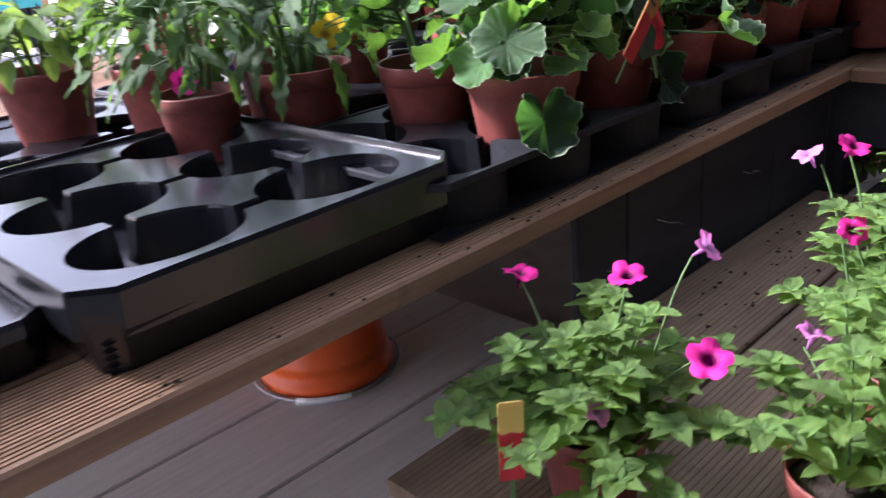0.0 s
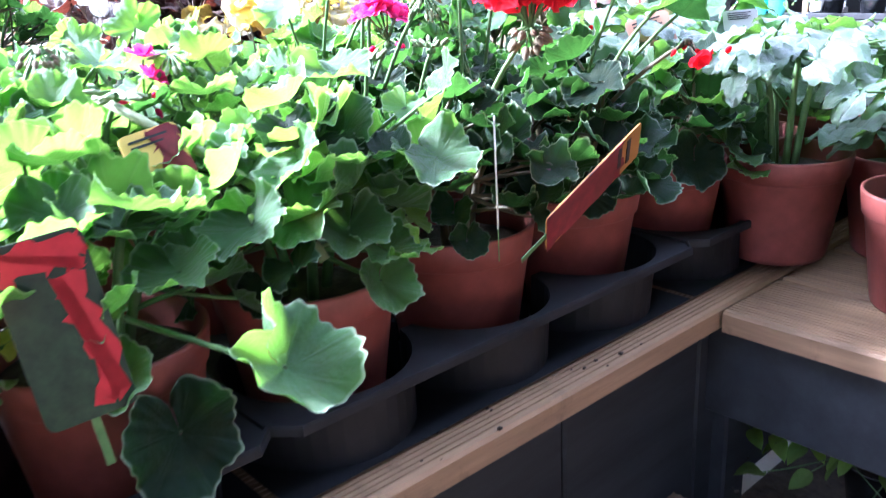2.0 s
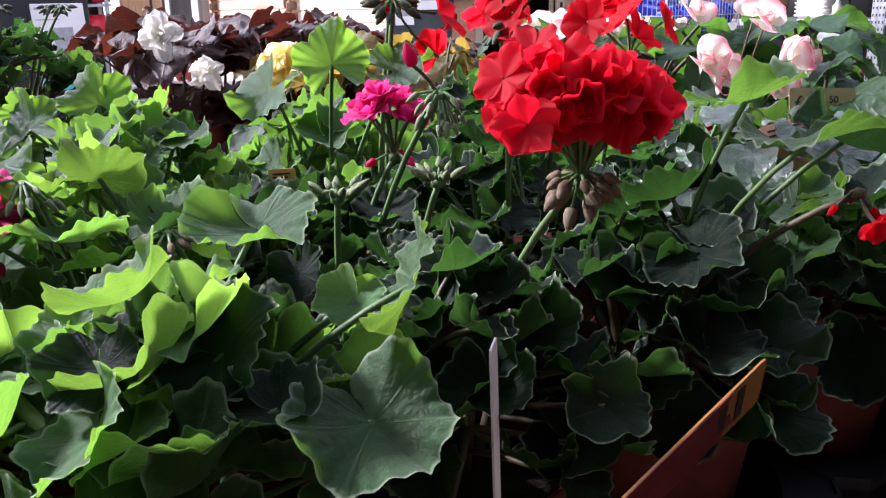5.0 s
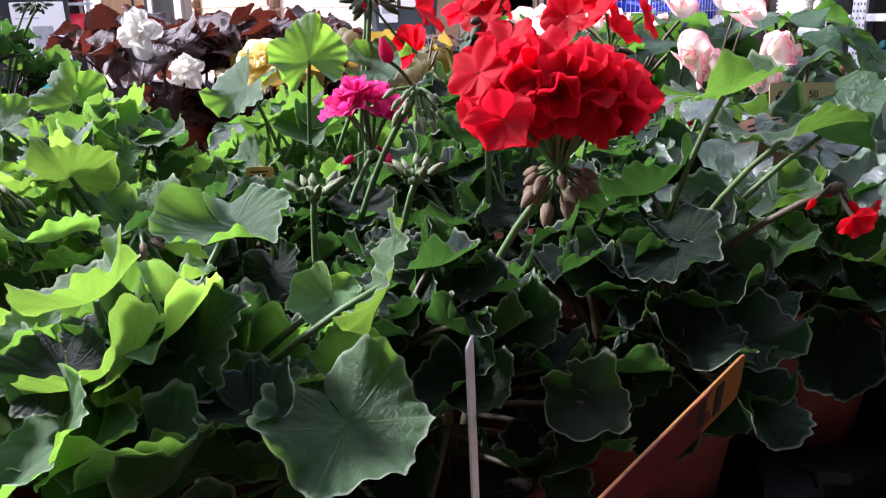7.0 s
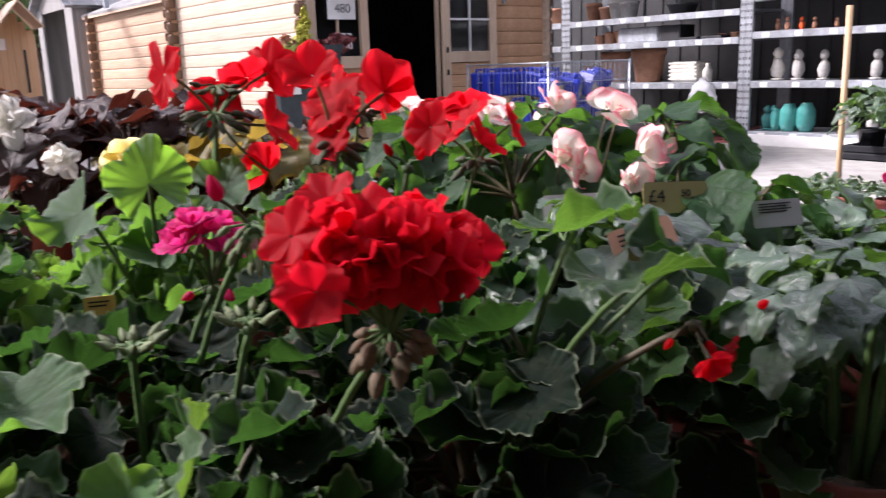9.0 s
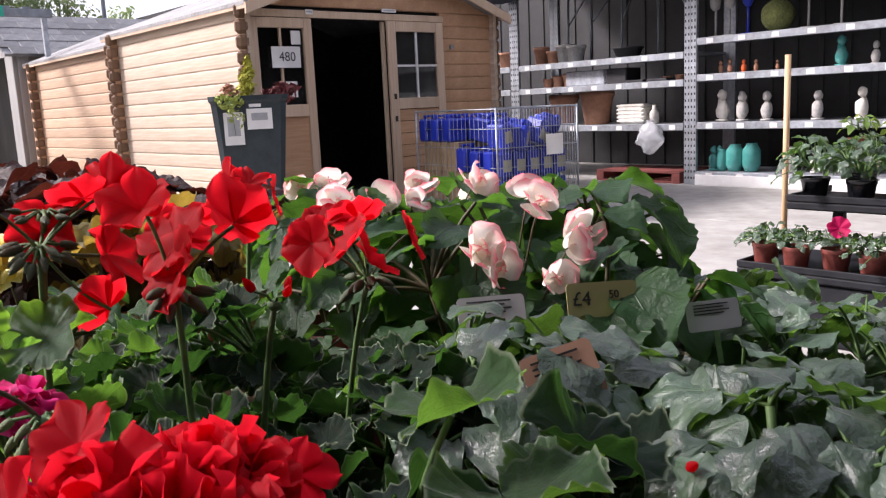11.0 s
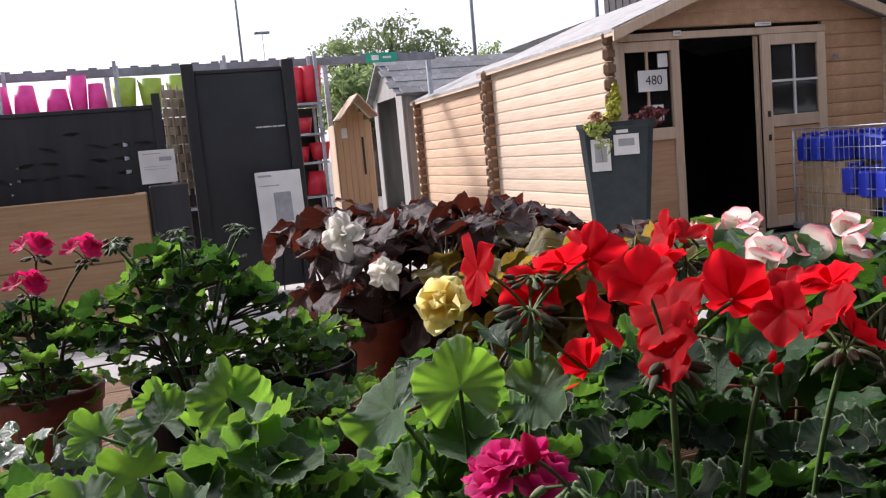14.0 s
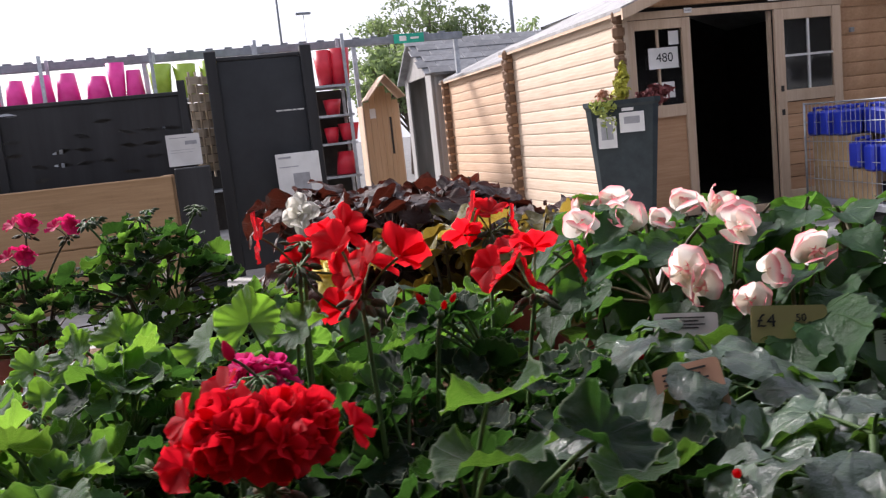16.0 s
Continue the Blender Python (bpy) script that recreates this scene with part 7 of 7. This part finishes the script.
for k, (x, y) in enumerate(((-2.79, 1.86), (-2.53, 1.89), (-2.36, 2.10), (-2.78, 2.06), (-2.56, 2.14), (-2.44, 2.28), (-2.78, 2.2), (-2.62, 2.34), (-2.26, 2.24), (-2.10, 2.12), (-2.2, 2.42), (-2.0, 2.3))):
    fs = []
    for q in range((2, 0, 0, 0, 0, 0, 0, 0, 0, 0, 0, 0)[k]):
        fs.append((rel(x, y, BASE, *((-2.40, 1.805, 0.842) if q == 0 else (-2.265, 1.87, 0.762))) if k == 0 else (0.08, -0.07, 0.36), (0.7, -0.5, 0.4)))
    begonia(x, y, "olive-leaved begonia in a terracotta pot" if k in (9, 11) else "bronze-leaved begonia with white flowers in terracotta pot" if k == 0 else "bronze-leaved begonia in a terracotta pot", "olive" if k in (9, 11) else "bronze", 50 + k, fs, "white", n=26, top=0.445 if k < 2 else 0.435 if k < 8 else 0.375, spread=0.16, size=0.11, fsize=0.052, group=BB, scale=1.1, flat=0.3, tilt=0.15, jit=0.38)

# impatiens by the corner
IB = "young impatiens on the bench"
for k, (x, y) in enumerate(((-0.67, 2.06), (-0.56, 2.21), (-0.79, 2.16), (-0.93, 2.04), (-0.77, 2.38), (-0.58, 2.38), (-0.95, 2.37), (-0.46, 2.03), (-0.38, 2.17), (-0.40, 2.34), (-0.77, 2.57), (-0.95, 2.56), (-0.58, 2.57), (-1.14, 2.55), (-0.24, 2.0), (-0.22, 2.2)), 1):
    t = potted("impatiens", "young green impatiens with glossy pointed leaves", "impatiens", x, y, TOP + 0.001 if x > -0.65 else BASE, "terracotta", IB)
    near = y < 2.1
    crown(t, "impatiens", 90 + k, 38 if near else 46 if k < 10 else 30, 0.125, 0.235 if near else 0.15, 0.34 if k == 4 else 0.325 if k == 1 else 0.305 if x < -0.5 else 0.295, 0.06, stalk=0.0018, tilt=0.4, jit=0.3, roots=6)
    if k in (1, 4):
        bm = bmesh.new()
        p = (-0.04, -0.02, 0.30) if k == 4 else (-0.03, -0.11, 0.285)
        tube(bm, bent((0, 0, 0.2), p, 4), 0.002, n=5)
        st = part("flower_stem", bm, M["stem"], t)
        piece("bud", BUD_RED, st, facing(p, (0.6, -0.3, 0.5), (0, 0, 1), 0.0075), "scarlet opening bud")

# petunias on the low deck
def petunia(x, y, seed, shoots, flowers, label, scale=1.0, wide=0.16, tall=0.25):
    t = potted("petunia", label, "petunia", x, y, 0.161, "terracotta", "petunias on the low deck", 0.85 * scale)
    r = random.Random(seed)
    bm = bmesh.new()
    for k in range(shoots):
        a = 2.39996 * k
        f = math.sqrt((k + 0.5) / shoots)
        foot = Vector((0.025 * math.cos(a), 0.025 * math.sin(a), 0.105))
        head = Vector((wide * f * math.cos(a), wide * f * math.sin(a), tall - 0.14 * f ** 3 + r.uniform(-0.02, 0.05) + (0.045 if k % 7 == 0 else 0)))
        pts = bent(foot, head, 7)
        tube(bm, pts, 0.002, 0.0013, 5, False)
        for i, p in enumerate(pts[1:]):
            for q in range(2 if i < 5 else 5):
                b = i * 1.6 + q * (3.14 if i < 5 else 1.26) + a
                d = Vector((math.cos(b), math.sin(b), 0.25 if i < 5 else 0.9))
                s = (0.041 if i < 5 else 0.031) * r.uniform(0.65, 1.25)
                piece("leaf", r.choice(LEAVES["petunia"]), t, facing(p, (d.x * -0.4, d.y * -0.4, 1), d, s))
    for p, n, pale, s in flowers:
        p = Vector(p)
        tube(bm, bent((p.x * 0.5, p.y * 0.5, 0.15), tuple(p - Vector(n).normalized() * s), 5), 0.0016, 0.0013, 5, False)
    st = tagged(part("stem", bm, M["stem"], t), kind="stuff") or t
    for p, n, pale, s in flowers:
        n = Vector(n).normalized() + Vector((r.gauss(0, 0.35), r.gauss(0, 0.35) + 0.25, 0.6))
        piece("flower", r.choice(FLOWERS["petunia_pale" if pale else "petunia"]), st, facing(p, n, (r.gauss(0, 1), r.gauss(0, 1), 0), s))
    return t


def at_pet(x, y, *q):
    return [(rel(x, y, 0.161, *p), n, pale, s) for p, n, pale, s in q]


petunia(-0.46, 0.67, 201, 32, at_pet(-0.45, 0.66, ((-0.413, 0.675, 0.455), (0.2, -0.1, 1), 0, 0.022), ((-0.385, 0.794, 0.452), (0.5, 0.1, 0.4), 1, 0.022), ((-0.562, 0.674, 0.42), (0.5, -0.5, 0.6), 0, 0.022), ((-0.33, 0.70, 0.37), (0.6, -0.6, 0.4), 0, 0.026), ((-0.40, 0.60, 0.33), (0.8, -0.5, 0.3), 1, 0.018)), "lime leaved petunia with magenta trumpets on the deck", 0.9, 0.19, 0.20)
petunia(-0.22, 0.98, 202, 29, at_pet(-0.22, 0.98, ((-0.30, 0.942, 0.546), (0.3, -0.5, 0.7), 0, 0.019), ((-0.356, 0.961, 0.524), (-0.6, -0.3, 0.6), 1, 0.02), ((-0.25, 0.957, 0.531), (0.4, -0.6, 0.6), 0, 0.019), ((-0.245, 1.112, 0.507), (0.2, 0.2, 1), 0, 0.019), ((-0.27, 1.05, 0.52), (0.3, -0.2, 1), 0, 0.019), ((-0.19, 1.10, 0.49), (0.6, 0.3, 0.6), 0, 0.019), ((-0.17, 1.05, 0.47), (0.7, 0.0, 0.3), 0, 0.019), ((-0.28, 0.91, 0.46), (0.5, -0.8, 0.3), 0, 0.019), ((-0.20, 0.91, 0.43), (0.7, -0.6, 0.2), 1, 0.022)), "tall petunia full of magenta trumpets on the deck", 1.0, 0.15, 0.31)
petunia(-0.2, 0.75, 203, 10, at_pet(-0.2, 0.75, ((-0.27, 0.80, 0.384), (0.4, 0.2, 0.8), 1, 0.02),), "lime leaved petunia in a terracotta pot", 0.9, 0.13)

# bedding plants behind the empty trays
BP = "bedding plants behind the empty trays"
def bedding(x, y, kind, label, flower, seed, z=BASE, top=0.30, pot="terracotta", n=70, size=0.06, scale=1.0, places=()):
    t = potted("bedding_plant", label, "bedding plant", x, y, z, pot, BP, scale)
    crown(t, kind, seed, n, 0.12, 0.15, top, size, stalk=0.0012, tilt=0.6, jit=0.45, roots=7, hang=6)
    r = random.Random(seed)
    if places:
        bm = bmesh.new()
        for p, nrm, s in places:
            tube(bm, bent((0, 0, 0.15), p, 4), 0.0014, n=5)
        st = part("flower_stem", bm, M["stem"], t)
        for p, nrm, s in places:
            piece("flower", r.choice(FLOWERS[flower]), st, facing(p, nrm, (0, 0.3, 1), s))
    return t


bedding(-1.60, 0.56, "petunia", "lime green petunia with magenta trumpets", "petunia", 301, 0.47, 0.27, places=(((0.03, -0.03, 0.30), (0.5, -0.2, 0.7), 0.03), ((0.06, 0.05, 0.29), (0.6, 0.3, 0.6), 0.03)))
bedding(-1.41, 0.70, "feather", "feathery dark bedding plant in a pot", "petunia", 302, 0.47, 0.36, n=80, size=0.09)
bedding(-1.22, 0.66, "feather", "feathery dark bedding plant with one magenta flower", "petunia", 303, 0.47, 0.33, n=80, size=0.08, scale=0.8, places=(((0.08, -0.06, 0.15), (0.8, -0.3, 0.2), 0.022),))
bedding(-1.17, 0.83, "feather", "grassy bedding plant in a terracotta pot", "pansy", 304, 0.455, 0.38, n=80, size=0.10)
bedding(-1.33, 0.90, "impatiens", "yellow pansy in a terracotta pot", "pansy", 305, 0.455, 0.20, n=40, size=0.05, places=(((0.19, -0.03, 0.19), (0.8, -0.3, 0.4), 0.026), ((0.18, 0.0, 0.20), (0.8, 0.1, 0.3), 0.026)))
bedding(-1.84, 1.63, "geranium_pale_lit", "small pale leafy plant in a terracotta pot", "pansy", 306, 0.437, 0.20, n=22, size=0.032)
bedding(-1.44, 1.16, "mixed", "small geranium in a terracotta pot", "pansy", 307, 0.452, 0.24, n=26, size=0.038)
bedding(-1.76, 1.22, "impatiens", "dark plant in a purple plastic pot", "pansy", 308, 0.437, 0.26, "purple", n=30, size=0.05)

# planted bed beyond the side bench
mulch = solo("mulch_bed", boxed(-0.68, 1.45, 1.85, 3.9, 0.0372, 0.06, 0.004), M["soil"], "dark damp mulch bed behind the side bench", "ground cover", kind="structure")
for k in range(5):
    t = potted("bedding_plant", "low pale green bushy plant in the mulch bed", "bedding plant", -0.55 + 0.3 * k, 2.86 + 0.12 * (k % 2), 0.058, "black", "bushy plants in the mulch bed", 0.7)
    crown(t, "petunia", 420 + k, 44, 0.17, 0.06, 0.23, 0.05, stalk=0.001, roots=5)
crumbs = thing("soil_crumbs", "scattered crumbs of dark potting soil", "soil", (0, 0, 0), kind="stuff")
cr = random.Random(12)
bm = bmesh.new()
for k in range(150):
    s = cr.uniform(0.0008, 0.0032)
    if k < 70:
        blob(bm, (-0.645 - 0.05 * cr.random() ** 2, cr.uniform(0.25, 1.75), TOP + s * 0.4), (s, s * 1.3, s * 0.6), k, 0.4, 1)
    else:
        blob(bm, (-0.655 + abs(cr.gauss(0, 0.09)), cr.gauss(1.45, 0.2) if k < 130 else cr.uniform(0.7, 1.7), 0.161 + s * 0.4), (s * 1.6, s * 1.8, s * 0.7), k, 0.4, 1)
part("crumbs", bm, M["soil"], crumbs)
for k, (x, y) in enumerate(((-0.78, 2.14), (-0.52, 2.13), (-0.27, 2.14))):
    t = potted("bedding_plant", "small leafy plant in a black pot on the ground", "bedding plant", x, y, 0.058, "black", "small plants under the side bench", 0.6)
    crown(t, "petunia", 400 + k, 60, 0.17, 0.05, 0.2, 0.05, stalk=0.001, roots=5)

FRAME = YARD
# plant stand near the aisle
stand = thing("plant_stand", "tiered black stand of potted plants in the aisle", "plant stand", (-1.97, 4.75, 0))
part("base", boxed(-0.2, 0.55, -0.235, 0.25, 0.0, 0.233, 0.01), M["dull_black"], stand)
for z, x0, y0 in ((0.28, -0.23, -0.25), (0.53, -0.10, -0.12)):
    part("shelf", boxed(x0, 0.56, y0, 0.26, z - 0.045, z - 0.015, 0.006), M["dull_black"], stand)
    for a, b, c, d in ((x0, 0.56, y0, y0 + 0.012), (x0, x0 + 0.012, y0 + 0.012, 0.26)):
        part("lip", boxed(a, b, c, d, z - 0.014, z + 0.012, 0.003), M["dull_black"], stand)
for x in (0.02, 0.5):
    part("post", boxed(x - 0.02, x + 0.02, 0.06, 0.10, 0.268, 0.484, 0.003), M["dull_black"], stand)
for k, (x, y, z) in enumerate(((-2.0, 4.72, 0.516), (-1.82, 4.70, 0.516), (-1.64, 4.73, 0.516), (-1.9, 4.90, 0.516), (-2.13, 4.60, 0.266), (-2.0, 4.58, 0.266), (-1.86, 4.60, 0.266), (-1.72, 4.58, 0.266))):
    t = potted("bedding_plant", "bushy green bedding plant on the tiered stand" if z > 0.5 else "small bedding plant in a terracotta pot on the stand", "bedding plant", x, y, z, "black" if z > 0.5 else "terracotta", "plants on the tiered stand", 0.62)
    crown(t, "impatiens", 500 + k, 60 if z > 0.5 else 52, 0.14 if z > 0.5 else 0.115, 0.07, 0.26 if z > 0.5 else 0.17, 0.046 if z > 0.5 else 0.03, roots=5)
    if k == 6:
        bm = bmesh.new()
        tube(bm, [(0, 0, 0.08), (0.02, -0.03, 0.17)], 0.0015)
        st = part("flower_stem", bm, M["stem"], t)
        piece("flower", FLOWERS["cerise"][0], st, facing((0.02, -0.03, 0.17), (0.3, -0.8, 0.4), (0, 0, 1), 0.045))
broom = thing("broom", "wooden broom handle standing by the plant stand", "broom", (-2.24, 4.97, 0))
bm = bmesh.new()
tube(bm, [(0, 0, 0.08), (0, 0, 1.08)], 0.013, n=10)
part("handle", bm, M["broom"], broom)
part("head", boxed(-0.03, 0.03, -0.14, 0.14, 0.0, 0.08, 0.008), M["broom"], broom)
column = solo("column", boxed(-1.88, -1.7, 5.25, 5.43, 0, 3.6, 0.006), M["white_paint"], "white painted steel column", "column", kind="structure")
plank_shelf = thing("wall_shelf", "small shelf of seedlings on the white column", "shelf", (-1.79, 5.1, 0.62))
part("board", boxed(-0.3, 0.3, -0.15, 0.14, 0.0, 0.025, 0.003), M["pine_frame"], plank_shelf)
part("bracket", boxed(-0.02, 0.02, -0.1, 0.14, -0.1, -0.002, 0.003), M["galv"], plank_shelf)
for k in range(3):
    t = potted("bedding_plant", "seedling in a small terracotta pot on the shelf", "bedding plant", -1.97 + 0.17 * k, 5.05, 0.646, "terracotta", "seedlings on the small shelf", 0.6)
    crown(t, "petunia", 600 + k, 20, 0.08, 0.08, 0.2, 0.04, roots=4)


FRAME = Matrix()
# ---- plant labels and price cards ----
def tag_card(at, normal, up, w, h, mat, label, print_part="", bars=1, text="", areas=()):
    z = Vector(normal).normalized()
    y = Vector(up) - z * Vector(up).dot(z)
    y.normalize()
    x = y.cross(z)
    m = Matrix((x, y, z)).transposed().to_4x4()
    c = thing("plant_label", label, "plant label", (0, 0, 0), group="plant labels")
    c.matrix_world = Matrix.Translation(at) @ m
    bm = bmesh.new()
    ring, r0 = [], min(w, h) * 0.1
    for sx, sy, a0 in ((1, 1, 0), (-1, 1, 90), (-1, -1, 180), (1, -1, 270)):
        for q in (0, 45, 90):
            a = radians(a0 + q)
            ring.append((sx * (w / 2 - r0) + r0 * math.cos(a), sy * (h / 2 - r0) + r0 * math.sin(a)))
    top = [bm.verts.new((px, py, 0.0006)) for px, py in ring]
    bot = [bm.verts.new((px, py, -0.0006)) for px, py in ring]
    bm.faces.new(top)
    bm.faces.new(bot[::-1])
    for k in range(12):
        bm.faces.new((top[k], bot[k], bot[(k + 1) % 12], top[(k + 1) % 12]))
    part("card", bm, M[mat], c)
    for area in ((areas or ((-0.56, 0.56, -0.54, 0.1),)) if print_part else ()):
        bm = bmesh.new()
        jr = random.Random(int(1000 * abs(at[1])))
        x0, x1, z0, z1 = area[0] * w, area[1] * w, area[2] * h, area[3] * h
        edge = [(x0 + (x1 - x0) * q / 9, z0) for q in range(9)] + [(x1, z0 + (z1 - z0) * q / 11) for q in range(11)] + [(x1 + (x0 - x1) * q / 9, z1) for q in range(9)] + [(x0, z1 - (z1 - z0) * q / 11) for q in range(11)]
        edge = [(min(0.5 * w, max(-0.5 * w, px + jr.uniform(-0.12, 0.12) * w)), min(0.495 * h, max(-0.5 * h, py + jr.uniform(-0.1, 0.1) * w))) for px, py in edge]
        front_v = [bm.verts.new((px, py, 0.0013)) for px, py in edge]
        back_v = [bm.verts.new((px, py, 0.0007)) for px, py in edge]
        bm.faces.new(front_v)
        bm.faces.new(back_v[::-1])
        for q in range(len(edge)):
            bm.faces.new((front_v[q], back_v[q], back_v[(q + 1) % len(edge)], front_v[(q + 1) % len(edge)]))
        part("print", bm, M[print_part], c, "red flower print")
    for k in range(bars):
        part("print_bar", boxed(-w * 0.36, w * (0.3 - 0.1 * (k % 2)), h * (0.34 - 0.1 * k), h * (0.38 - 0.1 * k), 0.0009, 0.0014), M["ink" if mat != "card" else "grey_ink"], c)
    part("spike", boxed(-0.003, 0.003, -h * 0.5 - 0.035, -h * 0.5 + 0.004, -0.0005, 0.0005), M["stem"], c)
    if text:
        words(text[:2], h * 0.5, c, M["ink"], Matrix.Translation((-w * 0.30, h * 0.08, 0.0016)))
        words(text[3:], h * 0.28, c, M["ink"], Matrix.Translation((w * 0.16, h * 0.16, 0.0016)))
    return c


tag_card((-0.622, 1.03, 0.655), (0.95, 0.1, -0.25), (0, 0.5, 0.85), 0.04, 0.11, "card_orange", "orange and red plant label in the geranium", "red_ink", 2)
tag_card((-0.676, 1.125, 0.652), (0.95, -0.2, 0.1), (-0.05, -0.1, 1), 0.058, 0.125, "photo_green", "dark leafy picture label edged with red flowers", "red_ink", 0, "", ((-0.5, 0.5, 0.32, 0.48), (0.12, 0.42, -0.42, 0.3)))
tag_card((-0.617, 1.585, 0.658), (0.93, 0.15, -0.33), (0, 0.9, 0.42), 0.045, 0.15, "card_orange", "orange and red plant label leaning outwards", "dark_red", 2, "", ((-0.54, 0.54, -0.54, 0.3),))
tag_card((-0.675, 1.515, 0.675), (0.72, 0.68, 0), (0.12, 0.0, 1), 0.016, 0.105, "card", "white plant label standing among the leaves", "", 0)
tag_card((-1.040, 2.120, 0.752), (0.72, -0.5, 0.4), (-0.3, 0.2, 0.9), 0.075, 0.042, "card_shaded", "white printed care card among the begonias", "", 4)
tag_card((-0.947, 2.194, 0.766), (0.72, -0.42, 0.25), (-0.2, 0.15, 0.95), 0.08, 0.042, "card_olive", "pale price card reading four pounds fifty", "", 0, "£4.50")
tag_card((-0.849, 2.006, 0.753), (0.70, -0.55, 0.4), (-0.3, -0.1, 1), 0.064, 0.05, "card_peach", "peach price card with a barcode among impatiens", "", 3)
tag_card((-1.10, 1.575, 0.728), (0.9, -0.4, 0.1), (0, 0, 1), 0.026, 0.034, "card_yellow", "yellow plant label among the stems", "", 2)
tag_card((-0.862, 2.272, 0.748), (0.75, -0.5, 0.3), (-0.2, 0.1, 0.95), 0.06, 0.032, "card_shaded", "white barcode card among the impatiens", "", 4)
tag_card((-0.805, 1.257, 0.722), (0.9, -0.1, 0.4), (-0.3, -0.15, 1), 0.05, 0.05, "card_yellow", "yellow and dark red plant label in the leaves", "dark_red", 2, "", ((-0.02, 0.5, -0.5, 0.5),))
tag_card((-1.24, 1.54, 0.72), (0.9, -0.5, 0.1), (0, 0, 1), 0.045, 0.045, "card_pale", "pale yellow plant label among the leaves", "", 2)
tag_card((-0.465, 0.535, 0.312), (0.8, -0.5, 0.2), (0.0, 0.1, 1), 0.028, 0.085, "card_yellow", "yellow and pink plant label in the petunia", "red_ink", 0)
